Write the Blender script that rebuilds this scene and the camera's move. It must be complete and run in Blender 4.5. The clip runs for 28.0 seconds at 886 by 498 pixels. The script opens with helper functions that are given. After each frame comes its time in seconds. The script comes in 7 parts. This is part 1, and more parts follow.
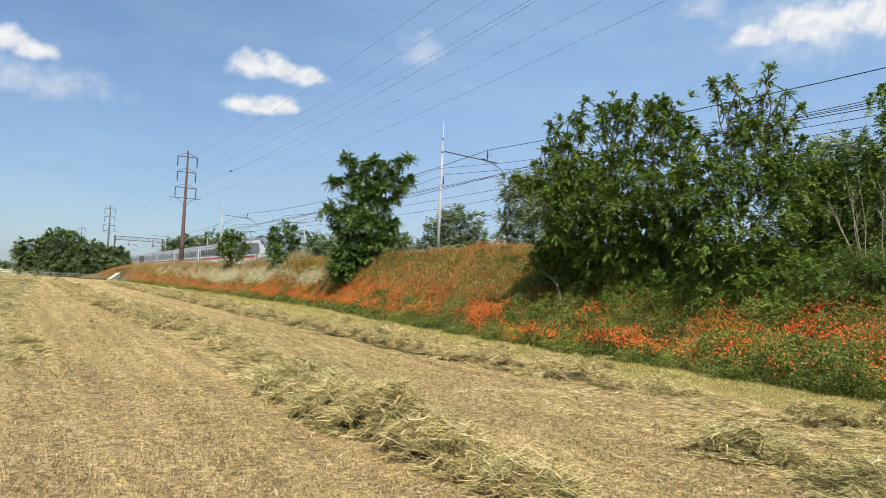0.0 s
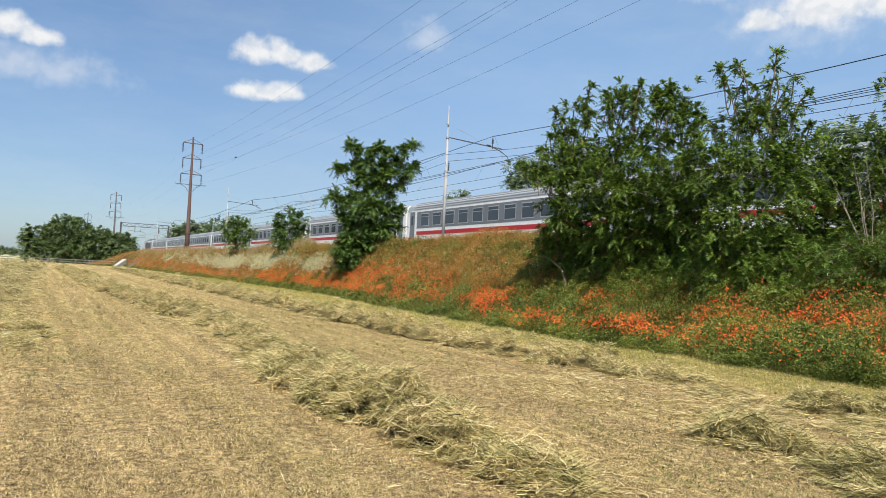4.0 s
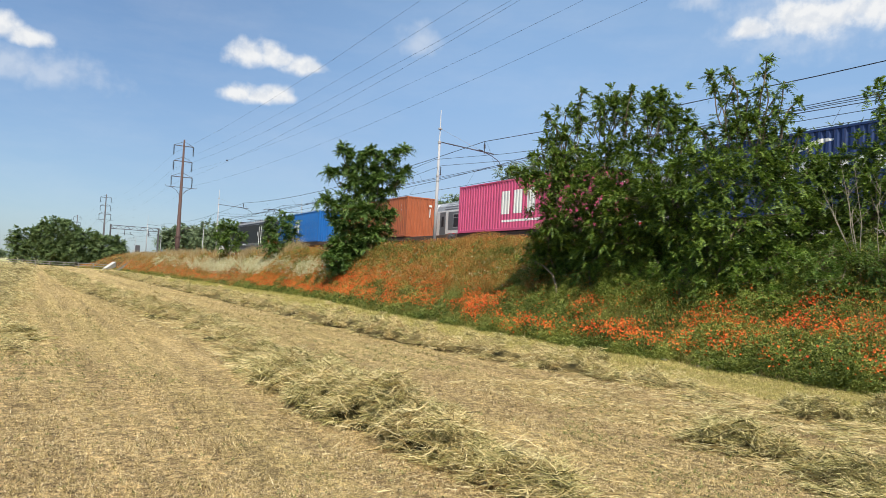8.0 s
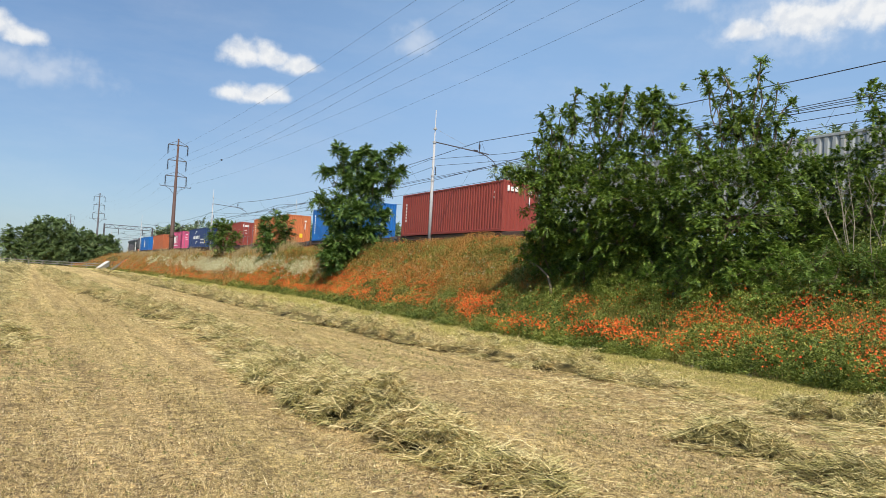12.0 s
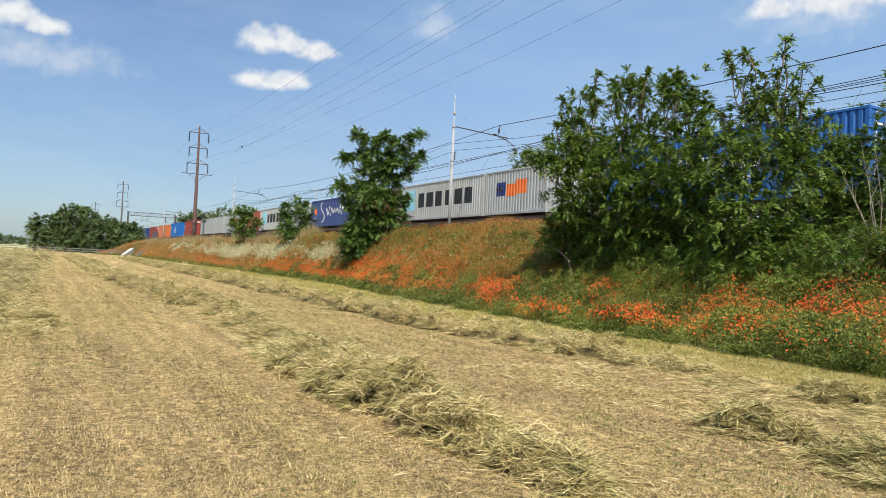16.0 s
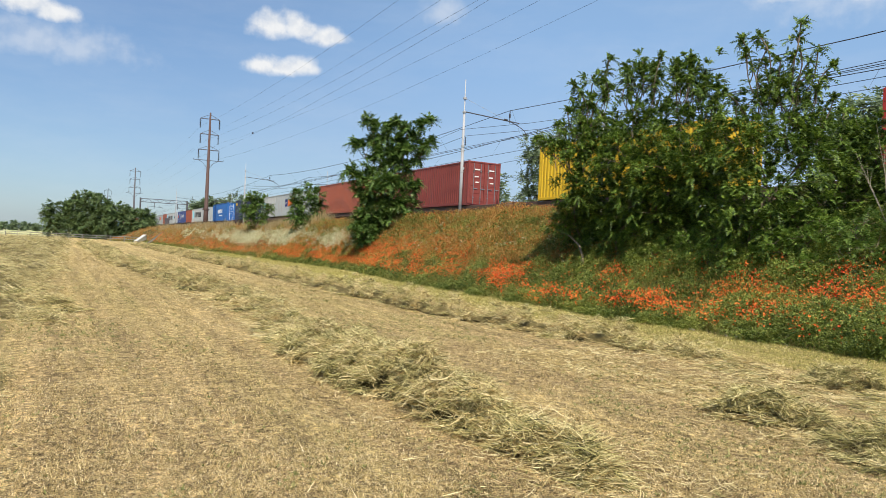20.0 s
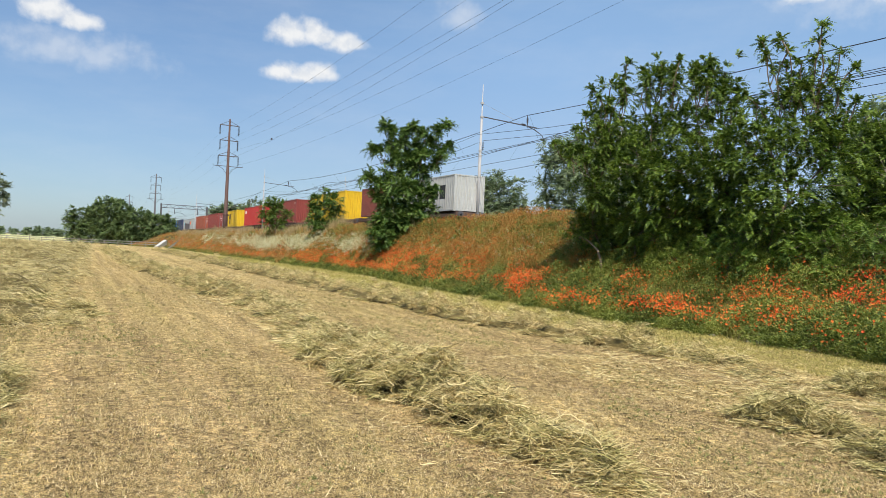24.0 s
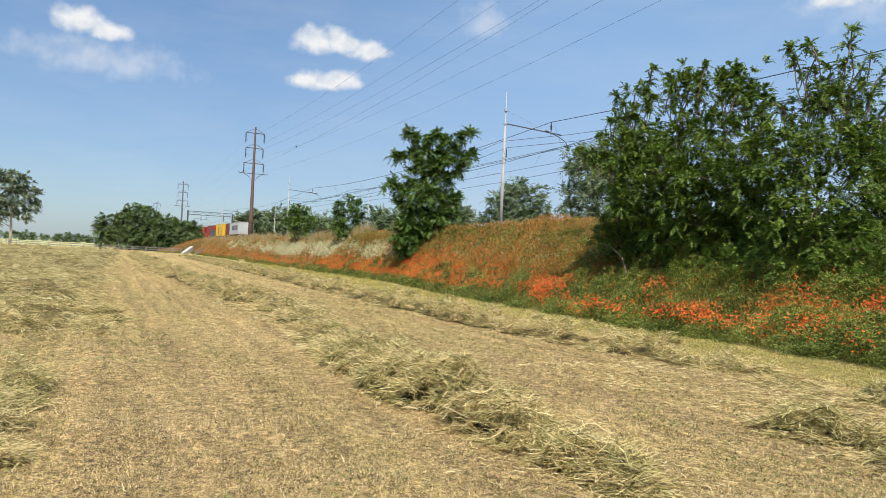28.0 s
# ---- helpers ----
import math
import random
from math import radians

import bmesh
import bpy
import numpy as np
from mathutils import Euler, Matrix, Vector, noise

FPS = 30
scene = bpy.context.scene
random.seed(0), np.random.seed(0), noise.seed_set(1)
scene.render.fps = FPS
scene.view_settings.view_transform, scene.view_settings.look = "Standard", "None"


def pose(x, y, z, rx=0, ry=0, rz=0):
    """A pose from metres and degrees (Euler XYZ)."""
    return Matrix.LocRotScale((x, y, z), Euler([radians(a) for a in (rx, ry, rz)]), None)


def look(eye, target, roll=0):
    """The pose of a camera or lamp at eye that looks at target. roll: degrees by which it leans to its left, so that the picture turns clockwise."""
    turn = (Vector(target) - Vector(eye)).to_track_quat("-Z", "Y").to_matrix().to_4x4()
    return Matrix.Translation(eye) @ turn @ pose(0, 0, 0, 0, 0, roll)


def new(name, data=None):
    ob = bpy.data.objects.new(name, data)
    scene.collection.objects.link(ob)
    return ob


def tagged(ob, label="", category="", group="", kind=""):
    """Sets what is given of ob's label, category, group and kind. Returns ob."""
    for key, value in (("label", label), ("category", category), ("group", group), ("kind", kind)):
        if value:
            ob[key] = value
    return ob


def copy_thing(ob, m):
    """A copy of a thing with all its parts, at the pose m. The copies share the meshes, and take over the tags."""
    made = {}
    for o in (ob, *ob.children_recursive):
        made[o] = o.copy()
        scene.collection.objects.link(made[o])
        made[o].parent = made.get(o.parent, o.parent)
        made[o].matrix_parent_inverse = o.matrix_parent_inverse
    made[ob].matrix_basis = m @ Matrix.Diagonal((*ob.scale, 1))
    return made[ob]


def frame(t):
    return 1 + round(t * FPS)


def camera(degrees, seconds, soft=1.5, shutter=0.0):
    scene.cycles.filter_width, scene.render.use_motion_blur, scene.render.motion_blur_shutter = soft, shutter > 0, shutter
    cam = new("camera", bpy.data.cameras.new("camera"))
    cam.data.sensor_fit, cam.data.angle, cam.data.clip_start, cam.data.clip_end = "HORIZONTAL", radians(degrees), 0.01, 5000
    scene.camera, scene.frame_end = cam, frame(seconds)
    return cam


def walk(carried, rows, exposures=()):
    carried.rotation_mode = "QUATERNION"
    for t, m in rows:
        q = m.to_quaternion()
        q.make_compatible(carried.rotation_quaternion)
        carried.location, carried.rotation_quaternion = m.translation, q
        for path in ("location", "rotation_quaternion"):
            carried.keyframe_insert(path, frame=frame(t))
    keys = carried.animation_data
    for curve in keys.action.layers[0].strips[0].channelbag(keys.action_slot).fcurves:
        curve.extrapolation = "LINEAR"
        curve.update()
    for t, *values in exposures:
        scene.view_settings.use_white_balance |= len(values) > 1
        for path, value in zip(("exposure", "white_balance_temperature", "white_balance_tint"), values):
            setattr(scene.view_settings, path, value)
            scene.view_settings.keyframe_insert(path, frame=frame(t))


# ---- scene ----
cam = camera(64.2, 28.0, soft=0.75)
EYE = (0.0, 0.0, 1.6)
# seconds and the turn of the hand-held camera, which stands on one spot
PATH = [
    (0, 93.161, -2.668, -30.039), (0.5, 93.043, -2.784, -30.006), (1, 92.913, -2.818, -29.955), (1.5, 92.826, -2.826, -29.904),
    (2, 92.750, -2.802, -29.838), (2.5, 92.620, -2.676, -29.793), (3, 92.423, -2.662, -29.739), (3.5, 92.132, -2.662, -29.702),
    (5.5, 92.027, -2.906, -29.396), (6, 92.260, -2.862, -29.508), (6.5, 92.424, -2.871, -29.739), (7, 92.452, -2.931, -30.014),
    (7.5, 92.426, -2.974, -30.206), (8, 92.447, -2.994, -30.343), (8.5, 92.485, -2.930, -30.428), (9, 92.581, -2.951, -30.495),
    (9.5, 92.601, -3.023, -30.518), (10, 92.612, -3.053, -30.592), (10.5, 92.568, -3.030, -30.639), (11, 92.558, -3.009, -30.738),
    (11.5, 92.546, -3.116, -30.792), (12, 92.474, -3.106, -30.775), (12.5, 92.413, -3.046, -30.680), (14.5, 91.739, -2.727, -29.752),
    (15, 91.511, -2.739, -29.526), (15.5, 91.298, -2.748, -29.329), (16, 91.164, -2.746, -29.132), (16.5, 90.988, -2.718, -28.962),
    (17, 90.787, -2.722, -28.771), (17.5, 90.574, -2.658, -28.597), (18, 90.410, -2.625, -28.463), (18.5, 90.279, -2.585, -28.372),
    (19, 90.200, -2.603, -28.307), (19.5, 90.098, -2.607, -28.261), (20, 89.975, -2.672, -28.261), (20.5, 89.806, -2.702, -28.193),
    (21, 89.633, -2.813, -28.108), (21.5, 89.503, -2.859, -27.948), (23.5, 90.203, -2.764, -27.156), (24, 90.307, -2.608, -26.830),
    (24.5, 90.242, -2.531, -26.393), (25, 90.122, -2.481, -25.896), (25.5, 90.030, -2.461, -25.417), (26, 90.048, -2.450, -25.039),
    (26.5, 90.171, -2.453, -24.843), (27, 90.372, -2.500, -24.763), (27.5, 90.593, -2.653, -24.826), (28, 90.786, -2.771, -24.952),
]
walk(cam, [(t, pose(*EYE, a, b, c)) for t, a, b, c in PATH])

# ---- light ----
SUN_AZ, SUN_EL = 204.0, 54.0
world = bpy.data.worlds.new("summer_sky")
scene.world = world
world.use_nodes = True
wn, wl = world.node_tree.nodes, world.node_tree.links
wn.clear()


def node(tree, kind, inputs=None, **props):
    nd = tree.nodes.new(kind)
    for k, v in props.items():
        setattr(nd, k, v)
    for k, v in (inputs or {}).items():
        if isinstance(v, bpy.types.NodeSocket):
            tree.links.new(v, nd.inputs[k])
        else:
            nd.inputs[k].default_value = v
    return nd


def maths(tree, op, a, b=0.0, clamp=False):
    return node(tree, "ShaderNodeMath", {0: a, 1: b}, operation=op, use_clamp=clamp).outputs[0]


def build_sky():
    tr = world.node_tree
    sky = node(tr, "ShaderNodeTexSky", sky_type="NISHITA", sun_disc=False, sun_elevation=radians(SUN_EL),
               sun_rotation=radians(SUN_AZ), altitude=100.0, air_density=1.0, dust_density=0.8, ozone_density=2.0)
    co = node(tr, "ShaderNodeTexCoord").outputs["Generated"]
    xyz = node(tr, "ShaderNodeSeparateXYZ", {0: co}).outputs
    az = maths(tr, "MULTIPLY", maths(tr, "ARCTAN2", xyz[0], xyz[1]), 57.2958)
    el = maths(tr, "MULTIPLY", maths(tr, "ARCSINE", xyz[2]), 57.2958)
    flat = node(tr, "ShaderNodeCombineXYZ", {0: az, 1: el}).outputs[0]

    def puff(clouds):
        total = None
        for a, e, ra, re in clouds:
            dx = maths(tr, "DIVIDE", maths(tr, "SUBTRACT", az, a), ra)
            up = maths(tr, "SUBTRACT", el, e)
            dy = maths(tr, "DIVIDE", maths(tr, "MAXIMUM", up, maths(tr, "MULTIPLY", up, -1.35)), re)
            d2 = maths(tr, "ADD", maths(tr, "MULTIPLY", dx, dx), maths(tr, "MULTIPLY", dy, dy))
            m = maths(tr, "SUBTRACT", 1.0, maths(tr, "SQRT", d2))
            total = m if total is None else maths(tr, "MAXIMUM", total, m)
        return total

    billow = node(tr, "ShaderNodeTexNoise", {"Vector": flat, "Scale": 0.62, "Detail": 7.0, "Roughness": 0.52}).outputs[0]
    above = node(tr, "ShaderNodeMapping", {0: flat, 1: (-0.18, 0.38, 0.0)}).outputs[0]
    over = node(tr, "ShaderNodeTexNoise", {"Vector": above, "Scale": 0.62, "Detail": 4.0, "Roughness": 0.5}).outputs[0]
    wisp_co = node(tr, "ShaderNodeMapping", {0: flat, 3: (0.08, 0.3, 1.0)}).outputs[0]
    wisp = node(tr, "ShaderNodeTexNoise", {"Vector": wisp_co, "Scale": 1.0, "Detail": 6.0, "Roughness": 0.6}).outputs[0]
    # small fair-weather clouds: azimuth, elevation and half sizes in degrees
    dense = puff(CLOUDS)
    d = maths(tr, "ADD", dense, maths(tr, "MULTIPLY", maths(tr, "SUBTRACT", billow, 0.5), 1.25))
    core = node(tr, "ShaderNodeMapRange", {0: d, 1: 0.0, 2: 0.78}, interpolation_type="SMOOTHSTEP").outputs[0]
    thin = puff(VEILS)
    v = maths(tr, "ADD", thin, maths(tr, "MULTIPLY", maths(tr, "SUBTRACT", billow, 0.5), 1.2))
    veil = node(tr, "ShaderNodeMapRange", {0: v, 1: 0.0, 2: 1.0, 3: 0.0, 4: 0.42}, interpolation_type="SMOOTHSTEP").outputs[0]
    high = node(tr, "ShaderNodeMapRange", {0: wisp, 1: 0.42, 2: 0.8, 3: 0.0, 4: 0.12}).outputs[0]
    haze = node(tr, "ShaderNodeMapRange", {0: el, 1: 0.0, 2: 24.0, 3: HAZE, 4: 0.32}, interpolation_type="SMOOTHSTEP").outputs[0]
    pale = node(tr, "ShaderNodeMapRange", {0: az, 1: -2.0, 2: 42.0, 3: -0.08, 4: 0.26}, interpolation_type="SMOOTHSTEP").outputs[0]
    haze = maths(tr, "ADD", haze, pale)
    cover = maths(tr, "MAXIMUM", core, maths(tr, "MAXIMUM", veil, high))
    relief = maths(tr, "SUBTRACT", billow, over)
    shade = node(tr, "ShaderNodeMapRange", {0: relief, 1: -0.10, 2: 0.06, 3: 0.55, 4: 1.0}).outputs[0]
    white = node(tr, "ShaderNodeMix", {0: shade, 6: (0.66, 0.73, 0.84, 1), 7: (0.97, 0.985, 1.0, 1)}, data_type="RGBA").outputs[2]
    tint = node(tr, "ShaderNodeMix", {0: 1.0, 6: sky.outputs[0], 7: SKY_TINT}, data_type="RGBA", blend_type="MULTIPLY").outputs[2]
    blue = node(tr, "ShaderNodeBackground", {0: tint, 1: SKY_POWER}).outputs[0]
    glow = node(tr, "ShaderNodeMapRange", {0: az, 1: 2.0, 2: 36.0, 3: MIST_POWER * 0.90, 4: MIST_POWER * 1.18}, interpolation_type="SMOOTHSTEP").outputs[0]
    height = node(tr, "ShaderNodeMapRange", {0: el, 1: 3.0, 2: 17.0}, interpolation_type="SMOOTHSTEP").outputs[0]
    air = node(tr, "ShaderNodeMix", {0: height, 6: (0.47, 0.605, 0.78, 1), 7: (0.37, 0.59, 0.89, 1)}, data_type="RGBA").outputs[2]
    mist = node(tr, "ShaderNodeBackground", {0: air, 1: glow}).outputs[0]
    cloud = node(tr, "ShaderNodeBackground", {0: white, 1: CLOUD_POWER}).outputs[0]
    one = node(tr, "ShaderNodeMixShader", {0: haze, 1: blue, 2: mist}).outputs[0]
    two = node(tr, "ShaderNodeMixShader", {0: cover, 1: one, 2: cloud}).outputs[0]
    node(tr, "ShaderNodeOutputWorld", {0: two})


CLOUDS = [(16.6, 16.2, 1.8, 1.1), (14.0, 16.4, 2.4, 1.6), (15.6, 16.5, 1.8, 1.4), (17.7, 15.9, 2.3, 1.1), (19.0, 15.9, 1.4, 0.7), (13.4, 13.4, 2.2, 1.1), (16.2, 13.6, 2.0, 1.1), (14.8, 13.3, 2.4, 0.9),
          (-3.2, 15.4, 2.6, 1.4), (-1.3, 15.0, 2.2, 1.1), (57.5, 19.6, 5.0, 2.5), (53.6, 19.2, 2.6, 1.3), (61.5, 19.9, 4.4, 2.4)]
VEILS = [(-1.5, 13.0, 8.5, 2.2), (27.3, 18.5, 2.6, 2.3), (49.7, 21.6, 2.6, 1.6), (57.0, 19.5, 9.0, 4.4)]
SKY_POWER, MIST_POWER, CLOUD_POWER, HAZE = 0.10, 0.67, 0.76, 0.49
SKY_TINT = (0.88, 1.0, 1.13, 1)
build_sky()

sun = new("sun", bpy.data.lights.new("sun", "SUN"))
sun.data.energy, sun.data.angle, sun.data.color = 5.0, radians(0.53), (1.0, 0.93, 0.80)
SUN_WAY = Vector((math.sin(radians(SUN_AZ)) * math.cos(radians(SUN_EL)), math.cos(radians(SUN_AZ)) * math.cos(radians(SUN_EL)), math.sin(radians(SUN_EL))))
sun.matrix_world = look(SUN_WAY * 50, (0, 0, 0))
scene.view_settings.exposure = 0.26


# ---- materials ----
def surface(name, color, rough=0.7, metal=0.0, vary=0.18, grain=6.0, coarse=0.6, bump=0.0, each=0.0, streak=0.0, dirt=(0.16, 0.12, 0.08), spec=0.4):
    """A painted or mineral surface: colour with grain and stains at two scales, a fine relief and a shift from piece to piece."""
    m = bpy.data.materials.new(name)
    m.use_nodes = True
    tr = m.node_tree
    tr.nodes.clear()
    co = node(tr, "ShaderNodeTexCoord").outputs["Object"]
    fine = node(tr, "ShaderNodeTexNoise", {"Vector": co, "Scale": grain, "Detail": 5.0, "Roughness": 0.65}).outputs[0]
    wide = node(tr, "ShaderNodeTexNoise", {"Vector": co, "Scale": coarse, "Detail": 4.0, "Roughness": 0.6}).outputs[0]
    mixed = maths(tr, "ADD", maths(tr, "MULTIPLY", fine, 0.5), maths(tr, "MULTIPLY", wide, 0.5))
    if each:
        rnd = node(tr, "ShaderNodeObjectInfo").outputs["Random"]
        mixed = maths(tr, "ADD", mixed, maths(tr, "MULTIPLY", maths(tr, "SUBTRACT", rnd, 0.5), each))
    value = node(tr, "ShaderNodeMapRange", {0: mixed, 1: 0.25, 2: 0.75, 3: 1.0 - vary, 4: 1.0 + vary}, clamp=False).outputs[0]
    col = node(tr, "ShaderNodeVectorMath", {0: color, "Scale": value}, operation="SCALE").outputs[0]
    if streak:
        run = node(tr, "ShaderNodeMapping", {0: co, 3: (7.0, 7.0, 0.5)}).outputs[0]
        st = node(tr, "ShaderNodeTexNoise", {"Vector": run, "Scale": 1.0, "Detail": 6.0, "Roughness": 0.7}).outputs[0]
        amt = node(tr, "ShaderNodeMapRange", {0: st, 1: 0.5, 2: 0.78, 3: 0.0, 4: streak}).outputs[0]
        col = node(tr, "ShaderNodeMix", {0: amt, 6: col, 7: (*dirt, 1)}, data_type="RGBA").outputs[2]
    bs = node(tr, "ShaderNodeBsdfPrincipled", {"Base Color": col, "Metallic": metal, "Specular IOR Level": spec})
    rg = node(tr, "ShaderNodeMapRange", {0: fine, 1: 0.3, 2: 0.7, 3: max(0.03, rough - 0.08), 4: min(1.0, rough + 0.08)}).outputs[0]
    tr.links.new(rg, bs.inputs["Roughness"])
    if bump:
        bp = node(tr, "ShaderNodeBump", {"Strength": 0.6, "Distance": bump, "Height": fine}).outputs[0]
        tr.links.new(bp, bs.inputs["Normal"])
    node(tr, "ShaderNodeOutputMaterial", {0: bs.outputs[0]})
    return m


def blade(name, dark, mid, light, through_light=0.3, rough=0.55, patch=0.0):
    """Leaves, stalks and petals: every island of the mesh takes a colour of its own between three."""
    m = bpy.data.materials.new(name)
    m.use_nodes = True
    tr = m.node_tree
    tr.nodes.clear()
    rnd = node(tr, "ShaderNodeNewGeometry").outputs["Random Per Island"]
    if patch:
        at = node(tr, "ShaderNodeNewGeometry").outputs["Position"]
        big = node(tr, "ShaderNodeTexNoise", {"Vector": at, "Scale": 0.9, "Detail": 3.0}).outputs[0]
        rnd = maths(tr, "ADD", rnd, maths(tr, "MULTIPLY", maths(tr, "SUBTRACT", big, 0.5), patch), clamp=True)
    ramp = node(tr, "ShaderNodeValToRGB", {0: rnd})
    ramp.color_ramp.elements[0].color, ramp.color_ramp.elements[1].color = (*dark, 1), (*light, 1)
    ramp.color_ramp.elements.new(0.5).color = (*mid, 1)
    bs = node(tr, "ShaderNodeBsdfPrincipled", {"Base Color": ramp.outputs[0], "Roughness": rough, "Specular IOR Level": 0.35}).outputs[0]
    tl = node(tr, "ShaderNodeBsdfTranslucent", {0: ramp.outputs[0]}).outputs[0]
    mx = node(tr, "ShaderNodeMixShader", {0: through_light, 1: bs, 2: tl}).outputs[0]
    node(tr, "ShaderNodeOutputMaterial", {0: mx})
    return m


def glass_like(name, color, rough=0.08):
    return surface(name, color, rough=rough, vary=0.1, spec=0.6)


def field_material():
    """Mown meadow: dry stubble with greener lanes along the rows, bare soil and clippings."""
    m = bpy.data.materials.new("mown_field")
    m.use_nodes = True
    tr = m.node_tree
    tr.nodes.clear()
    at = node(tr, "ShaderNodeNewGeometry").outputs["Position"]
    xyz = node(tr, "ShaderNodeSeparateXYZ", {0: at}).outputs
    lanes_co = node(tr, "ShaderNodeMapping", {0: at, 3: (1.0, 0.05, 1.0)}).outputs[0]
    lanes = node(tr, "ShaderNodeTexNoise", {"Vector": lanes_co, "Scale": 0.8, "Detail": 5.0, "Roughness": 0.65}).outputs[0]
    clods = node(tr, "ShaderNodeTexNoise", {"Vector": at, "Scale": 9.0, "Detail": 8.0, "Roughness": 0.75}).outputs[0]
    bits = node(tr, "ShaderNodeTexNoise", {"Vector": at, "Scale": 13.0, "Detail": 5.0, "Roughness": 0.7}).outputs[0]
    patch = node(tr, "ShaderNodeTexNoise", {"Vector": at, "Scale": 0.35, "Detail": 4.0}).outputs[0]
    soil = node(tr, "ShaderNodeMix", {0: node(tr, "ShaderNodeMapRange", {0: clods, 1: 0.38, 2: 0.62}).outputs[0],
                                     6: (0.30, 0.188, 0.096, 1), 7: (0.54, 0.385, 0.182, 1)}, data_type="RGBA").outputs[2]
    green = node(tr, "ShaderNodeMapRange", {0: maths(tr, "ADD", lanes, maths(tr, "MULTIPLY", maths(tr, "SUBTRACT", bits, 0.5), 0.5)),
                                           1: 0.44, 2: 0.72, 3: 0.0, 4: 0.55}).outputs[0]
    straw = node(tr, "ShaderNodeMapRange", {0: maths(tr, "ADD", patch, maths(tr, "MULTIPLY", maths(tr, "SUBTRACT", bits, 0.5), 0.7)),
                                           1: 0.28, 2: 0.76, 3: 0.08, 4: 0.72}).outputs[0]
    a = node(tr, "ShaderNodeMix", {0: straw, 6: soil, 7: (0.60, 0.445, 0.205, 1)}, data_type="RGBA").outputs[2]
    b = node(tr, "ShaderNodeMix", {0: green, 6: a, 7: (0.38, 0.325, 0.105, 1)}, data_type="RGBA").outputs[2]
    farther = node(tr, "ShaderNodeMapRange", {0: xyz[1], 1: 6.0, 2: 20.0, 3: 0.0, 4: 0.85}, interpolation_type="SMOOTHSTEP").outputs[0]
    tan = node(tr, "ShaderNodeMix", {0: green, 6: (0.45, 0.328, 0.140, 1), 7: (0.33, 0.280, 0.094, 1)}, data_type="RGBA").outputs[2]
    b = node(tr, "ShaderNodeMix", {0: farther, 6: b, 7: tan}, data_type="RGBA").outputs[2]
    # a greener strip that the mower left along the bank, and the fields past the road
    edge = node(tr, "ShaderNodeMapRange", {0: maths(tr, "ADD", xyz[0], maths(tr, "MULTIPLY", lanes, 2.0)), 1: 10.6, 2: 12.2, 3: 0.0, 4: 0.6}).outputs[0]
    c = node(tr, "ShaderNodeMix", {0: edge, 6: b, 7: (0.40, 0.36, 0.10, 1)}, data_type="RGBA").outputs[2]
    far = node(tr, "ShaderNodeMapRange", {0: xyz[1], 1: 205.0, 2: 230.0}).outputs[0]
    d = node(tr, "ShaderNodeMix", {0: far, 6: c, 7: (0.48, 0.46, 0.22, 1)}, data_type="RGBA").outputs[2]
    mid = node(tr, "ShaderNodeTexNoise", {"Vector": at, "Scale": 62.0, "Detail": 4.0, "Roughness": 0.75}).outputs[0]
    grit = node(tr, "ShaderNodeMapRange", {0: maths(tr, "ADD", maths(tr, "MULTIPLY", mid, 0.8), maths(tr, "MULTIPLY", bits, 0.2)), 1: 0.43, 2: 0.57, 3: 0.34, 4: 1.46}).outputs[0]
    d = node(tr, "ShaderNodeVectorMath", {0: d, "Scale": grit}, operation="SCALE").outputs[0]
    coarse_grit = node(tr, "ShaderNodeMapRange", {0: bits, 1: 0.41, 2: 0.59, 3: 0.74, 4: 1.26}).outputs[0]
    d = node(tr, "ShaderNodeVectorMath", {0: d, "Scale": coarse_grit}, operation="SCALE").outputs[0]
    clumps = node(tr, "ShaderNodeTexNoise", {"Vector": at, "Scale": 4.6, "Detail": 3.0, "Roughness": 0.6}).outputs[0]
    clumped = node(tr, "ShaderNodeMapRange", {0: clumps, 1: 0.40, 2: 0.60, 3: 0.84, 4: 1.15}).outputs[0]
    d = node(tr, "ShaderNodeVectorMath", {0: d, "Scale": clumped}, operation="SCALE").outputs[0]
    # wheel tracks and mower passes run the length of the field
    track_co = node(tr, "ShaderNodeMapping", {0: at, 3: (1.0, 0.02, 1.0)}).outputs[0]
    tracks = node(tr, "ShaderNodeTexNoise", {"Vector": track_co, "Scale": 2.6, "Detail": 3.0, "Roughness": 0.6}).outputs[0]
    pressed = node(tr, "ShaderNodeMapRange", {0: tracks, 1: 0.38, 2: 0.62, 3: 0.76, 4: 1.20}).outputs[0]
    d = node(tr, "ShaderNodeVectorMath", {0: d, "Scale": pressed}, operation="SCALE").outputs[0]
    bs = node(tr, "ShaderNodeBsdfPrincipled", {"Base Color": d, "Roughness": 0.95, "Specular IOR Level": 0.15})
    hgt = maths(tr, "ADD", mid, maths(tr, "MULTIPLY", bits, 0.35))
    bp = node(tr, "ShaderNodeBump", {"Strength": 1.0, "Distance": 0.03, "Height": hgt}).outputs[0]
    tr.links.new(bp, bs.inputs["Normal"])
    node(tr, "ShaderNodeOutputMaterial", {0: bs.outputs[0]})
    return m


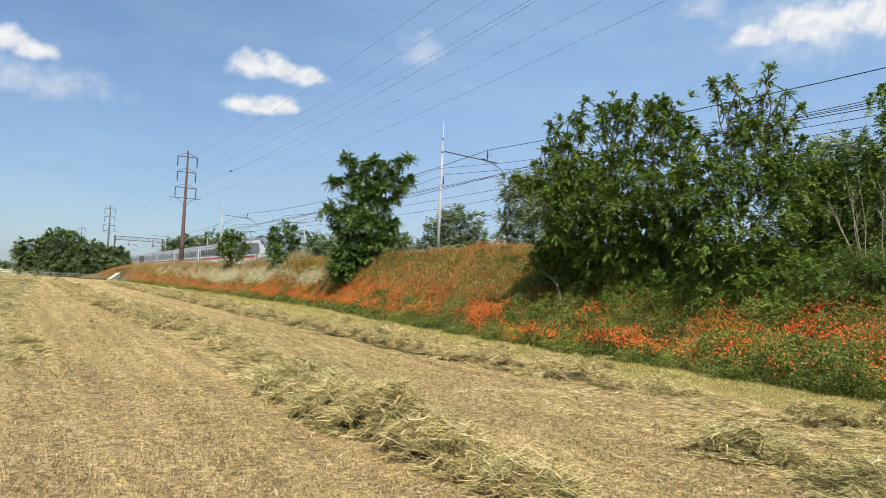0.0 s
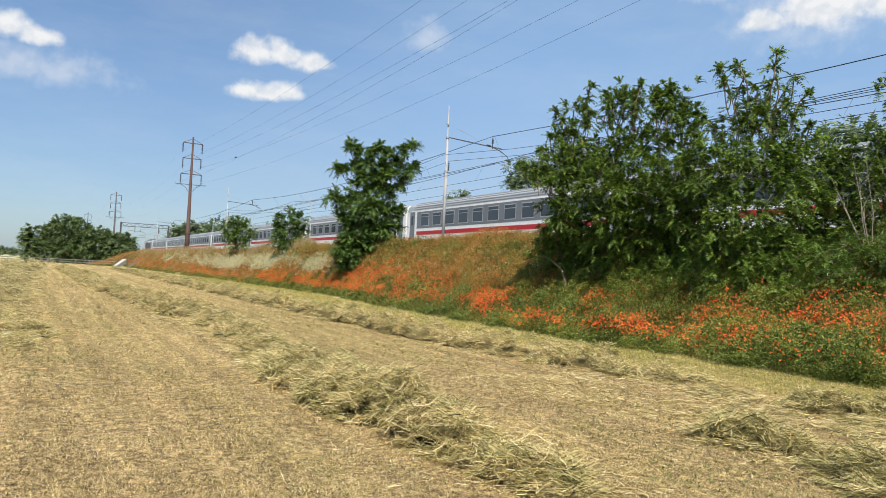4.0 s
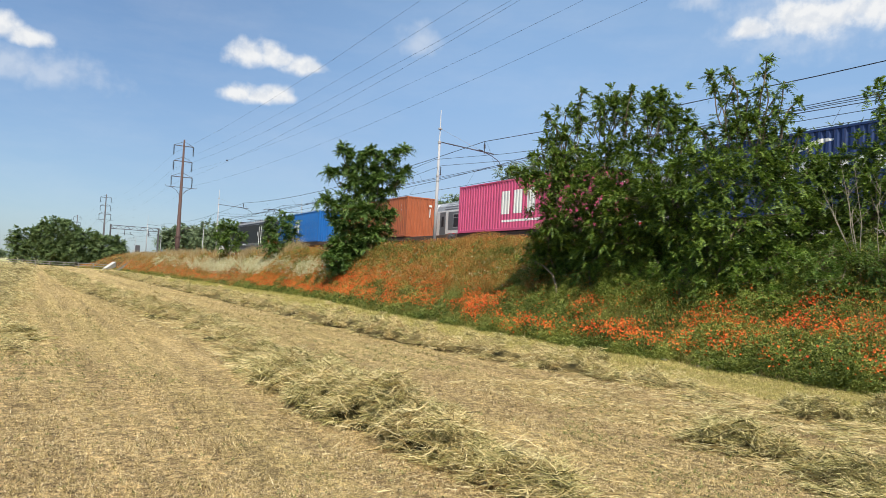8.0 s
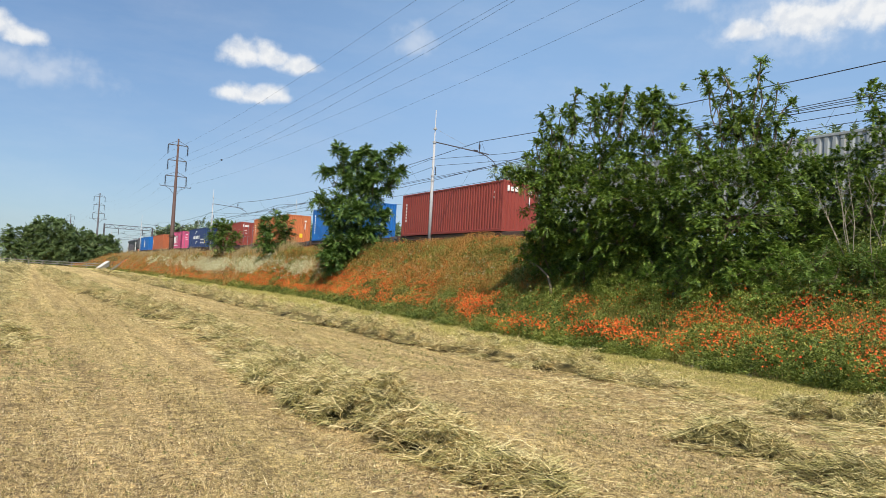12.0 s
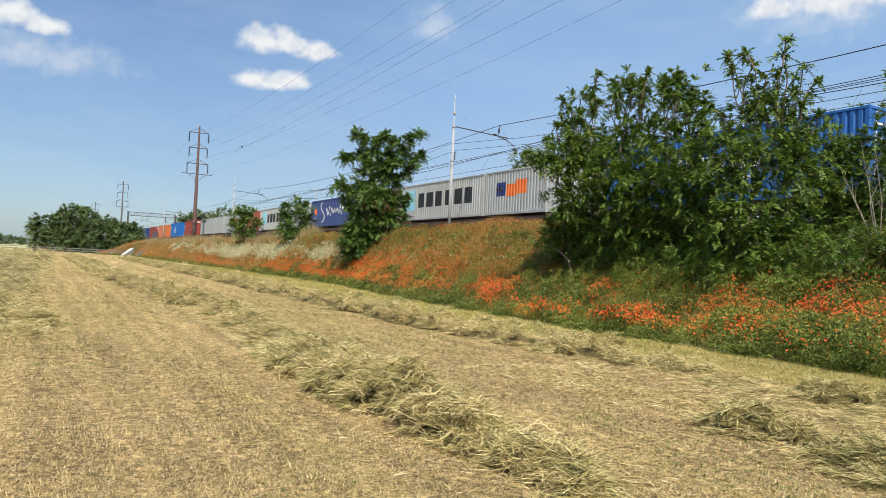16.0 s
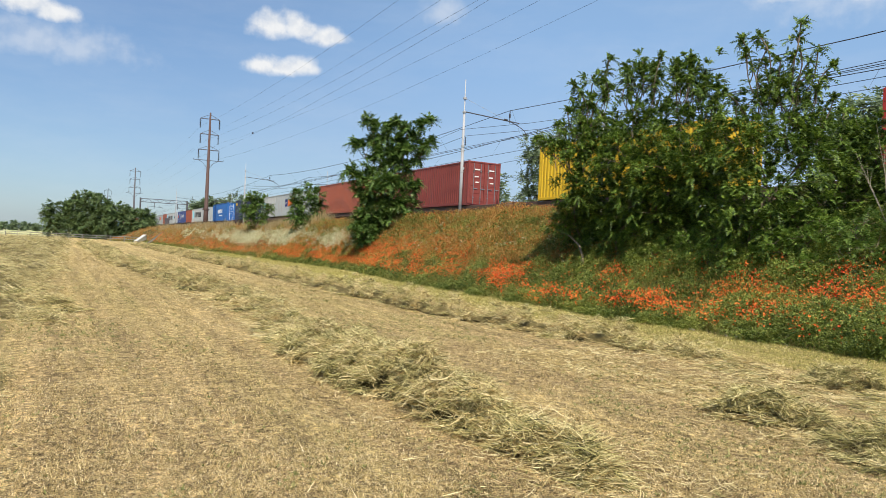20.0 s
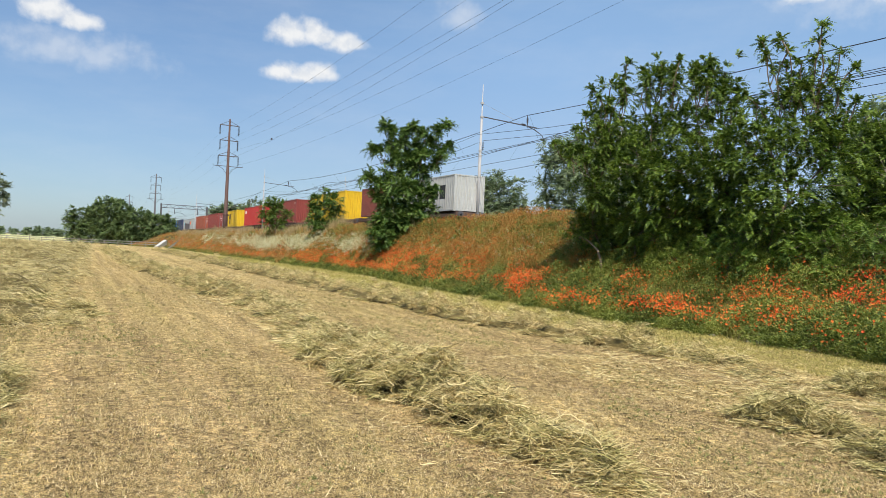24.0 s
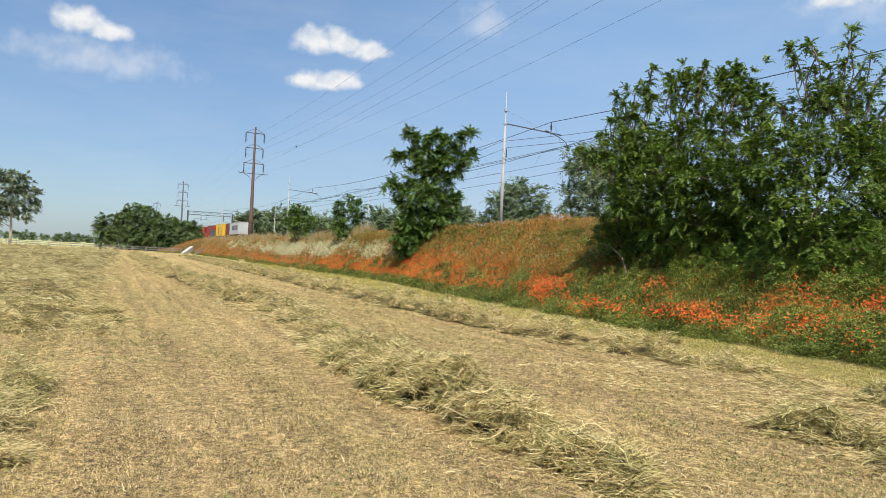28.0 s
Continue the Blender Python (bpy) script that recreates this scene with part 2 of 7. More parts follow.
M_FIELD = field_material()
M_BANK = surface("bank_soil", (0.075, 0.065, 0.032), rough=0.95, vary=0.4, grain=4.0, coarse=0.4, bump=0.06, spec=0.1)
M_BALLAST = surface("ballast_stone", (0.30, 0.27, 0.24), rough=0.95, vary=0.45, grain=18.0, coarse=1.0, bump=0.05)
M_RAIL = surface("rail_steel", (0.25, 0.16, 0.11), rough=0.5, metal=0.7, vary=0.25)
M_SLEEPER = surface("sleeper_concrete", (0.42, 0.40, 0.37), rough=0.9, vary=0.2, grain=12.0)
M_LEAF = blade("locust_leaves", (0.030, 0.066, 0.011), (0.104, 0.175, 0.025), (0.255, 0.355, 0.055), 0.33, 0.5, 0.7)
M_SAPLING = blade("sapling_leaves", (0.05, 0.11, 0.017), (0.16, 0.27, 0.042), (0.34, 0.45, 0.10), 0.35, 0.5, 0.4)
M_LEAF_DARK = blade("dark_tree_leaves", (0.028, 0.068, 0.014), (0.090, 0.168, 0.032), (0.22, 0.32, 0.072), 0.3, 0.42, 0.5)
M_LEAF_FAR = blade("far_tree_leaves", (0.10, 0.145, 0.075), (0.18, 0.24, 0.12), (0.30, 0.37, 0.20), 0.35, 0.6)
M_SHRUB = blade("shrub_leaves", (0.04, 0.085, 0.014), (0.11, 0.19, 0.032), (0.24, 0.33, 0.07), 0.3, 0.45, 0.5)
M_COPSE = blade("copse_leaves", (0.058, 0.098, 0.036), (0.122, 0.182, 0.062), (0.225, 0.295, 0.105), 0.32, 0.55, 0.7)
M_LEAF_GREY = blade("poplar_leaves", (0.12, 0.16, 0.09), (0.22, 0.27, 0.16), (0.38, 0.43, 0.29), 0.35, 0.5)
M_BARK = surface("tree_bark", (0.17, 0.13, 0.09), rough=0.9, vary=0.35, grain=14.0, bump=0.02)
M_TWIG_DRY = surface("dead_twigs", (0.30, 0.26, 0.20), rough=0.85, vary=0.3, grain=12.0)
M_GRASS = blade("bank_grass", (0.085, 0.115, 0.020), (0.22, 0.230, 0.045), (0.42, 0.37, 0.115), 0.35, 0.6, 0.7)
M_HERB = blade("bank_herbs", (0.036, 0.066, 0.012), (0.155, 0.208, 0.038), (0.40, 0.425, 0.10), 0.32, 0.6, 1.6)
M_WEED = blade("fresh_weeds", (0.06, 0.10, 0.016), (0.21, 0.27, 0.045), (0.44, 0.47, 0.11), 0.35, 0.55, 1.0)
M_DRY = blade("dry_grass", (0.24, 0.17, 0.075), (0.42, 0.32, 0.15), (0.60, 0.49, 0.27), 0.3, 0.7, 0.4)
M_SEED = blade("seed_heads", (0.27, 0.100, 0.022), (0.48, 0.215, 0.046), (0.56, 0.38, 0.12), 0.3, 0.7, 0.6)
M_POPPY = blade("poppy_petals", (0.52, 0.045, 0.010), (0.80, 0.135, 0.020), (0.88, 0.32, 0.055), 0.35, 0.55, 1.0)
M_WHITE_FLOWER = blade("white_umbels", (0.44, 0.42, 0.20), (0.66, 0.63, 0.38), (0.84, 0.82, 0.58), 0.3, 0.7, 0.6)
M_HAY = blade("hay_stalks", (0.16, 0.115, 0.04), (0.61, 0.475, 0.20), (0.95, 0.82, 0.47), 0.2, 0.6, 0.3)
M_HAY_GREEN = blade("green_hay", (0.045, 0.042, 0.014), (0.38, 0.335, 0.112), (0.88, 0.76, 0.39), 0.2, 0.6, 0.3)
M_TURF = blade("verge_turf", (0.20, 0.19, 0.045), (0.44, 0.40, 0.11), (0.66, 0.57, 0.23), 0.3, 0.7, 0.7)
M_CLIP = blade("field_clippings", (0.13, 0.095, 0.042), (0.51, 0.370, 0.165), (0.90, 0.74, 0.45), 0.2, 0.7, 0.5)
# bed under loose hay, its brown darkened to read as shadow in the gaps
M_HAY_BED_SHADE = surface("shaded_hay_bed", (0.155, 0.122, 0.050), rough=0.95, vary=0.75, grain=22.0, coarse=0.8, bump=0.08, spec=0.1)
M_REGROWTH = blade("regrowth", (0.10, 0.11, 0.028), (0.25, 0.25, 0.075), (0.42, 0.39, 0.15), 0.3, 0.6, 0.6)
M_OLD_CONCRETE = surface("mossy_concrete", (0.20, 0.18, 0.14), rough=0.95, vary=0.4, grain=5.0, coarse=0.8, bump=0.02)
M_PALE_BARK = surface("pale_bark", (0.42, 0.39, 0.33), rough=0.9, vary=0.3, grain=8.0)
# inside of the heaps: shade between the stalks is put into this dark colour
M_HAY_CORE_SHADE = surface("shaded_hay_core", (0.065, 0.058, 0.024), rough=0.95, vary=0.5, grain=30.0, coarse=3.0, bump=0.05, spec=0.1)
M_STUBBLE = blade("stubble", (0.12, 0.098, 0.030), (0.50, 0.368, 0.148), (0.83, 0.655, 0.345), 0.2, 0.7, 0.8)
M_MAST = surface("galvanised_mast", (0.38, 0.38, 0.39), rough=0.65, metal=0.0, vary=0.15, streak=0.25)
M_STEEL = surface("dark_steel", (0.10, 0.10, 0.11), rough=0.6, metal=0.4, vary=0.25)
M_RUSTPOLE = surface("brown_painted_pole", (0.085, 0.046, 0.038), rough=0.7, vary=0.2, streak=0.2)
M_GREYPOLE = surface("grey_painted_pole", (0.085, 0.08, 0.088), rough=0.7, vary=0.2)
M_WIRE = surface("copper_wire", (0.055, 0.055, 0.06), rough=0.6, metal=0.3, vary=0.1)
M_INSUL = surface("dark_insulator", (0.045, 0.04, 0.045), rough=0.3, vary=0.1)
M_CONCRETE = surface("pale_concrete", (0.46, 0.45, 0.42), rough=0.9, vary=0.2, grain=8.0, bump=0.01)
M_GUARD = surface("galvanised_guard_rail", (0.27, 0.26, 0.24), rough=0.6, metal=0.2, vary=0.15)
M_STONE = surface("pale_stone", (0.27, 0.245, 0.20), rough=0.9, vary=0.25, grain=20.0)


# ---- building helpers ----
class Geo:
    """Vertices and faces of one mesh in the making."""

    def __init__(self):
        self.v, self.f = [], []

    def add(self, verts, faces):
        n = len(self.v)
        self.v.extend([tuple(p) for p in verts])
        self.f.extend([tuple(n + i for i in fc) for fc in faces])
        return self

    def box(self, x0, x1, y0, y1, z0, z1, b=0.012):
        lo, hi = (x0, y0, z0), (x1, y1, z1)
        b = min(b, 0.3 * min(hi[i] - lo[i] for i in range(3)))
        verts = []
        for c in range(8):
            for a in range(3):
                p = []
                for k in range(3):
                    up = (c >> k) & 1
                    edge = hi[k] if up else lo[k]
                    p.append(edge if k == a else edge - b if up else edge + b)
                verts.append(p)
        return self.add(verts, BOX_FACES)

    def tube(self, pts, radii, sides=8, caps=True):
        pts = [Vector(p) for p in pts]
        if not hasattr(radii, "__len__"):
            radii = [radii] * len(pts)
        verts, faces = [], []
        ref = Vector((0.31, 0.23, 0.92))
        for i, p in enumerate(pts):
            way = (pts[min(i + 1, len(pts) - 1)] - pts[max(i - 1, 0)]).normalized()
            a = way.cross(ref)
            if a.length < 0.1:
                a = way.cross(Vector((1, 0, 0)))
            a.normalize()
            c = way.cross(a)
            for k in range(sides):
                w = 2 * math.pi * k / sides
                verts.append(p + (a * math.cos(w) + c * math.sin(w)) * radii[i])
        for i in range(len(pts) - 1):
            for k in range(sides):
                j = (k + 1) % sides
                faces.append((i * sides + k, i * sides + j, (i + 1) * sides + j, (i + 1) * sides + k))
        if caps:
            faces.append(tuple(reversed(range(sides))))
            faces.append(tuple((len(pts) - 1) * sides + k for k in range(sides)))
        return self.add(verts, faces)

    def loft(self, rings, caps=True):
        n = len(rings[0])
        verts = [p for r in rings for p in r]
        faces = []
        for i in range(len(rings) - 1):
            for k in range(n):
                j = (k + 1) % n
                faces.append((i * n + k, i * n + j, (i + 1) * n + j, (i + 1) * n + k))
        if caps:
            faces.append(tuple(reversed(range(n))))
            faces.append(tuple((len(rings) - 1) * n + k for k in range(n)))
        return self.add(verts, faces)

    def mesh(self, name, material, smooth=False):
        me = bpy.data.meshes.new(name)
        me.from_pydata(self.v, [], self.f)
        bm = bmesh.new()
        bm.from_mesh(me)
        bmesh.ops.recalc_face_normals(bm, faces=bm.faces)
        bm.to_mesh(me)
        bm.free()
        if smooth:
            me.polygons.foreach_set("use_smooth", [True] * len(me.polygons))
        me.materials.append(material)
        return me


def box_faces():
    idx = lambda c, a: c * 3 + a
    faces = []
    for a in range(3):
        b, c = (a + 1) % 3, (a + 2) % 3
        for s in (0, 1):
            quad = [(s << a) | (i << b) | (j << c) for i, j in ((0, 0), (1, 0), (1, 1), (0, 1))]
            faces.append(tuple(idx(q, a) for q in (quad if s else quad[::-1])))
        for i in (0, 1):
            for j in (0, 1):
                c1 = (i << b) | (j << c)
                c2 = c1 | (1 << a)
                faces.append((idx(c1, b), idx(c2, b), idx(c2, c), idx(c1, c)))
    for q in range(8):
        faces.append((idx(q, 0), idx(q, 1), idx(q, 2)))
    return faces


BOX_FACES = box_faces()
SHARED = {}


def part(name, geo, material, parent, label="", at=(0, 0, 0), smooth=False, key=None):
    """One mesh object under a thing or a part. Pieces with the same key share their mesh."""
    if key is not None and key in SHARED:
        me = SHARED[key]
    else:
        me = (geo() if callable(geo) else geo).mesh(name, material, smooth)
        if key is not None:
            SHARED[key] = me
    ob = new(name, me)
    ob.parent = parent
    ob.location = at
    if label:
        ob["label"] = label
    return ob


def thing(name, label, category, m=None, group="", kind=""):
    ob = new(name)
    ob.empty_display_size = 0.3
    if m is not None:
        ob.matrix_basis = m
    return tagged(ob, label, category, group, kind)


def solid(name, geo, material, label, category, m=None, group="", kind="", smooth=False):
    ob = new(name, geo.mesh(name, material, smooth))
    if m is not None:
        ob.matrix_basis = m
    return tagged(ob, label, category, group, kind)


def fast_mesh(name, verts, faces, material, smooth=False):
    """A mesh from arrays, for leaves, stalks and sheets."""
    verts, faces = np.asarray(verts, np.float32), np.asarray(faces, np.int32)
    me = bpy.data.meshes.new(name)
    me.vertices.add(len(verts))
    me.vertices.foreach_set("co", verts.ravel())
    me.loops.add(faces.size)
    me.loops.foreach_set("vertex_index", faces.ravel())
    me.polygons.add(len(faces))
    me.polygons.foreach_set("loop_start", np.arange(0, faces.size, faces.shape[1], dtype=np.int32))
    if smooth:
        me.polygons.foreach_set("use_smooth", np.ones(len(faces), bool))
    me.update(calc_edges=True)
    me.materials.append(material)
    return me


def unit(v):
    return v / np.maximum(np.linalg.norm(v, axis=-1, keepdims=True), 1e-9)


def diamonds(p, u, w):
    """Leaf-shaped quads: base p, length vector u, half-width vector w."""
    n = len(p)
    v = np.stack([p, p + 0.45 * u + w, p + u, p + 0.45 * u - w], 1).reshape(-1, 3)
    return v, np.arange(4 * n).reshape(n, 4)


def darts(p, u, w):
    """Small pointed leaves and blades of one triangle."""
    n = len(p)
    v = np.stack([p - w, p + w, p + u], 1).reshape(-1, 3)
    return v, np.arange(3 * n).reshape(n, 3)


def merge(*sets):
    vs, fs, n = [], [], 0
    for v, f in sets:
        vs.append(v)
        fs.append(f + n)
        n += len(v)
    return np.concatenate(vs), np.concatenate(fs)


def smooth01(t):
    t = np.clip(t, 0, 1)
    return t * t * (3 - 2 * t)


def value_noise(x, y, scale, seed=0):
    """Cheap smooth noise on the plan, 0 to 1."""
    rs = np.random.RandomState(seed)
    grid = rs.rand(64, 64)
    fx, fy = np.asarray(x) / scale, np.asarray(y) / scale
    ix, iy = np.floor(fx).astype(int), np.floor(fy).astype(int)
    tx, ty = fx - ix, fy - iy
    tx, ty = tx * tx * (3 - 2 * tx), ty * ty * (3 - 2 * ty)
    g = lambda i, j: grid[i % 64, j % 64]
    a = g(ix, iy) * (1 - tx) + g(ix + 1, iy) * tx
    b = g(ix, iy + 1) * (1 - tx) + g(ix + 1, iy + 1) * tx
    return a * (1 - ty) + b * ty


def polar(az, d):
    return d * math.sin(radians(az)), d * math.cos(radians(az))


# ---- ground and railway bank ----
RAIL = 3.3
X_NEAR, X_FAR = 23.97, 28.0
SHOULDER, CROWN = 18.6, 2.95


def foot_x(y):
    return 12.9 + 2.5 * smooth01((np.asarray(y, float) - 20) / 24) - 6.5 * smooth01((np.asarray(y, float) - 156) / 14) + 0.35 * (value_noise(np.asarray(y, float), 0 * np.asarray(y, float), 3.0, 5) - 0.5)


def bank_z(x, y):
    x, y = np.asarray(x, float), np.asarray(y, float)
    f = foot_x(y)
    u = (x - f) / (SHOULDER - f)
    z = CROWN * np.where(u < 1, 0.55 * np.clip(u, 0, 1) + 0.45 * smooth01(u), 1.0)
    z = z + 0.30 * np.exp(-((u - 1.0) / 0.22) ** 2) * smooth01((y - 19) / 6) * smooth01((56 - y) / 12)
    back = (x - 33.6) / 5.0
    z = np.where(back > 0, CROWN * (1 - smooth01(back)), z)
    lump = 0.22 * (value_noise(x, y, 1.7, 3) - 0.5) + (0.3 + 0.5 * smooth01((y - 48) / 20)) * (value_noise(x, y, 5.5, 4) - 0.5)
    return z + lump * smooth01(u * 4) * smooth01((20.6 - x) / 1.5)


def ground_z(x, y):
    """The field is slightly uneven round the standpoint."""
    near = np.exp(-(x ** 2 + (y - 10) ** 2) / 900)
    return near * (0.07 * (value_noise(x, y, 0.8, 11) - 0.5) + 0.10 * (value_noise(x, y, 4.0, 12) - 0.5))


def build_ground():
    spread = lambda a, b, n: a + (b - a) * np.linspace(0, 1, n) ** 2.2
    xs = np.concatenate([-spread(14, 3800, 26)[::-1], np.linspace(-13.5, 14.5, 100), spread(15, 3800, 26)])
    ys = np.concatenate([-spread(3, 3800, 22)[::-1], np.linspace(-2.5, 40, 150), spread(40.4, 4200, 40)])
    gx, gy = np.meshgrid(xs, ys)
    gz = ground_z(gx, gy)
    v = np.stack([gx, gy, gz], -1).reshape(-1, 3)
    r, c = gx.shape
    i = (np.arange(r - 1)[:, None] * c + np.arange(c - 1)[None]).reshape(-1, 1)
    ob = new("ground", fast_mesh("ground", v, i + np.array([0, 1, c + 1, c]), M_FIELD, True))
    tagged(ob, "mown hay field of dry beige stubble with greener lanes", "ground", kind="structure")


def build_bank():
    us = np.concatenate([np.linspace(-0.06, 1, 34), np.linspace(1.04, 2.75, 14)])
    ys = np.concatenate([np.arange(-780, -60, 20.0), np.arange(-60, -4, 4.0), np.arange(-4, 60, 0.4), np.arange(60, 170, 1.2), np.arange(170, 900, 12.0)])
    gy = np.repeat(ys[:, None], len(us) + 8, 1)
    f = foot_x(ys)[:, None]
    gx = f + (SHOULDER - f) * us[None]
    gx = np.concatenate([gx, np.repeat(np.linspace(33.0, 39.0, 8)[None], len(ys), 0)], 1)
    gz = bank_z(gx, gy)
    gz[:, 0] = -0.3
    gz[:, -1] = -0.3
    v = np.stack([gx, gy, gz], -1).reshape(-1, 3)
    r, c = gx.shape
    i = (np.arange(r - 1)[:, None] * c + np.arange(c - 1)[None]).reshape(-1, 1)
    ob = new("embankment", fast_mesh("embankment", v, i + np.array([0, 1, c + 1, c]), M_BANK, True))
    tagged(ob, "railway embankment of brown soil under wild flowers", "embankment", kind="structure")


def build_track():
    g = Geo()
    ys = (-760.0, 900.0)
    prof = [(21.3, CROWN - 0.15), (22.15, RAIL - 0.2), (29.8, RAIL - 0.2), (30.7, CROWN - 0.15)]
    g.loft([[(x, y, z) for x, z in prof] for y in ys])
    solid("ballast_bed", g, M_BALLAST, "grey crushed stone ballast bed of two tracks", "ballast", kind="structure")
    for xc, side in ((X_NEAR, "near"), (X_FAR, "far")):
        track = thing("railway_track", "pair of rusty steel rails on concrete sleepers", "track", pose(xc, 0, RAIL), group="tracks on the embankment", kind="structure")
        for dx in (-0.755, 0.755):
            g = Geo()
            rail = [(dx - 0.07, -0.17), (dx + 0.07, -0.17), (dx + 0.02, -0.13), (dx + 0.02, -0.05), (dx + 0.036, -0.03), (dx + 0.036, 0.0),
                    (dx - 0.036, 0.0), (dx - 0.036, -0.03), (dx - 0.02, -0.05), (dx - 0.02, -0.13)]
            g.loft([[(x, y, z) for x, z in rail] for y in ys])
            part("rail", g, M_RAIL, track, key="rail%s" % dx)
        g = Geo()
        for k in range(330):
            y = -18 + 0.62 * k
            g.add([(-1.2, y - .13, -.3), (1.2, y - .13, -.3), (1.2, y + .13, -.3), (-1.2, y + .13, -.3), (-1.2, y - .1, -.175), (1.2, y - .1, -.175), (1.2, y + .1, -.175), (-1.2, y + .1, -.175)],
                  [(4, 5, 6, 7), (0, 1, 5, 4), (1, 2, 6, 5), (2, 3, 7, 6), (3, 0, 4, 7)])
        ob = part("sleepers", g, M_SLEEPER, track, key="sleepers")
        ob["kind"] = "stuff"


build_ground()
build_bank()
build_track()


# ---- trees ----
def grow(name, label, base, lobes, leaf_mat, seed, tufts=4.0, leaf=(0.075, 0.017), pairs=4, spray=0.30, fan=7, trunk=0.09, stems=2, group="", category="tree", pole=0.0, bark=None, droop=0.34, reach=(0.55, 1.12), open_top=0.0):
    """A tree or shrub: stems that fork to the centres of its lobes, twigs from there to tufts on the lobes' rims, and in every tuft
    a fan of feathered leaves that arch over and droop, each with leaflets in pairs along its rib."""
    rs = np.random.RandomState(seed)
    base = np.array(base, float)
    root = thing(name, label, category, pose(*base), group=group)
    lob = [(np.array(l[:3], float) - base, l[3]) for l in lobes]
    order = sorted(range(len(lob)), key=lambda i: lob[i][0][2])
    woods, limbs = [Geo() for _ in range(1 if pole else min(stems, len(lob)))], Geo()
    starts = [np.array([rs.uniform(-0.25, 0.25) * stems, rs.uniform(-0.25, 0.25) * stems, -0.25]) for _ in range(stems)]
    done = []
    bark = bark or M_BARK
    if pole:
        zs = np.linspace(0, pole, 7)
        woods[0].tube([(0.12 * math.sin(z * 0.5), 0, z - 0.25) for z in zs], [trunk * (1 - 0.75 * z / pole) for z in zs], 9)
        done = [(np.array((0.0, 0.0, z)), trunk * 0.4) for z in zs[2:]]
    for n, i in enumerate(order):
        c, r = lob[i]
        cand = [(np.linalg.norm((c - p) * (1, 1, 0.55)) + (0 if p[2] < c[2] else 9), k) for k, (p, _) in enumerate(done)]
        if not pole and (n < stems or not cand):
            p0, r0, g = starts[n % stems], trunk, woods[n % len(woods)]
        else:
            k = min(cand)[1]
            p0, r0, g = done[k][0] * 0.86 + starts[k % stems] * 0.14, done[k][1] * 0.75, limbs
        r1 = max(0.018, r0 * 0.55)
        bow = rs.normal(0, 0.09, 3) * np.linalg.norm(c - p0)
        pts = [p0 + (c - p0) * t + bow * math.sin(math.pi * t) for t in (0, 0.25, 0.5, 0.75, 1.0)]
        g.tube(pts, [r0 + (r1 - r0) * t for t in (0, 0.25, 0.5, 0.75, 1.0)], 6)
        done.append((c, r1))
    for wood in woods:
        part("trunk", wood, bark, root, smooth=True)
    heart, tip = [], []
    for c, r in lob:
        thin = 1.0 - open_top * min(1.0, max(0.0, (c[2] - 2.4) / 3.0))
        n = int(tufts * thin * 9.0 * r * r) + 4
        way = unit(rs.normal(0, 1, (n, 3)) + (0, 0, 0.25))
        far = r * rs.uniform(reach[0], reach[1], (n, 1))
        far = np.where(rs.rand(n, 1) < 0.12, far + 0.55 * spray + 0.25 * r, far)
        heart.append(np.tile(c, (n, 1)) + way * r * 0.15)
        tip.append(c + way * far * (1, 1, 0.92))
    heart, tip = np.concatenate(heart), np.concatenate(tip)
    for k in rs.choice(len(tip), min(len(tip), 170), replace=False):
        a, b = heart[k], tip[k]
        a = a + (b - a) * rs.uniform(0.1, 0.5) + rs.normal(0, 0.08, 3)
        limbs.tube([a, (a + b) / 2 + rs.normal(0, 0.03, 3), b], [0.010, 0.008, 0.004], 4, False)
    part("limb", limbs, bark, root)["kind"] = "stuff"
    out = unit(tip - heart)
    n = len(tip)
    tip = np.repeat(tip - out * spray * rs.uniform(0.0, 0.7, (n, 1)), fan, 0) + rs.normal(0, 0.10 * spray, (n * fan, 3))
    rib = unit(np.repeat(out, fan, 0) * 0.75 + rs.normal(0, 0.52, (n * fan, 3)) + (0, 0, 0.30))
    L = spray * rs.uniform(0.65, 1.3, (n * fan, 1))
    side = unit(np.cross(rib, unit(rs.normal(0, 0.25, rib.shape) + (0, 0, 1.0))))
    sag = np.array((0, 0, -1.0)) * droop * rs.uniform(0.5, 1.4, (n * fan, 1))
    sets = []
    for k in range(2 * pairs + 1):
        last = k == 2 * pairs
        q = 1.0 if last else (k // 2 + 0.9) / (pairs + 0.5)
        sgn = 0.0 if last else 1.0 if k % 2 else -1.0
        pos = tip + rib * L * q + sag * L * q * q
        ahead = unit(rib + 2 * sag * q)
        over = np.cross(side, ahead)
        u = unit(ahead * (1.0 if last else 0.5) + side * sgn + rs.normal(0, 0.16, rib.shape) - over * 0.15)
        w = unit(np.cross(u, over)) * leaf[1]
        u = u * leaf[0] * rs.uniform(0.75, 1.25, (len(u), 1))
        sets.append(darts(pos, u, w))
    v, f = merge(*sets)
    crown = new("crown", fast_mesh("crown", v, f, leaf_mat))
    crown.parent = root
    crown["kind"] = "stuff"
    return root


def lobes_at(rows, d):
    return [(*polar(az, d + off), z, r) for az, z, r, off in rows]


def sprig(a0, z0, a1, z1, off=0.0, n=4):
    """A slender shoot: small tufts in a line from inside the crown out to its tip."""
    return [(a0 + (a1 - a0) * k / n + 0.12 * math.sin(3.0 * k + a1), z0 + (z1 - 0.25 - z0) * k / n, 0.28 - 0.13 * k / n, off) for k in range(1, n + 1)]


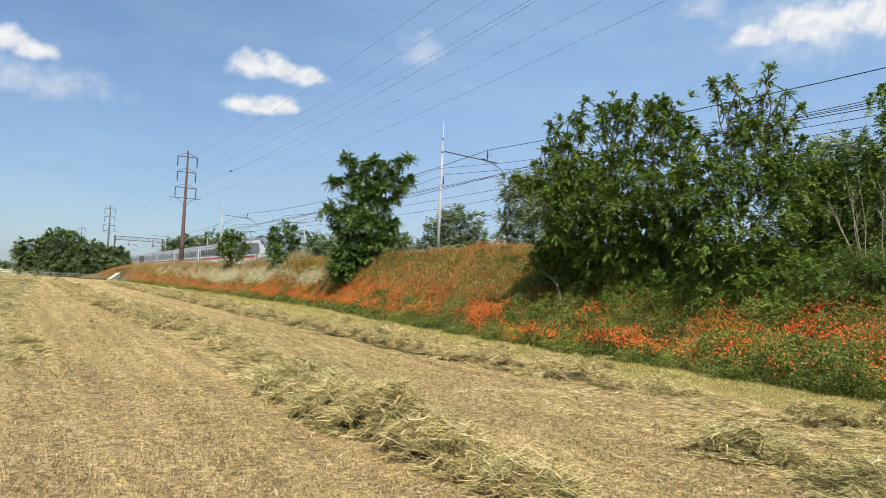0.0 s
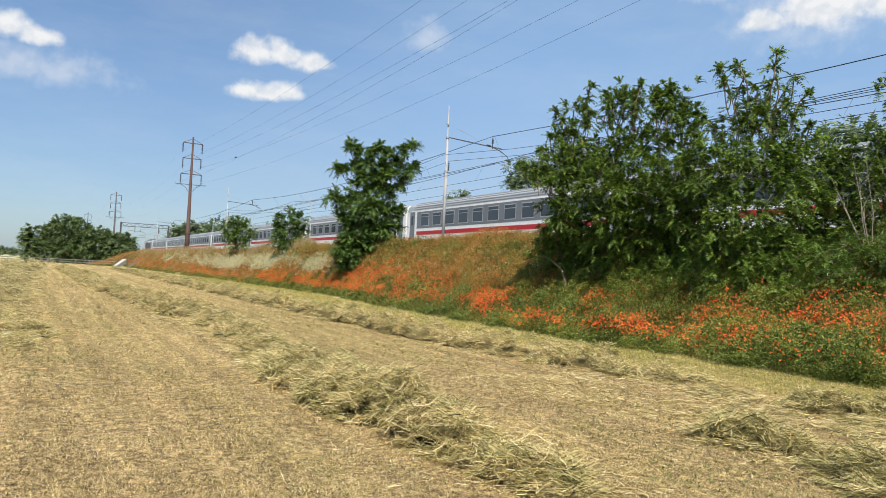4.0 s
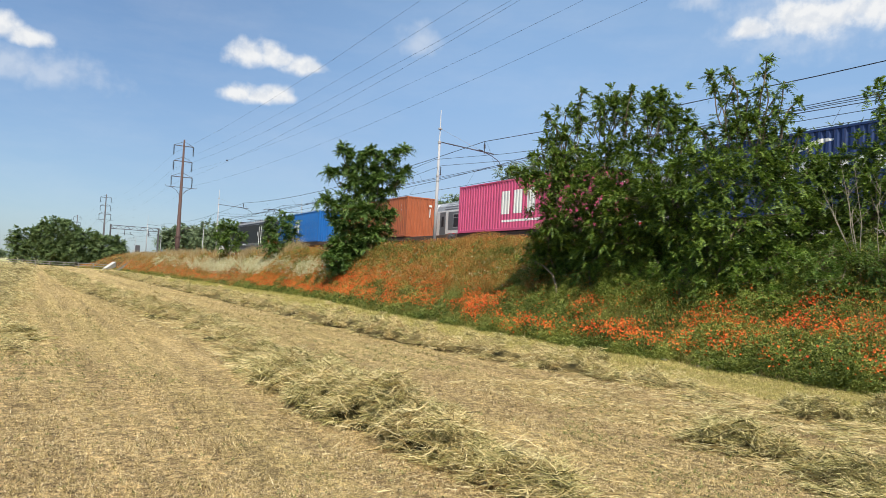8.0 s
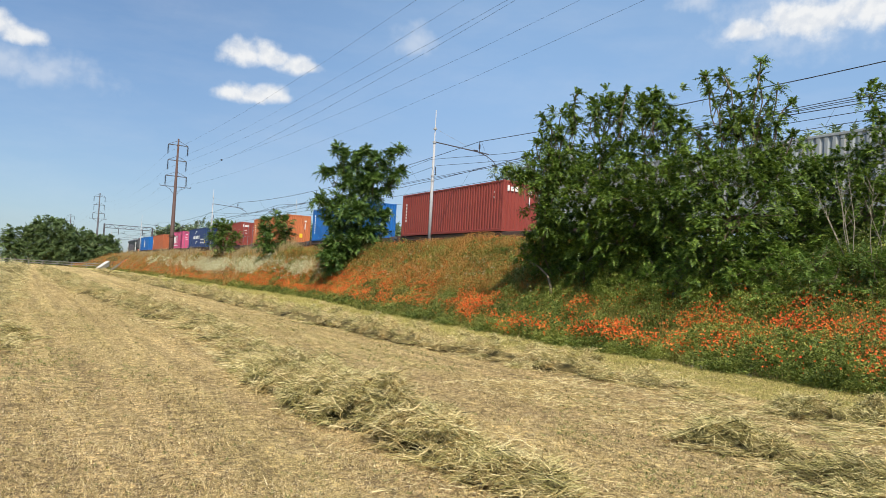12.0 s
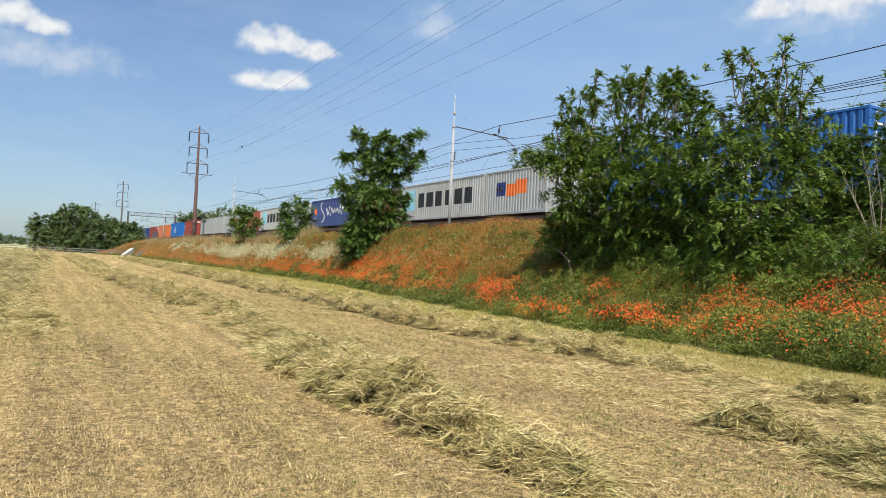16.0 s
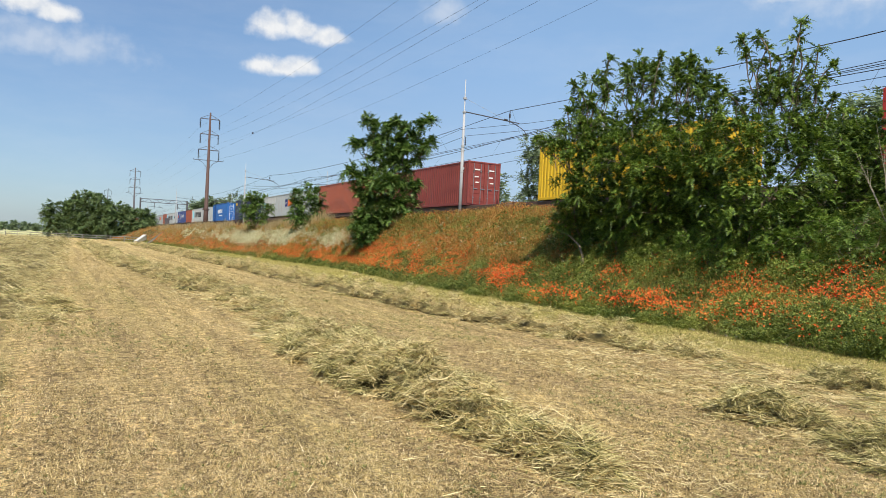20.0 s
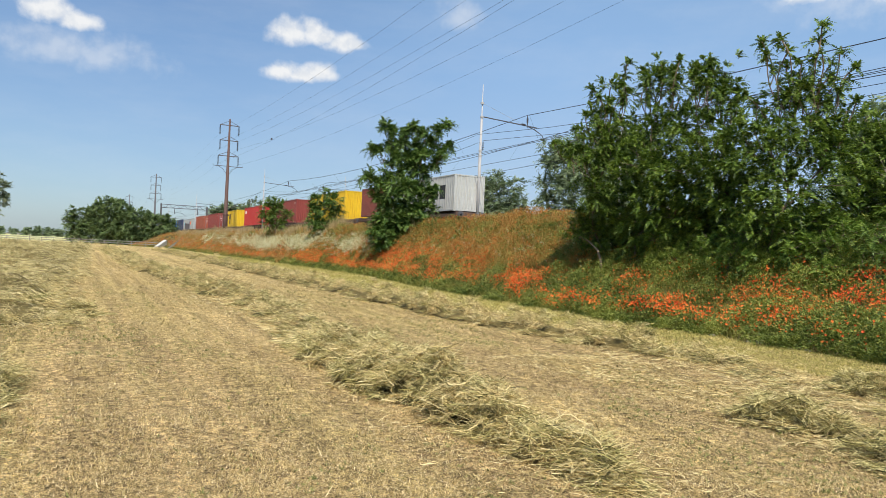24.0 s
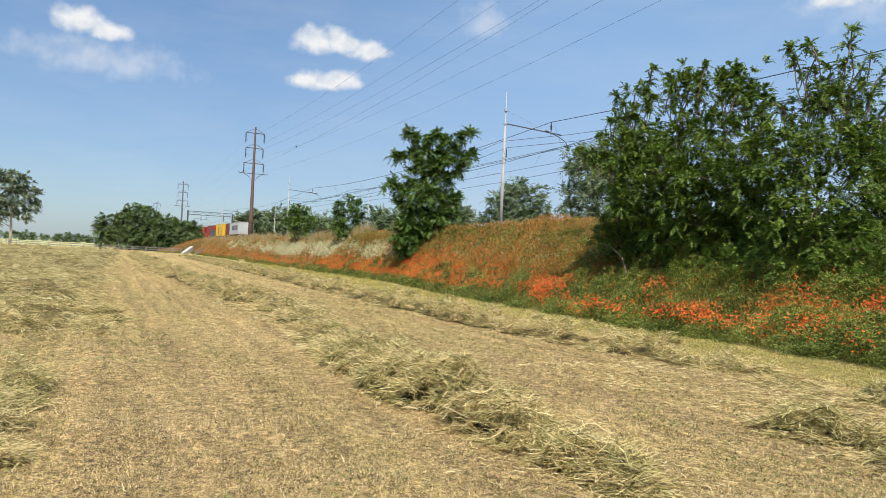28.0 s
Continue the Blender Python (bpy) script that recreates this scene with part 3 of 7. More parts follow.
def slimmer(rows):
    """The upper shoots of a thicket are narrower than its skirts."""
    return [(az, z, r * (0.82 if z > 5.3 else 1.0), off + ((0.9 if az < 49 else 0.2) if z < 3.3 else -0.45 if z < 5.3 and az < 52 else -0.1)) for az, z, r, off in rows]


# the thicket of locust shoots on the bank
THICKET = [
    (40.0, 24.3, 101, sprig(40.4, 6.2, 38.2, 7.4, -0.6) + sprig(40.4, 5.6, 37.8, 6.6, -0.6) + sprig(40.2, 5.2, 37.0, 6.1, -0.6, 5) + sprig(39.6, 5.0, 35.4, 5.6, -0.4, 6) + sprig(39.6, 4.7, 36.8, 5.1, -0.5)
     + sprig(40.6, 6.6, 40.7, 8.3, -0.4) + sprig(40.0, 3.8, 37.8, 3.5, -0.4) + sprig(39.6, 3.2, 37.5, 2.7, -0.5) + [(38.6, 5.7, 0.5, 0.3), (38.3, 6.6, 0.4, 0.3), (39.3, 6.5, 0.65, 0), (39.6, 7.4, 0.55, 0), (40.9, 7.0, 0.8, 0.2), (41.4, 5.7, 1.25, 0.2),
                       (40.1, 4.8, 1.05, 0), (38.8, 3.9, 0.7, -0.2), (38.9, 2.5, 0.95, -0.3), (40.9, 3.2, 1.4, -0.2), (41.3, 2.2, 1.1, -0.5)]),
    (43.6, 23.2, 102, sprig(43.4, 6.8, 43.5, 8.1, 0.1) + sprig(44.2, 6.8, 44.7, 8.1, -0.2) + sprig(42.6, 6.6, 42.2, 7.9) + [(43.0, 7.4, 0.75, 0), (44.4, 7.1, 0.8, 0), (44.8, 6.0, 1.1, 0.3), (42.8, 5.6, 1.15, 0), (43.5, 4.3, 1.35, -0.2), (45.2, 3.7, 1.3, -0.3),
                       (43.0, 2.8, 1.3, -0.5), (45.0, 2.2, 1.1, -0.6)]),
    (47.4, 22.2, 103, sprig(46.9, 6.6, 46.9, 7.9, 0) + sprig(47.6, 6.4, 48.1, 7.5, 0.2) + sprig(48.2, 6.0, 49.1, 7.0, 0.1) + sprig(46.2, 6.4, 45.8, 7.7) + [(46.8, 7.0, 0.9, 0), (48.2, 6.7, 0.75, 0.2), (48.9, 5.5, 0.9, 0.2), (46.6, 5.5, 1.15, 0), (47.6, 4.2, 1.35, -0.2), (49.4, 3.8, 1.1, -0.1),
                       (46.9, 2.8, 1.2, -0.5), (48.8, 2.2, 1.1, -0.6)]),
    (53.2, 20.4, 104, sprig(52.6, 5.6, 50.5, 7.8, 0.1, 5) + sprig(52.9, 5.8, 51.9, 7.8, 0, 5) + sprig(53.2, 5.6, 53.1, 7.2, 0.2) + sprig(53.6, 5.8, 54.4, 8.1, -0.1, 5) + sprig(53.9, 5.6, 55.5, 7.4, 0.1, 5)
     + sprig(54.0, 5.2, 56.6, 7.0, 0.2, 5) + sprig(54.2, 4.9, 56.8, 6.1, 0.1) + sprig(54.2, 4.6, 56.3, 5.5) + sprig(52.3, 5.2, 49.6, 6.4, 0.1) + sprig(52.0, 4.8, 49.4, 5.6)
     + [(52.0, 5.9, 0.5, 0), (53.5, 6.0, 0.42, 0), (54.7, 5.6, 0.5, 0.1), (53.4, 5.0, 0.75, 0), (51.2, 4.6, 0.9, 0), (55.4, 4.5, 0.8, 0), (53.0, 3.5, 1.3, -0.2), (51.2, 2.6, 1.1, -0.5), (54.4, 2.4, 1.2, -0.5)]),
    (57.6, 19.2, 105, [(57.3, 4.7, 0.8, 0.3), (58.8, 4.5, 0.8, 0.2), (57.0, 3.6, 1.1, 0), (59.0, 3.1, 1.1, -0.2), (57.2, 2.2, 1.0, -0.5)]),
    (62.0, 18.6, 106, [(61.6, 6.3, 0.5, 0), (62.6, 5.6, 0.65, 0), (60.9, 4.9, 0.6, 0), (63.4, 4.6, 0.9, 0), (61.6, 3.7, 1.0, 0), (60.6, 2.6, 0.9, -0.4), (63.0, 2.5, 1.2, -0.4)]),
    (66.5, 20.5, 107, [(66.2, 5.6, 0.9, 0.3), (67.4, 4.4, 1.0, 0.3), (65.6, 3.6, 1.0, 0.3)]),
]
for az, d, seed, rows in THICKET:
    if 56 < az < 64:
        rows, d = [(a, 1.6 + (z - 1.6) * 1.13, r * 1.1, off) for a, z, r, off in rows], d * 1.13
    x, y = polar(az, d)
    grow("locust_tree", "bushy green locust tree with feathery leaves in a thicket", (x, y, float(bank_z(x, y))), lobes_at(slimmer(rows), d), M_LEAF, seed,
         tufts=11.5, leaf=(0.062, 0.022), pairs=5, spray=0.25, fan=9 if az < 49 else 7, trunk=0.05, stems=3, open_top=0.62 if az < 49 else 0.76, reach=(0.3, 1.12), group="locust thicket on the bank")

for az, d, seed, rows in (
        (46.2, 22.0, 123, [(46.2, 2.0, 0.34, 0.0), (45.2, 1.7, 0.42, -0.1), (47.2, 1.7, 0.42, 0.1), (46.5, 1.3, 0.50, -0.3), (45.4, 1.1, 0.42, -0.4)]),
        (48.5, 21.2, 124, [(48.5, 2.4, 0.34, 0.0), (47.5, 2.0, 0.42, -0.1), (49.5, 2.1, 0.42, 0.1), (48.8, 1.6, 0.50, -0.3), (47.7, 1.4, 0.42, -0.4)]),
        (50.7, 20.6, 125, [(50.7, 2.7, 0.34, 0.0), (49.7, 2.4, 0.42, -0.1), (51.7, 2.4, 0.42, 0.1), (51.0, 2.0, 0.50, -0.3), (49.9, 1.8, 0.42, -0.4)]),
        (52.4, 20.3, 126, [(52.4, 2.4, 0.34, 0.0), (51.4, 2.0, 0.42, -0.1), (53.4, 2.1, 0.42, 0.1), (52.7, 1.6, 0.50, -0.3), (51.6, 1.4, 0.42, -0.4)]),
        (54.4, 20.1, 127, [(54.4, 2.9, 0.34, 0.0), (53.4, 2.5, 0.42, -0.1), (55.4, 2.6, 0.42, 0.1), (54.7, 2.1, 0.50, -0.3), (53.6, 1.9, 0.42, -0.4)]),
        (56.4, 19.5, 128, [(56.4, 2.5, 0.34, 0.0), (55.4, 2.2, 0.42, -0.1), (57.4, 2.2, 0.42, 0.1), (56.7, 1.8, 0.50, -0.3), (55.6, 1.6, 0.42, -0.4)]),
        (59.0, 19.1, 129, [(59.0, 2.7, 0.34, 0.0), (58.0, 2.4, 0.42, -0.1), (60.0, 2.4, 0.42, 0.1), (59.3, 2.0, 0.50, -0.3), (58.2, 1.8, 0.42, -0.4)]),
        (61.1, 19.2, 130, [(61.1, 2.6, 0.34, 0.0), (60.1, 2.2, 0.42, -0.1), (62.1, 2.3, 0.42, 0.1), (61.4, 1.8, 0.50, -0.3), (60.3, 1.6, 0.42, -0.4)]),
        (63.4, 18.7, 131, [(63.4, 2.7, 0.34, 0.0), (62.4, 2.4, 0.42, -0.1), (64.4, 2.4, 0.42, 0.1), (63.7, 2.0, 0.50, -0.3), (62.6, 1.8, 0.42, -0.4)]),
        (65.9, 18.3, 132, [(65.9, 2.4, 0.34, 0.0), (64.9, 2.1, 0.42, -0.1), (66.9, 2.1, 0.42, 0.1), (66.2, 1.7, 0.50, -0.3), (65.1, 1.5, 0.42, -0.4)])):
    x, y = polar(az, d)
    grow("bank_bush", "bright green leafy bush in front of the thicket" if az < 58 else "dull green scrubby bush in front of the thicket", (x, y, float(bank_z(x, y))), lobes_at(rows, d), M_SAPLING if az < 58 else M_SHRUB, seed,
         tufts=7.0 if az < 58 else 5.0, leaf=(0.08, 0.015), pairs=4, spray=0.26, fan=7, trunk=0.02, stems=3, droop=0.2, group="bushes below the thicket", category="bush")

x, y = polar(23.6, 44.4)
grow("bank_tree", "young locust tree with dark green tiered crown on a flowery bank", (x, y, float(bank_z(x, y))), lobes_at(
    [(21.6, 9.3, 0.31, -0.3), (22.2, 9.1, 0.40, 0.0), (24.1, 9.4, 0.37, -0.1), (23.4, 9.0, 0.47, 0.1), (24.7, 9.1, 0.37, 0.1), (26.6, 9.6, 0.31, -0.4), (26.1, 9.2, 0.40, -0.5),
     (25.4, 8.6, 0.47, 0.3), (26.9, 8.3, 0.31, -0.2), (26.4, 7.9, 0.37, -0.3), (20.7, 8.0, 0.28, 0.5), (21.3, 7.8, 0.37, -0.0), (22.0, 8.2, 0.37, 0.3), (22.7, 7.7, 0.31, -0.0),
     (24.2, 8.1, 0.62, 0.1), (25.0, 7.6, 0.49, -0.3), (25.9, 7.3, 0.37, 0.1), (22.3, 7.0, 0.28, 0.4), (23.0, 6.5, 0.43, 0.0), (24.0, 6.9, 0.62, 0.2), (25.1, 6.6, 0.43, 0.2),
     (20.3, 6.1, 0.28, -0.4), (20.9, 6.0, 0.40, 0.3), (21.6, 5.7, 0.47, 0.1), (22.4, 5.2, 0.55, -0.2), (23.6, 5.6, 0.74, -0.5), (24.7, 5.5, 0.55, 0.4), (25.6, 5.2, 0.43, -0.0),
     (26.0, 5.6, 0.25, 0.2), (21.2, 4.9, 0.40, 0.4), (22.0, 4.3, 0.62, 0.2), (23.3, 4.3, 0.80, 0.4), (24.5, 4.2, 0.68, -0.1), (25.7, 4.4, 0.43, 0.3), (21.7, 3.3, 0.62, -0.1),
     (23.0, 3.1, 0.80, 0.4), (24.4, 3.1, 0.74, 0.4), (25.5, 3.4, 0.37, -0.4), (21.1, 2.7, 0.31, -0.4), (22.1, 2.4, 0.62, -0.3), (23.6, 2.3, 0.68, 0.5), (24.9, 2.5, 0.43, -0.1),
     (21.6, 2.0, 0.37, 0.1), (23.0, 8.3, 0.42, 0.1), (22.8, 7.4, 0.42, -0.1), (23.7, 7.5, 0.48, 0.0), (22.2, 6.2, 0.4, 0.1)], 44.4),
    M_LEAF_DARK, 201, tufts=9.5, leaf=(0.15, 0.034), pairs=5, spray=0.42, fan=7, trunk=0.10, stems=1, reach=(0.25, 1.05))
x, y = polar(17.1, 61.5)
grow("bank_shrub", "rounded green shrub among dry grass on the bank", (x, y, float(bank_z(x, y))), lobes_at(
    [(17.3, 6.2, 0.45, 0), (16.5, 5.8, 0.5, 0), (17.9, 5.6, 0.6, 0), (17.1, 5.0, 0.8, 0), (16.2, 4.7, 0.55, 0), (18.2, 4.6, 0.5, 0), (17.8, 4.0, 0.7, 0), (16.4, 3.8, 0.7, 0), (17.1, 3.3, 0.85, 0)], 61.5),
    M_LEAF_DARK, 202, tufts=4.5, leaf=(0.17, 0.04), pairs=4, spray=0.5, fan=7, trunk=0.08, group="small trees along the bank", category="shrub")
x, y = polar(13.3, 80.0)
grow("bank_shrub", "small green tree with thin crown among pale flowers on the bank", (x, y, float(bank_z(x, y))), lobes_at(
    [(13.1, 6.3, 0.5, 0), (12.7, 5.7, 0.6, 0), (13.7, 5.5, 0.7, 0), (13.2, 4.8, 0.85, 0), (14.3, 5.0, 0.55, 0), (12.4, 4.9, 0.5, 0), (12.9, 4.0, 0.75, 0), (13.8, 4.0, 0.6, 0)], 80.0),
    M_SHRUB, 203, tufts=3.2, leaf=(0.2, 0.045), pairs=4, spray=0.55, fan=7, trunk=0.08, group="small trees along the bank", category="shrub")

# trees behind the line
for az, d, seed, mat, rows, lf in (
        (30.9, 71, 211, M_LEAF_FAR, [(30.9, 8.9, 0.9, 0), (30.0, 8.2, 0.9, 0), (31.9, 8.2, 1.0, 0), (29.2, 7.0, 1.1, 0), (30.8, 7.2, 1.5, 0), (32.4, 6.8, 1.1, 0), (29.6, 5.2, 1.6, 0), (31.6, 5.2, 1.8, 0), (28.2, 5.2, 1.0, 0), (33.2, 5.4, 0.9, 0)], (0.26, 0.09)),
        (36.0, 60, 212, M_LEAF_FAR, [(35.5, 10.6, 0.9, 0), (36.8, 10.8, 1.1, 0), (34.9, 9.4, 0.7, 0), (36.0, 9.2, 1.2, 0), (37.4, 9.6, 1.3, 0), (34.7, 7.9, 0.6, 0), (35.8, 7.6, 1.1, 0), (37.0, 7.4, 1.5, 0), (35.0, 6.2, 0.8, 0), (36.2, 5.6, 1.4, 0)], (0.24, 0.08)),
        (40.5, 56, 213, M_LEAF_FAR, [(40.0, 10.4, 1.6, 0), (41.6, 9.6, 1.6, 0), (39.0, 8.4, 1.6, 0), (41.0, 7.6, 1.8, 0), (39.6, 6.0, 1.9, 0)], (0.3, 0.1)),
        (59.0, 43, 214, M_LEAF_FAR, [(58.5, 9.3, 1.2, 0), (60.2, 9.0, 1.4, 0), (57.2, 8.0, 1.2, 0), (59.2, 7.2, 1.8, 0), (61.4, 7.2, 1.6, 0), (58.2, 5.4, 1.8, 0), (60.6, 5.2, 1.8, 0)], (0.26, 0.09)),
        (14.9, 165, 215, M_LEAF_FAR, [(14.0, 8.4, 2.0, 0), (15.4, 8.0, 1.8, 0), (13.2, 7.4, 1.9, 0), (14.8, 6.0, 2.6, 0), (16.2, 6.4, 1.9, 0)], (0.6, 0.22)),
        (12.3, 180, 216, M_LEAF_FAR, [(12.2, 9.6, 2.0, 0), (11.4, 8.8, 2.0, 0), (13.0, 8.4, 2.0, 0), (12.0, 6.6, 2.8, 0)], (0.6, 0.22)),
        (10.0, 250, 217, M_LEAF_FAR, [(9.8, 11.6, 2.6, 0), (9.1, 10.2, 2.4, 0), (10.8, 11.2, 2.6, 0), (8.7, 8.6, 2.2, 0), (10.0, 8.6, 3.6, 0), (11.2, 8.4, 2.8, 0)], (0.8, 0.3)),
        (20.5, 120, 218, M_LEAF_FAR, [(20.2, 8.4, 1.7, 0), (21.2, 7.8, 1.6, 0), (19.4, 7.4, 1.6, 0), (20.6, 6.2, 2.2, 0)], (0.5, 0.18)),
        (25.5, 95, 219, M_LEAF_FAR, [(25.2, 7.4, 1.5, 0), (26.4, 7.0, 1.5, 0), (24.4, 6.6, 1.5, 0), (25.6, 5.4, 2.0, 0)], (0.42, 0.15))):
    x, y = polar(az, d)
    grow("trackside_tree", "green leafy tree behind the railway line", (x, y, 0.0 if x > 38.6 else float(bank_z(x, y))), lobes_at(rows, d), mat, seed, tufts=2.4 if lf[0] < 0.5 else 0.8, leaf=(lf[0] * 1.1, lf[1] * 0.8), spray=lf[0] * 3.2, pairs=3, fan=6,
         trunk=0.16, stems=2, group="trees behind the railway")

# the copse past the guard rail, the lone tree and the far hedges
for az, d, seed, rows in (
        (0.0, 196, 221, [(-0.9, 7.0, 1.2, 0), (0.1, 7.4, 1.7, 0), (-1.0, 4.6, 1.6, 0), (0.2, 4.8, 2.4, 0), (-0.6, 2.4, 2.4, 0), (0.4, 1.8, 2.2, 0)]),
        (1.4, 193, 222, [(1.5, 10.2, 1.4, 0), (0.8, 9.0, 1.6, 0), (2.1, 9.2, 1.6, 0), (1.0, 6.8, 2.4, 0), (1.9, 5.4, 2.8, 0), (1.2, 3.0, 2.8, 0), (2.0, 1.6, 2.2, 0)]),
        (2.9, 190, 223, [(2.8, 8.0, 1.7, 0), (3.6, 7.4, 1.6, 0), (2.6, 5.6, 2.3, 0), (3.4, 4.4, 2.6, 0), (2.8, 2.0, 2.6, 0), (3.6, 1.6, 2.0, 0)]),
        (4.3, 188, 224, [(4.2, 6.6, 1.5, 0), (4.8, 5.6, 1.3, 0), (4.2, 4.0, 2.2, 0), (4.9, 2.8, 1.8, 0), (4.3, 1.6, 2.0, 0)]),
        (5.4, 186, 225, [(5.4, 6.6, 0.9, 0), (5.0, 5.4, 1.2, 0), (5.8, 5.6, 1.1, 0), (5.4, 4.2, 1.6, 0), (5.9, 3.4, 1.3, 0), (5.2, 2.4, 1.6, 0), (4.9, 1.4, 1.3, 0)])):
    x, y = polar(az, d)
    grow("copse_tree", "broad dark green tree in a dense copse past the field", (x, y, 0), lobes_at(rows, d), M_COPSE, seed, tufts=1.1, leaf=(0.46, 0.11), spray=1.2, pairs=4, fan=7, trunk=0.2, stems=3,
         group="copse past the field")
x, y = polar(-6.6, 205)
grow("poplar_tree", "tall grey-green poplar with open crown and pale trunk", (x, y, 0), lobes_at(
    [(-6.6, 17.0, 1.9, 0), (-7.5, 16.2, 2.0, 0), (-5.9, 15.4, 1.9, 0), (-6.8, 14.2, 2.4, 0), (-8.1, 13.6, 2.2, 0), (-5.3, 13.0, 1.8, 0), (-6.2, 11.8, 2.4, 0), (-7.6, 10.6, 2.4, 0), (-5.2, 9.8, 1.6, 0), (-6.7, 9.0, 2.2, 0), (-8.4, 9.4, 2.0, 0), (-5.7, 7.6, 1.5, 0), (-7.4, 7.0, 1.8, 0), (-8.6, 11.6, 1.8, 0)], 205),
    M_LEAF_GREY, 231, tufts=1.0, leaf=(0.46, 0.13), spray=0.9, pairs=3, fan=6, trunk=0.40, stems=1, pole=15.0, bark=M_PALE_BARK)
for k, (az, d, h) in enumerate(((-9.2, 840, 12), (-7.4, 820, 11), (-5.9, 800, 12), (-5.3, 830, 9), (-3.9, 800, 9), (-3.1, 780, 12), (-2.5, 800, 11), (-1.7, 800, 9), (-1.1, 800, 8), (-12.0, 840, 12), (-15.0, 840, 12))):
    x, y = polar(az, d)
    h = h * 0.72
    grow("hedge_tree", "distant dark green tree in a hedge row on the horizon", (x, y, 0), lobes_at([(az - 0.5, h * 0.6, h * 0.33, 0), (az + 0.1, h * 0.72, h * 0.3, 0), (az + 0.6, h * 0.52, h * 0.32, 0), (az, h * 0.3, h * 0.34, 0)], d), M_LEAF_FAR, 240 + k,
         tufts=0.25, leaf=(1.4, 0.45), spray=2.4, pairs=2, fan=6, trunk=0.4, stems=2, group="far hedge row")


# ---- wild plants on the bank ----
def bank_points(rs, n, y0, y1, u0, u1, power=1.0):
    y = y0 + (y1 - y0) * rs.rand(n) ** power
    u = u0 + (u1 - u0) * rs.rand(n)
    f = foot_x(y)
    x = f + (SHOULDER - f) * u
    return x, y, u, bank_z(x, y)


def stuff(name, v, f, mat, label, category):
    ob = new(name, fast_mesh(name, v, f, mat))
    return tagged(ob, label, category, kind="stuff")


def stalks(rs, x, y, z, hgt, wid, lean):
    n = len(x)
    p = np.stack([x, y, z - 0.03], 1)
    a = rs.uniform(0, 2 * np.pi, n)
    tilt = np.abs(rs.normal(0, lean, n))
    u = np.stack([np.cos(a) * tilt, np.sin(a) * tilt, np.ones(n)], 1) * hgt[:, None]
    b = rs.uniform(0, np.pi, n)
    w = np.stack([np.cos(b), np.sin(b), 0 * b], 1) * wid[:, None]
    sag = np.stack([np.cos(a), np.sin(a), -0.6 + 0 * a], 1) * (hgt * rs.uniform(0.0, 0.25, n))[:, None]
    return darts(p, u + sag * 0.6, w * 1.15)


def leafy_clumps(rs, rows):
    """Domed clumps of small leaves. Rows: how many, stretch along the bank, stretch up the slope, leaf, leaves in a clump, height."""
    sets = []
    for n, y0, y1, u0, u1, size, k, tall in rows:
        x, y, u, z = bank_points(rs, n, y0, y1, u0, u1)
        if u0 < -0.05:
            keep = value_noise(x, y, 0.9, 26) > 0.48
            x, y, u, z, n = x[keep], y[keep], u[keep], z[keep], int(keep.sum())
        rad = rs.uniform(0.12, 0.40, (n, 1)) * (1.6 if y0 > 60 else 1.0)
        hgt = rs.uniform(0.25, 0.62, (n, 1)) * tall * (0.35 + 1.2 * value_noise(x, y, 0.7, 22))[:, None]
        a = rs.uniform(0, 2 * np.pi, (n, k))
        t = rs.rand(n, k) ** 0.7
        out = np.sqrt(np.clip(1 - t * t, 0, 1)) * rs.uniform(0.55, 1.05, (n, k)) * rad
        p = np.stack([x[:, None] + np.cos(a) * out, y[:, None] + np.sin(a) * out, z[:, None] + t * hgt], -1)
        way = np.stack([np.cos(a), np.sin(a), rs.uniform(-0.3, 1.0, (n, k))], -1) + rs.normal(0, 0.4, (n, k, 3))
        uu = unit(way) * (size * rs.uniform(0.6, 1.5, (n, k)))[..., None]
        ww = unit(np.cross(uu, rs.normal(0, 0.5, uu.shape) + (0, 0, 1.0))) * size * 0.26
        sets.append(darts(p.reshape(-1, 3), uu.reshape(-1, 3), ww.reshape(-1, 3)))
    return sets


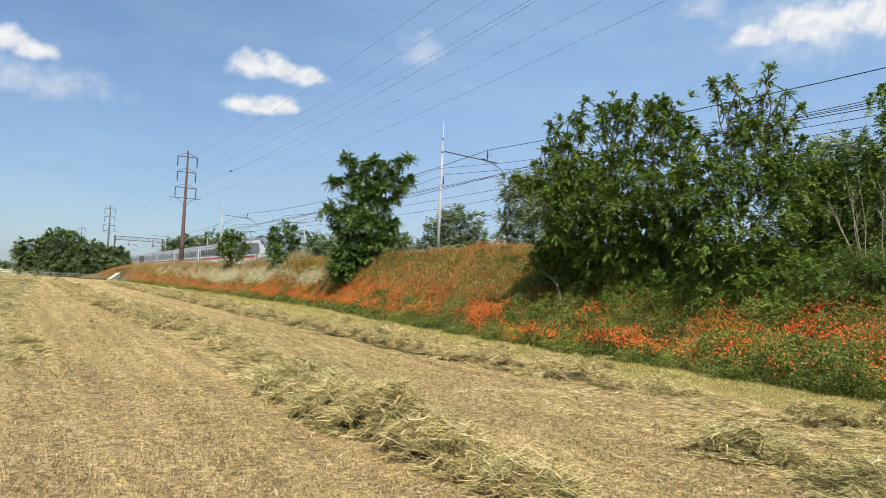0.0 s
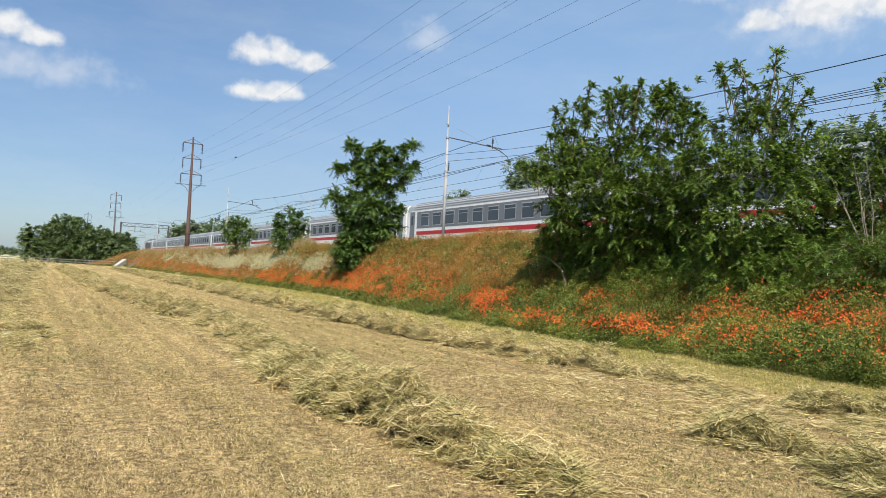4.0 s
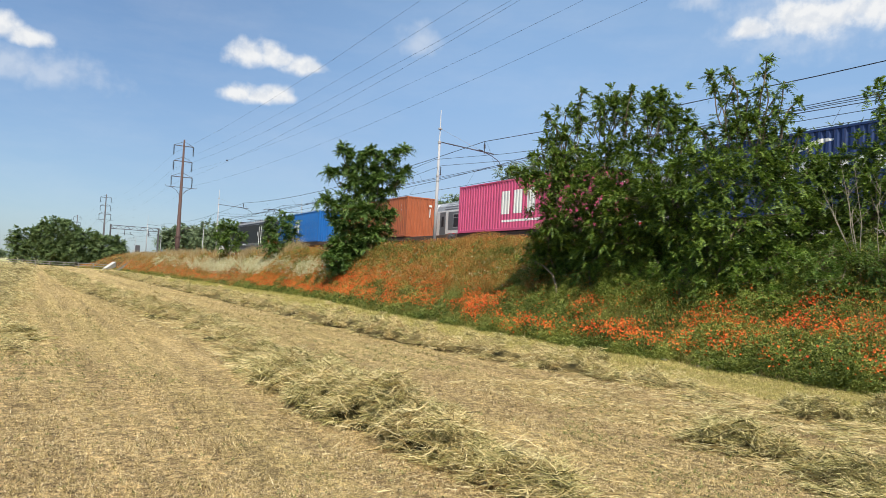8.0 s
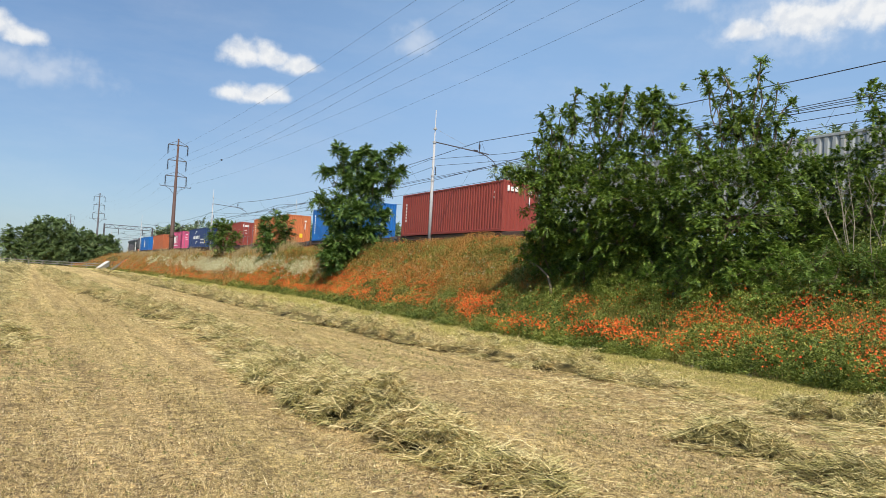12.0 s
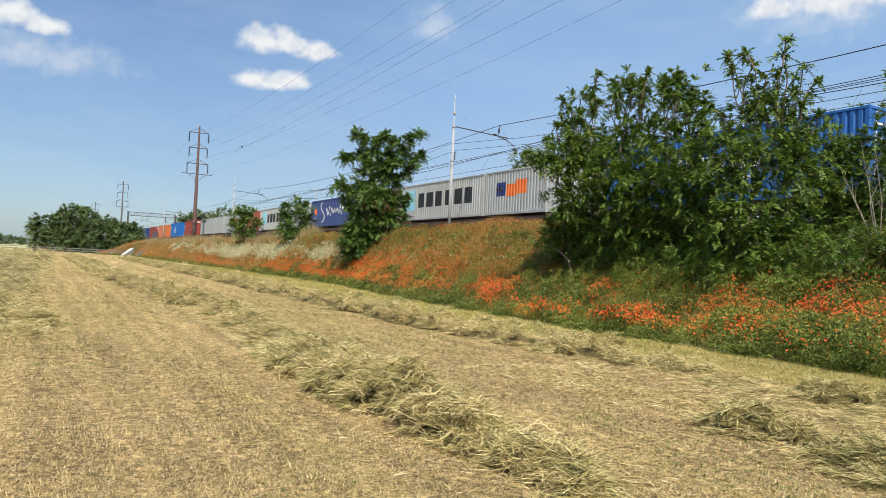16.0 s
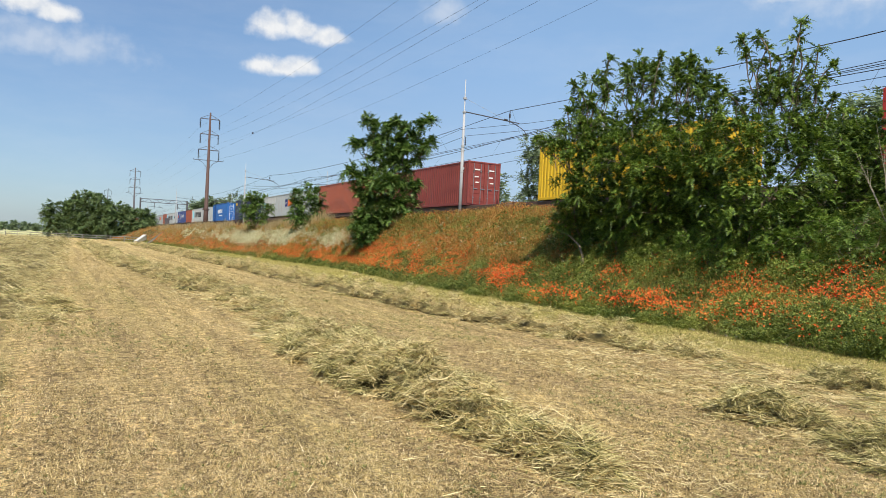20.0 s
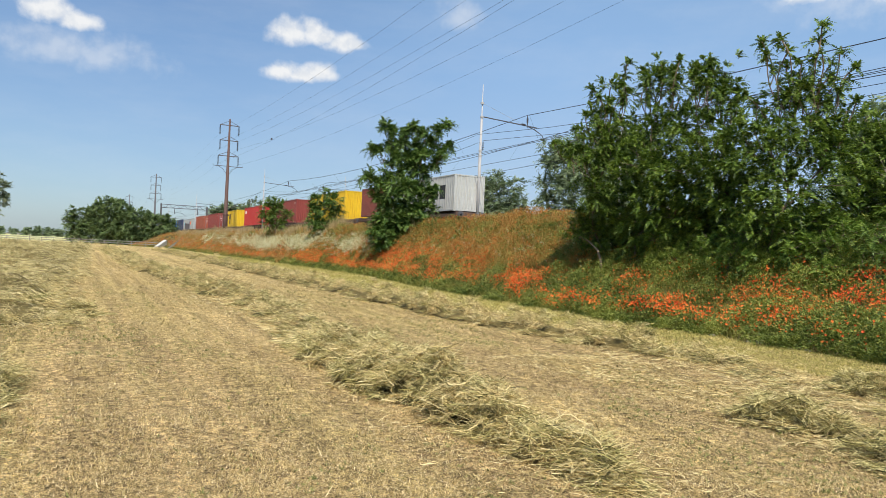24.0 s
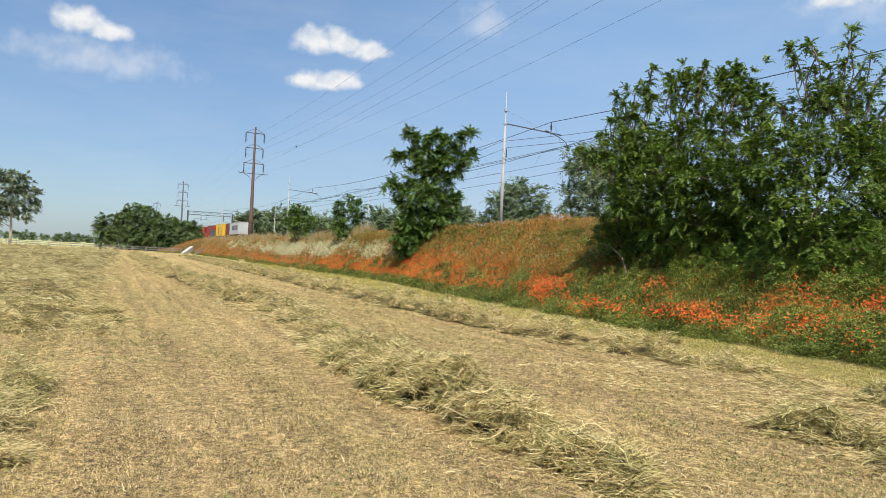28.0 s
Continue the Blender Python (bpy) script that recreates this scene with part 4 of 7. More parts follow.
def plant_bank():
    rs = np.random.RandomState(31)
    lush = lambda x, y: value_noise(x, y, 2.3, 21)
    # grass over the whole slope, thinner with distance
    sets = []
    for n, y0, y1, wmul in ((90000, 2.0, 26.0, 1.0), (52000, 26.0, 62.0, 1.6), (26000, 62.0, 175.0, 3.0)):
        x, y, u, z = bank_points(rs, n, y0, y1, -0.03, 1.32)
        h = rs.uniform(0.12, 0.52, n) * (0.6 + 0.7 * lush(x, y))
        sets.append(stalks(rs, x, y, z, h, rs.uniform(0.005, 0.011, n) * wmul, 0.55))
    stuff("bank_grass", *merge(*sets), M_GRASS, "tall olive green grass on the railway bank", "grass")
    # broad-leaved herbs: bushy clumps, close together along the foot, and single plants between them
    sets = leafy_clumps(rs, ((420, 2.0, 26.0, -0.09, -0.01, 0.05, 110, 0.5), (460, 2.0, 17.0, -0.04, 0.22, 0.06, 140, 1.0), (150, 17.0, 26.0, -0.04, 0.2, 0.06, 120, 0.8), (280, 15.5, 21.5, 0.36, 0.95, 0.06, 100, 0.85), (900, 2.0, 26.0, 0.14, 0.95, 0.055, 110, 0.95), (260, 26, 62, -0.04, 0.16, 0.09, 90, 0.7), (760, 26, 62, 0.14, 1.15, 0.085, 80, 0.8), (420, 17, 30, 0.3, 1.15, 0.06, 90, 0.7),
                                            (260, 3.0, 13.0, 0.5, 1.0, 0.07, 140, 1.5), (220, 12.0, 24.0, 0.5, 1.05, 0.065, 110, 1.0), (120, 62, 170, -0.04, 0.14, 0.15, 45, 0.6)))
    for n, y0, y1, size in ((5200, 2.0, 26.0, 0.06), (3600, 26, 62, 0.10)):
        x, y, u, z = bank_points(rs, n, y0, y1, -0.03, 1.1)
        k = 8
        hgt = rs.uniform(0.15, 0.55, n)
        t, a = rs.uniform(0.2, 1.0, (n, k)), rs.uniform(0, 2 * np.pi, (n, k))
        p = np.stack([x[:, None] + 0 * t, y[:, None] + 0 * t, z[:, None] + hgt[:, None] * t], -1)
        uu = unit(np.stack([np.cos(a), np.sin(a), rs.uniform(-0.2, 0.9, (n, k))], -1)) * size * rs.uniform(0.6, 1.4, (n, k, 1))
        ww = unit(np.cross(uu, rs.normal(0, 0.5, uu.shape) + (0, 0, 1.0))) * size * 0.22
        sets.append(darts(p.reshape(-1, 3), uu.reshape(-1, 3), ww.reshape(-1, 3)))
    stuff("bank_herbs", *merge(*sets), M_HERB, "bushy green weeds along the foot of the bank", "weeds")
    # fresh leafy weeds between the poppies below the thicket
    sets = leafy_clumps(rs, ((520, 2.0, 19.0, 0.16, 0.50, 0.042, 130, 0.95), (260, 2.0, 19.0, -0.05, 0.16, 0.042, 130, 1.0), (240, 10.0, 17.0, 0.36, 0.62, 0.055, 140, 1.7), (170, 14.0, 24.0, 0.36, 0.9, 0.05, 110, 0.9), (160, 22.0, 50.0, 0.1, 1.0, 0.07, 80, 0.6)))
    stuff("leafy_weeds", *merge(*sets), M_WEED, "fresh yellow-green leafy weeds among the poppies", "weeds")
    # brown seed heads and dry stems on the upper slope
    sets = []
    for n, y0, y1, u0, u1, wmul in ((44000, 17.0, 34.0, 0.36, 1.3, 1.25), (17000, 34, 60, 0.38, 1.3, 1.5), (30000, 60, 178, 0.0, 1.3, 2.8), (5000, 2, 17, 0.12, 0.8, 1.0)):
        x, y, u, z = bank_points(rs, n, y0, y1, u0, u1)
        keep = rs.rand(n) < 0.30 + 0.85 * smooth01((0.5 * value_noise(x, y, 0.8, 23) + 0.5 * value_noise(x, y, 2.6, 24) - 0.32) / 0.3)
        x, y, z = x[keep], y[keep], z[keep]
        n = len(x)
        h = rs.uniform(0.15, 0.55, n) * (0.6 + 0.8 * value_noise(x, y, 0.9, 25))
        sets.append(stalks(rs, x, y, z, h, rs.uniform(0.004, 0.008, n) * wmul, 0.5))
        a = rs.uniform(0, 2 * np.pi, n)
        tip = np.stack([x, y, z + h * 0.93], 1)
        sets.append(darts(tip, np.stack([np.cos(a) * 0.02, np.sin(a) * 0.02, np.full(n, 0.045)], 1) * wmul ** 0.7, np.stack([np.sin(a), -np.cos(a), 0 * a], 1) * 0.014 * wmul ** 0.7))
    stuff("seed_heads", *merge(*sets), M_SEED, "rust-brown seed heads and withered stems on the bank", "dry plants")
    # pale dry grass on top and among the shrubs
    sets = []
    for n, y0, y1, u0, u1, hh, wmul in ((20000, 40, 76, 0.8, 1.4, 1.5, 1.8), (11000, 76, 165, 0.8, 1.4, 1.25, 3.0), (20000, 60, 175, 0.12, 1.1, 0.6, 2.6), (5000, 24, 60, 0.0, 0.7, 0.5, 1.5), (5000, 22, 38, 0.9, 1.4, 0.6, 1.2), (1500, 2, 24, -0.07, 0.03, 0.3, 0.8), (5000, 12, 24, 0.75, 1.3, 0.6, 1.0)):
        x, y, u, z = bank_points(rs, n, y0, y1, u0, u1)
        keep = rs.rand(n) < smooth01((value_noise(x, y, 3.2, 41) - 0.3) / 0.45)
        x, y, z = x[keep], y[keep], z[keep]
        sets.append(stalks(rs, x, y, z, rs.uniform(0.35, 1.0, len(x)) * hh * (0.45 + 0.9 * value_noise(x, y, 1.9, 43)), rs.uniform(0.006, 0.012, len(x)) * wmul, 0.28))
    stuff("dry_grass", *merge(*sets), M_DRY, "tall straw-coloured dry grass on top of the bank", "grass")
    # white flower heads
    sets = []
    for n, y0, y1, u0, u1, s in ((7000, 43, 84, 0.28, 0.66, 0.07), (1500, 84, 120, 0.35, 0.75, 0.12), (700, 18, 43, 0.3, 0.9, 0.04)):
        x, y, u, z = bank_points(rs, n, y0, y1, u0, u1)
        keep = rs.rand(n) < (0.25 + 0.75 * smooth01((value_noise(x, y, 4.0, 51) - 0.2) / 0.6)) * np.exp(-((u - 0.48) / 0.16) ** 2)
        x, y, z = x[keep], y[keep], z[keep]
        m, k = len(x), 7
        h = rs.uniform(0.45, 0.95, m)
        p = np.stack([x, y, z + h], 1)[:, None] + rs.normal(0, s * 0.7, (m, k, 3))
        uu = unit(rs.normal(0, 1, (m, k, 3))) * s * rs.uniform(0.5, 1.1, (m, k, 1))
        ww = unit(np.cross(uu, rs.normal(0, 1, uu.shape))) * s * 0.3
        sets.append(diamonds(p.reshape(-1, 3), uu.reshape(-1, 3), ww.reshape(-1, 3)))
    stuff("white_flowers", *merge(*sets), M_WHITE_FLOWER, "creamy white feathery flowers on the bank", "flowers")


def plant_poppies():
    rs = np.random.RandomState(57)
    sets = []
    for n, y0, y1, u0, u1, size, petals in ((128000, 2.0, 20.0, -0.07, 0.75, 0.0205, 4), (250000, 20.0, 62.0, 0.03, 1.1, 0.0205, 4), (46000, 62.0, 178.0, 0.06, 0.75, 0.040, 3)):
        x, y, u, z = bank_points(rs, n // 8, y0, y1, u0, u1)
        knot = np.repeat(rs.uniform(0.03, 0.24, n // 8) * (1.0 if y0 < 60 else 2.0), 8)
        x, y = np.repeat(x, 8) + rs.normal(0, 1, n // 8 * 8) * knot, np.repeat(y, 8) + rs.normal(0, 1, n // 8 * 8) * knot
        n = n // 8 * 8
        u, z = (x - foot_x(y)) / (SHOULDER - foot_x(y)), bank_z(x, y)
        drift = 0.42 * value_noise(x * 1.4, y, 0.40, 71) + 0.40 * value_noise(x, y, 1.1, 73) + 0.18 * value_noise(x, y, 5.2, 72)
        # a red belt along the lower slope, narrower and lower below the thicket, and strays above it
        middle = np.where(y < 20, 0.14 + 0.11 * smooth01((15.5 - y) / 5), 0.28) + 0.07 * np.sin(y * 0.21)
        belt = np.exp(-((u - middle) / np.where(y < 20, 0.26, 0.24)) ** 2)
        strays = np.where(y < 20, 0.05, 0.16) * smooth01((drift - 0.32) / 0.45)
        chance = 0.02 + belt * smooth01((drift - np.where(y < 20, 0.47, 0.36)) / 0.24) ** 1.4 + strays
        chance = chance + 0.5 * np.exp(-((u - 0.01) / 0.07) ** 2) * smooth01((drift - 0.48) / 0.2) * (y < 34)
        chance = np.where((y < 19.0) & (u > 0.52), chance * 0.06, chance)
        keep = rs.rand(n) < chance * np.where(y < 20, 0.33, np.where(y < 62, 0.31, 0.22))
        x, y, z, u = x[keep], y[keep], z[keep], u[keep]
        m = len(x)
        h = rs.uniform(0.10, 0.50, m) * np.where(y < 20, 0.65 + 0.5 * value_noise(x, y, 0.8, 75), 1.0) + 0.36 * np.clip(1 - u / 0.2, 0, 1) * rs.rand(m)
        top = np.stack([x + rs.normal(0, 0.05, m), y + rs.normal(0, 0.05, m), z + h], 1)
        face = unit(rs.normal(0, 0.4, (m, 3)) + (-0.6, -0.6, 0.45))
        a = unit(np.cross(face, rs.normal(0, 1, (m, 3))))
        b = np.cross(face, a)
        s = size * rs.uniform(0.35, 1.3, (m, 1))
        for k in range(petals):
            w = 2 * np.pi * k / petals
            out = a * math.cos(w) + b * math.sin(w)
            sets.append(darts(top + out * s + face * s * 0.55, -out * s * 1.15 - face * s * 0.5, unit(np.cross(out, face)) * s * 0.75))
    stuff("poppies", *merge(*sets), M_POPPY, "orange-red poppies in drifts on the bank", "poppies")


plant_bank()
plant_poppies()


def dead_shrub(x, y, seed):
    rs = np.random.RandomState(seed)
    root = thing("dead_shrub", "bare pale dead branches in the green thicket", "dead shrub", pose(x, y, float(bank_z(x, y))), group="dead branches")
    for k in range(6):
        g = Geo()
        p = Vector((rs.uniform(-0.2, 0.2), rs.uniform(-0.2, 0.2), -0.1))
        way = Vector((rs.normal(0, 0.25), rs.normal(0, 0.25), 1)).normalized()
        ln = rs.uniform(1.7, 3.1)
        tip = p + way * ln
        mid = p + way * ln * 0.5 + Vector(rs.normal(0, 0.06, 3))
        g.tube([p, mid, tip], [0.014, 0.009, 0.003], 5)
        for q in range(4):
            s = mid + (tip - mid) * rs.uniform(-0.2, 0.8)
            g.tube([s, s + Vector((rs.normal(0, 0.25), rs.normal(0, 0.25), rs.uniform(0.15, 0.5)))], [0.006, 0.002], 4)
        part("branch", g, M_TWIG_DRY, root)


for az, d, seed in ((61.2, 19.2, 301), (62.9, 18.9, 303)):
    dead_shrub(*polar(az, d), seed)


# ---- field: stubble, clippings, hay ----
def fan(rs, n, near, far):
    """Places over the field, as many in every ring of like proportion round the standpoint."""
    r = near * (far / near) ** rs.rand(n)
    az = np.radians(rs.uniform(-14, 70, n))
    return r * np.sin(az), r * np.cos(az), r


def lay_stubble():
    rs = np.random.RandomState(77)
    x, y, r = fan(rs, 105000, 2.6, 60.0)
    x = np.round(x / 0.17) * 0.17 + rs.normal(0, 0.025, len(x)) * (1 + r * 0.05)
    keep = (x < foot_x(y) - 0.1) & (rs.rand(len(x)) < 0.5 + 0.6 * value_noise(x, y, 0.4, 15))
    x, y, r = x[keep], y[keep], r[keep]
    n, k = len(x), 4
    h = rs.uniform(0.012, 0.048, (n, k)) * (0.8 + 0.016 * r)[:, None]
    a = rs.uniform(0, 2 * np.pi, (n, k))
    off = rs.normal(0, 1.0, (n, k, 2)) * (0.012 + 0.0022 * r)[:, None, None]
    p = np.stack([x[:, None] + off[..., 0], y[:, None] + off[..., 1], ground_z(x, y)[:, None] - 0.008 + 0 * h], -1)
    u = np.stack([np.cos(a) * 0.8 * h, np.sin(a) * 0.8 * h, h], -1)
    wid = (0.0015 + 0.00030 * r)[:, None] * rs.uniform(0.7, 1.4, (n, k))
    w = np.stack([np.sin(a), -np.cos(a), 0 * a], -1) * wid[..., None]
    stuff("stubble", *darts(p.reshape(-1, 3), u.reshape(-1, 3), w.reshape(-1, 3)), M_STUBBLE, "short dry stubble of the mown meadow", "stubble")
    x, y, r = fan(rs, 60000, 2.4, 10.0)
    keep = (rs.rand(len(x)) < 0.35 + 0.8 * value_noise(x, y, 0.3, 18))
    x, y, r = x[keep], y[keep], r[keep]
    n, k = len(x), 3
    h = rs.uniform(0.008, 0.03, (n, k))
    a = rs.uniform(0, 2 * np.pi, (n, k))
    off = rs.normal(0, 0.012, (n, k, 2))
    p = np.stack([x[:, None] + off[..., 0], y[:, None] + off[..., 1], ground_z(x, y)[:, None] - 0.004 + 0 * h], -1)
    u = np.stack([np.cos(a) * h, np.sin(a) * h, h], -1)
    w = np.stack([np.sin(a), -np.cos(a), 0 * a], -1) * rs.uniform(0.0015, 0.0034, (n, k, 1))
    stuff("short_stubble", *darts(p.reshape(-1, 3), u.reshape(-1, 3), w.reshape(-1, 3)), M_CLIP, "close-cut stubs of grass on the bare soil", "stubble")
    x, y, r = fan(rs, 330000, 2.6, 90.0)
    keep = (x < foot_x(y) - 0.3) & (rs.rand(len(x)) < 0.3 + 0.7 * value_noise(x, y, 0.5, 16))
    x, y, r = x[keep], y[keep], r[keep]
    n = len(x)
    a = rs.uniform(0, 2 * np.pi, n)
    ln = (0.008 + 0.026 * rs.rand(n) + 0.10 * (rs.rand(n) > 0.97)) * (0.8 + 0.035 * r)
    u = np.stack([np.cos(a), np.sin(a), rs.normal(0.1, 0.25, n)], 1) * ln[:, None]
    w = np.stack([np.sin(a), -np.cos(a), 0 * a], 1) * ((0.0018 + 0.00036 * r) * rs.uniform(0.5, 1.5, n))[:, None]
    p = np.stack([x, y, ground_z(x, y) + rs.uniform(0.002, 0.02, n)], 1)
    half = n // 2
    stuff("clippings", *darts(p[:half], u[:half], w[:half]), M_CLIP, "loose straw clippings scattered over the field", "clippings")
    stuff("crop_residue", *darts(p[half:], u[half:], w[half:]), M_STUBBLE, "brown and green crop residue scattered over the field", "residue")
    # green regrowth in patches between the stubs
    x, y, r = fan(rs, 22000, 2.4, 26.0)
    keep = (x < foot_x(y) - 0.3) & (rs.rand(len(x)) < 0.06 + 0.9 * smooth01((0.6 * value_noise(x, y * 0.7, 1.3, 19) + 0.4 * value_noise(x, y, 0.35, 20) - 0.47) / 0.2))
    x, y, r = x[keep], y[keep], r[keep]
    n, k = len(x), 5
    a = rs.uniform(0, 2 * np.pi, (n, k))
    ln = rs.uniform(0.012, 0.038, (n, k)) * (0.8 + 0.05 * r)[:, None]
    p = np.stack([x[:, None] + 0.01 * np.cos(a), y[:, None] + 0.01 * np.sin(a), ground_z(x, y)[:, None] + 0.003 + 0 * a], -1)
    u = np.stack([np.cos(a), np.sin(a), rs.uniform(0.2, 0.9, (n, k))], -1) * ln[..., None]
    w = np.stack([np.sin(a), -np.cos(a), 0 * a], -1) * (ln * 0.22)[..., None]
    stuff("regrowth", *darts(p.reshape(-1, 3), u.reshape(-1, 3), w.reshape(-1, 3)), M_REGROWTH, "small green leaves sprouting between the stubble", "weeds")
    # the low turf that was left standing along the bank
    n = 90000
    y = 2.0 * 40.0 ** rs.rand(n)
    x = 10.0 + (foot_x(y) + 0.2 - 10.0) * rs.rand(n) ** 0.75
    h = rs.uniform(0.02, 0.075, n) * (0.8 + 0.02 * y) * (0.5 + value_noise(x, y, 0.6, 17))
    stuff("verge_turf", *stalks(rs, x, y, ground_z(x, y) + 0.02, h, rs.uniform(0.0025, 0.005, n) * (0.8 + 0.06 * y), 0.5), M_TURF, "short yellow-green turf between the field and the bank", "grass")


def spread_hay():
    """Cut hay left lying in a thin tumbled layer over the field beyond the wheel tracks."""
    rs = np.random.RandomState(83)
    ys = 13.5 * (150 / 13.5) ** np.linspace(0, 1, 230)
    edge = lambda y: -0.9 + 0.012 * y + 1.3 * (value_noise(y, 0 * y, 2.6, 84) - 0.5)
    qs = np.linspace(0, 1, 90) ** 1.25

    def layer(x, y):
        q = edge(y) - x
        lump = 0.55 * value_noise(x, y * 0.8, 0.9, 85) ** 2.0 + 0.6 * value_noise(x, y, 2.4, 86) ** 2.4 + 0.3 * value_noise(x, y, 0.4, 87)
        return 0.6 * lump * smooth01(q / 1.2) * smooth01((y - 13.5) / 3.0) - 0.035

    gy = np.repeat(ys[:, None], len(qs), 1)
    gx = edge(ys)[:, None] - qs[None] * (6 + 0.42 * gy)
    gz = layer(gx, gy)
    v = np.stack([gx, gy, gz], -1).reshape(-1, 3)
    r, c = gx.shape
    i = (np.arange(r - 1)[:, None] * c + np.arange(c - 1)[None]).reshape(-1, 1)
    root = thing("spread_hay", "thin tumbled layer of dry golden hay spread over the field", "hay")
    # the sheet's dark colour stands in for shade between the tussocks
    ob = new("hay_bed", fast_mesh("hay_bed", v, i + np.array([0, c, c + 1, 1]), M_HAY_BED_SHADE, True))
    ob.parent = root
    # tussocks of stalks heaped over one another, with the darkened bed showing between them
    n, k = 4200, 46
    y = 13.5 * (125 / 13.5) ** rs.rand(n)
    x = edge(y) + 0.2 - rs.rand(n) ** 1.1 * (4 + 0.34 * y)
    keep = rs.rand(n) < 0.25 + 0.9 * smooth01((0.5 * value_noise(x, y * 0.8, 0.9, 85) + 0.5 * value_noise(x, y, 2.4, 86) - 0.30) / 0.3)
    x, y = x[keep], y[keep]
    n = len(x)
    grow_by = (1 + 0.012 * (y - 13.5))[:, None]
    wide = rs.uniform(0.16, 0.42, (n, 1)) * grow_by
    o, oa = np.sqrt(rs.rand(n, k)), rs.uniform(0, 2 * np.pi, (n, k))
    px, py = x[:, None] + np.cos(oa) * o * wide, y[:, None] + np.sin(oa) * o * wide
    pz = np.maximum(layer(x, y), 0)[:, None] + rs.uniform(0.06, 0.34, (n, 1)) * grow_by * (1 - 0.8 * o * o) + rs.normal(0, 0.02, (n, k))
    a = rs.uniform(0, 2 * np.pi, (n, 1)) + rs.normal(0, 0.8, (n, k))
    L = rs.uniform(0.08, 0.27, (n, k)) * grow_by
    d = np.stack([np.cos(a), np.sin(a), 0 * a], -1).reshape(-1, 3) * L.reshape(-1, 1) * 0.5
    mid = np.stack([px, py, pz], -1).reshape(-1, 3)
    drop = lambda: np.stack([0 * d[:, 0], 0 * d[:, 0], -L.ravel() * rs.uniform(-0.08, 0.40, len(d))], 1)
    p, q = mid - d + drop(), mid + d + drop()
    w = np.cross(unit(d), unit(rs.normal(0, 0.6, d.shape) + (0, 0, 0.8))) * (0.0034 * (grow_by ** 1.6 * rs.uniform(0.6, 1.4, (n, k))).reshape(-1, 1))
    half = rs.rand(len(d)) < 0.5
    for name, mat, pick in (("straw", M_HAY, half), ("green_hay", M_HAY_GREEN, ~half)):
        ob = new(name, fast_mesh(name, *arcs(p[pick], mid[pick], q[pick], w[pick]), mat))
        ob.parent = root
        ob["kind"] = "stuff"


def arcs(p, mid, q, w):
    """Stalks of three quads along the curve from p through mid to q, tapered to the tip."""
    n = len(p)
    rows = []
    for t, taper in ((0.0, 0.7), (0.36, 1.0), (0.70, 0.85), (1.0, 0.25)):
        c = p * ((1 - t) * (1 - 2 * t)) + mid * (4 * t * (1 - t)) + q * (t * (2 * t - 1))
        rows += [c - w * taper, c + w * taper]
    v = np.stack(rows, 1).reshape(-1, 3)
    i = np.arange(n)[:, None] * 8
    return v, np.concatenate([i + np.array(k) for k in ((0, 1, 3, 2), (2, 3, 5, 4), (4, 5, 7, 6))], 0)


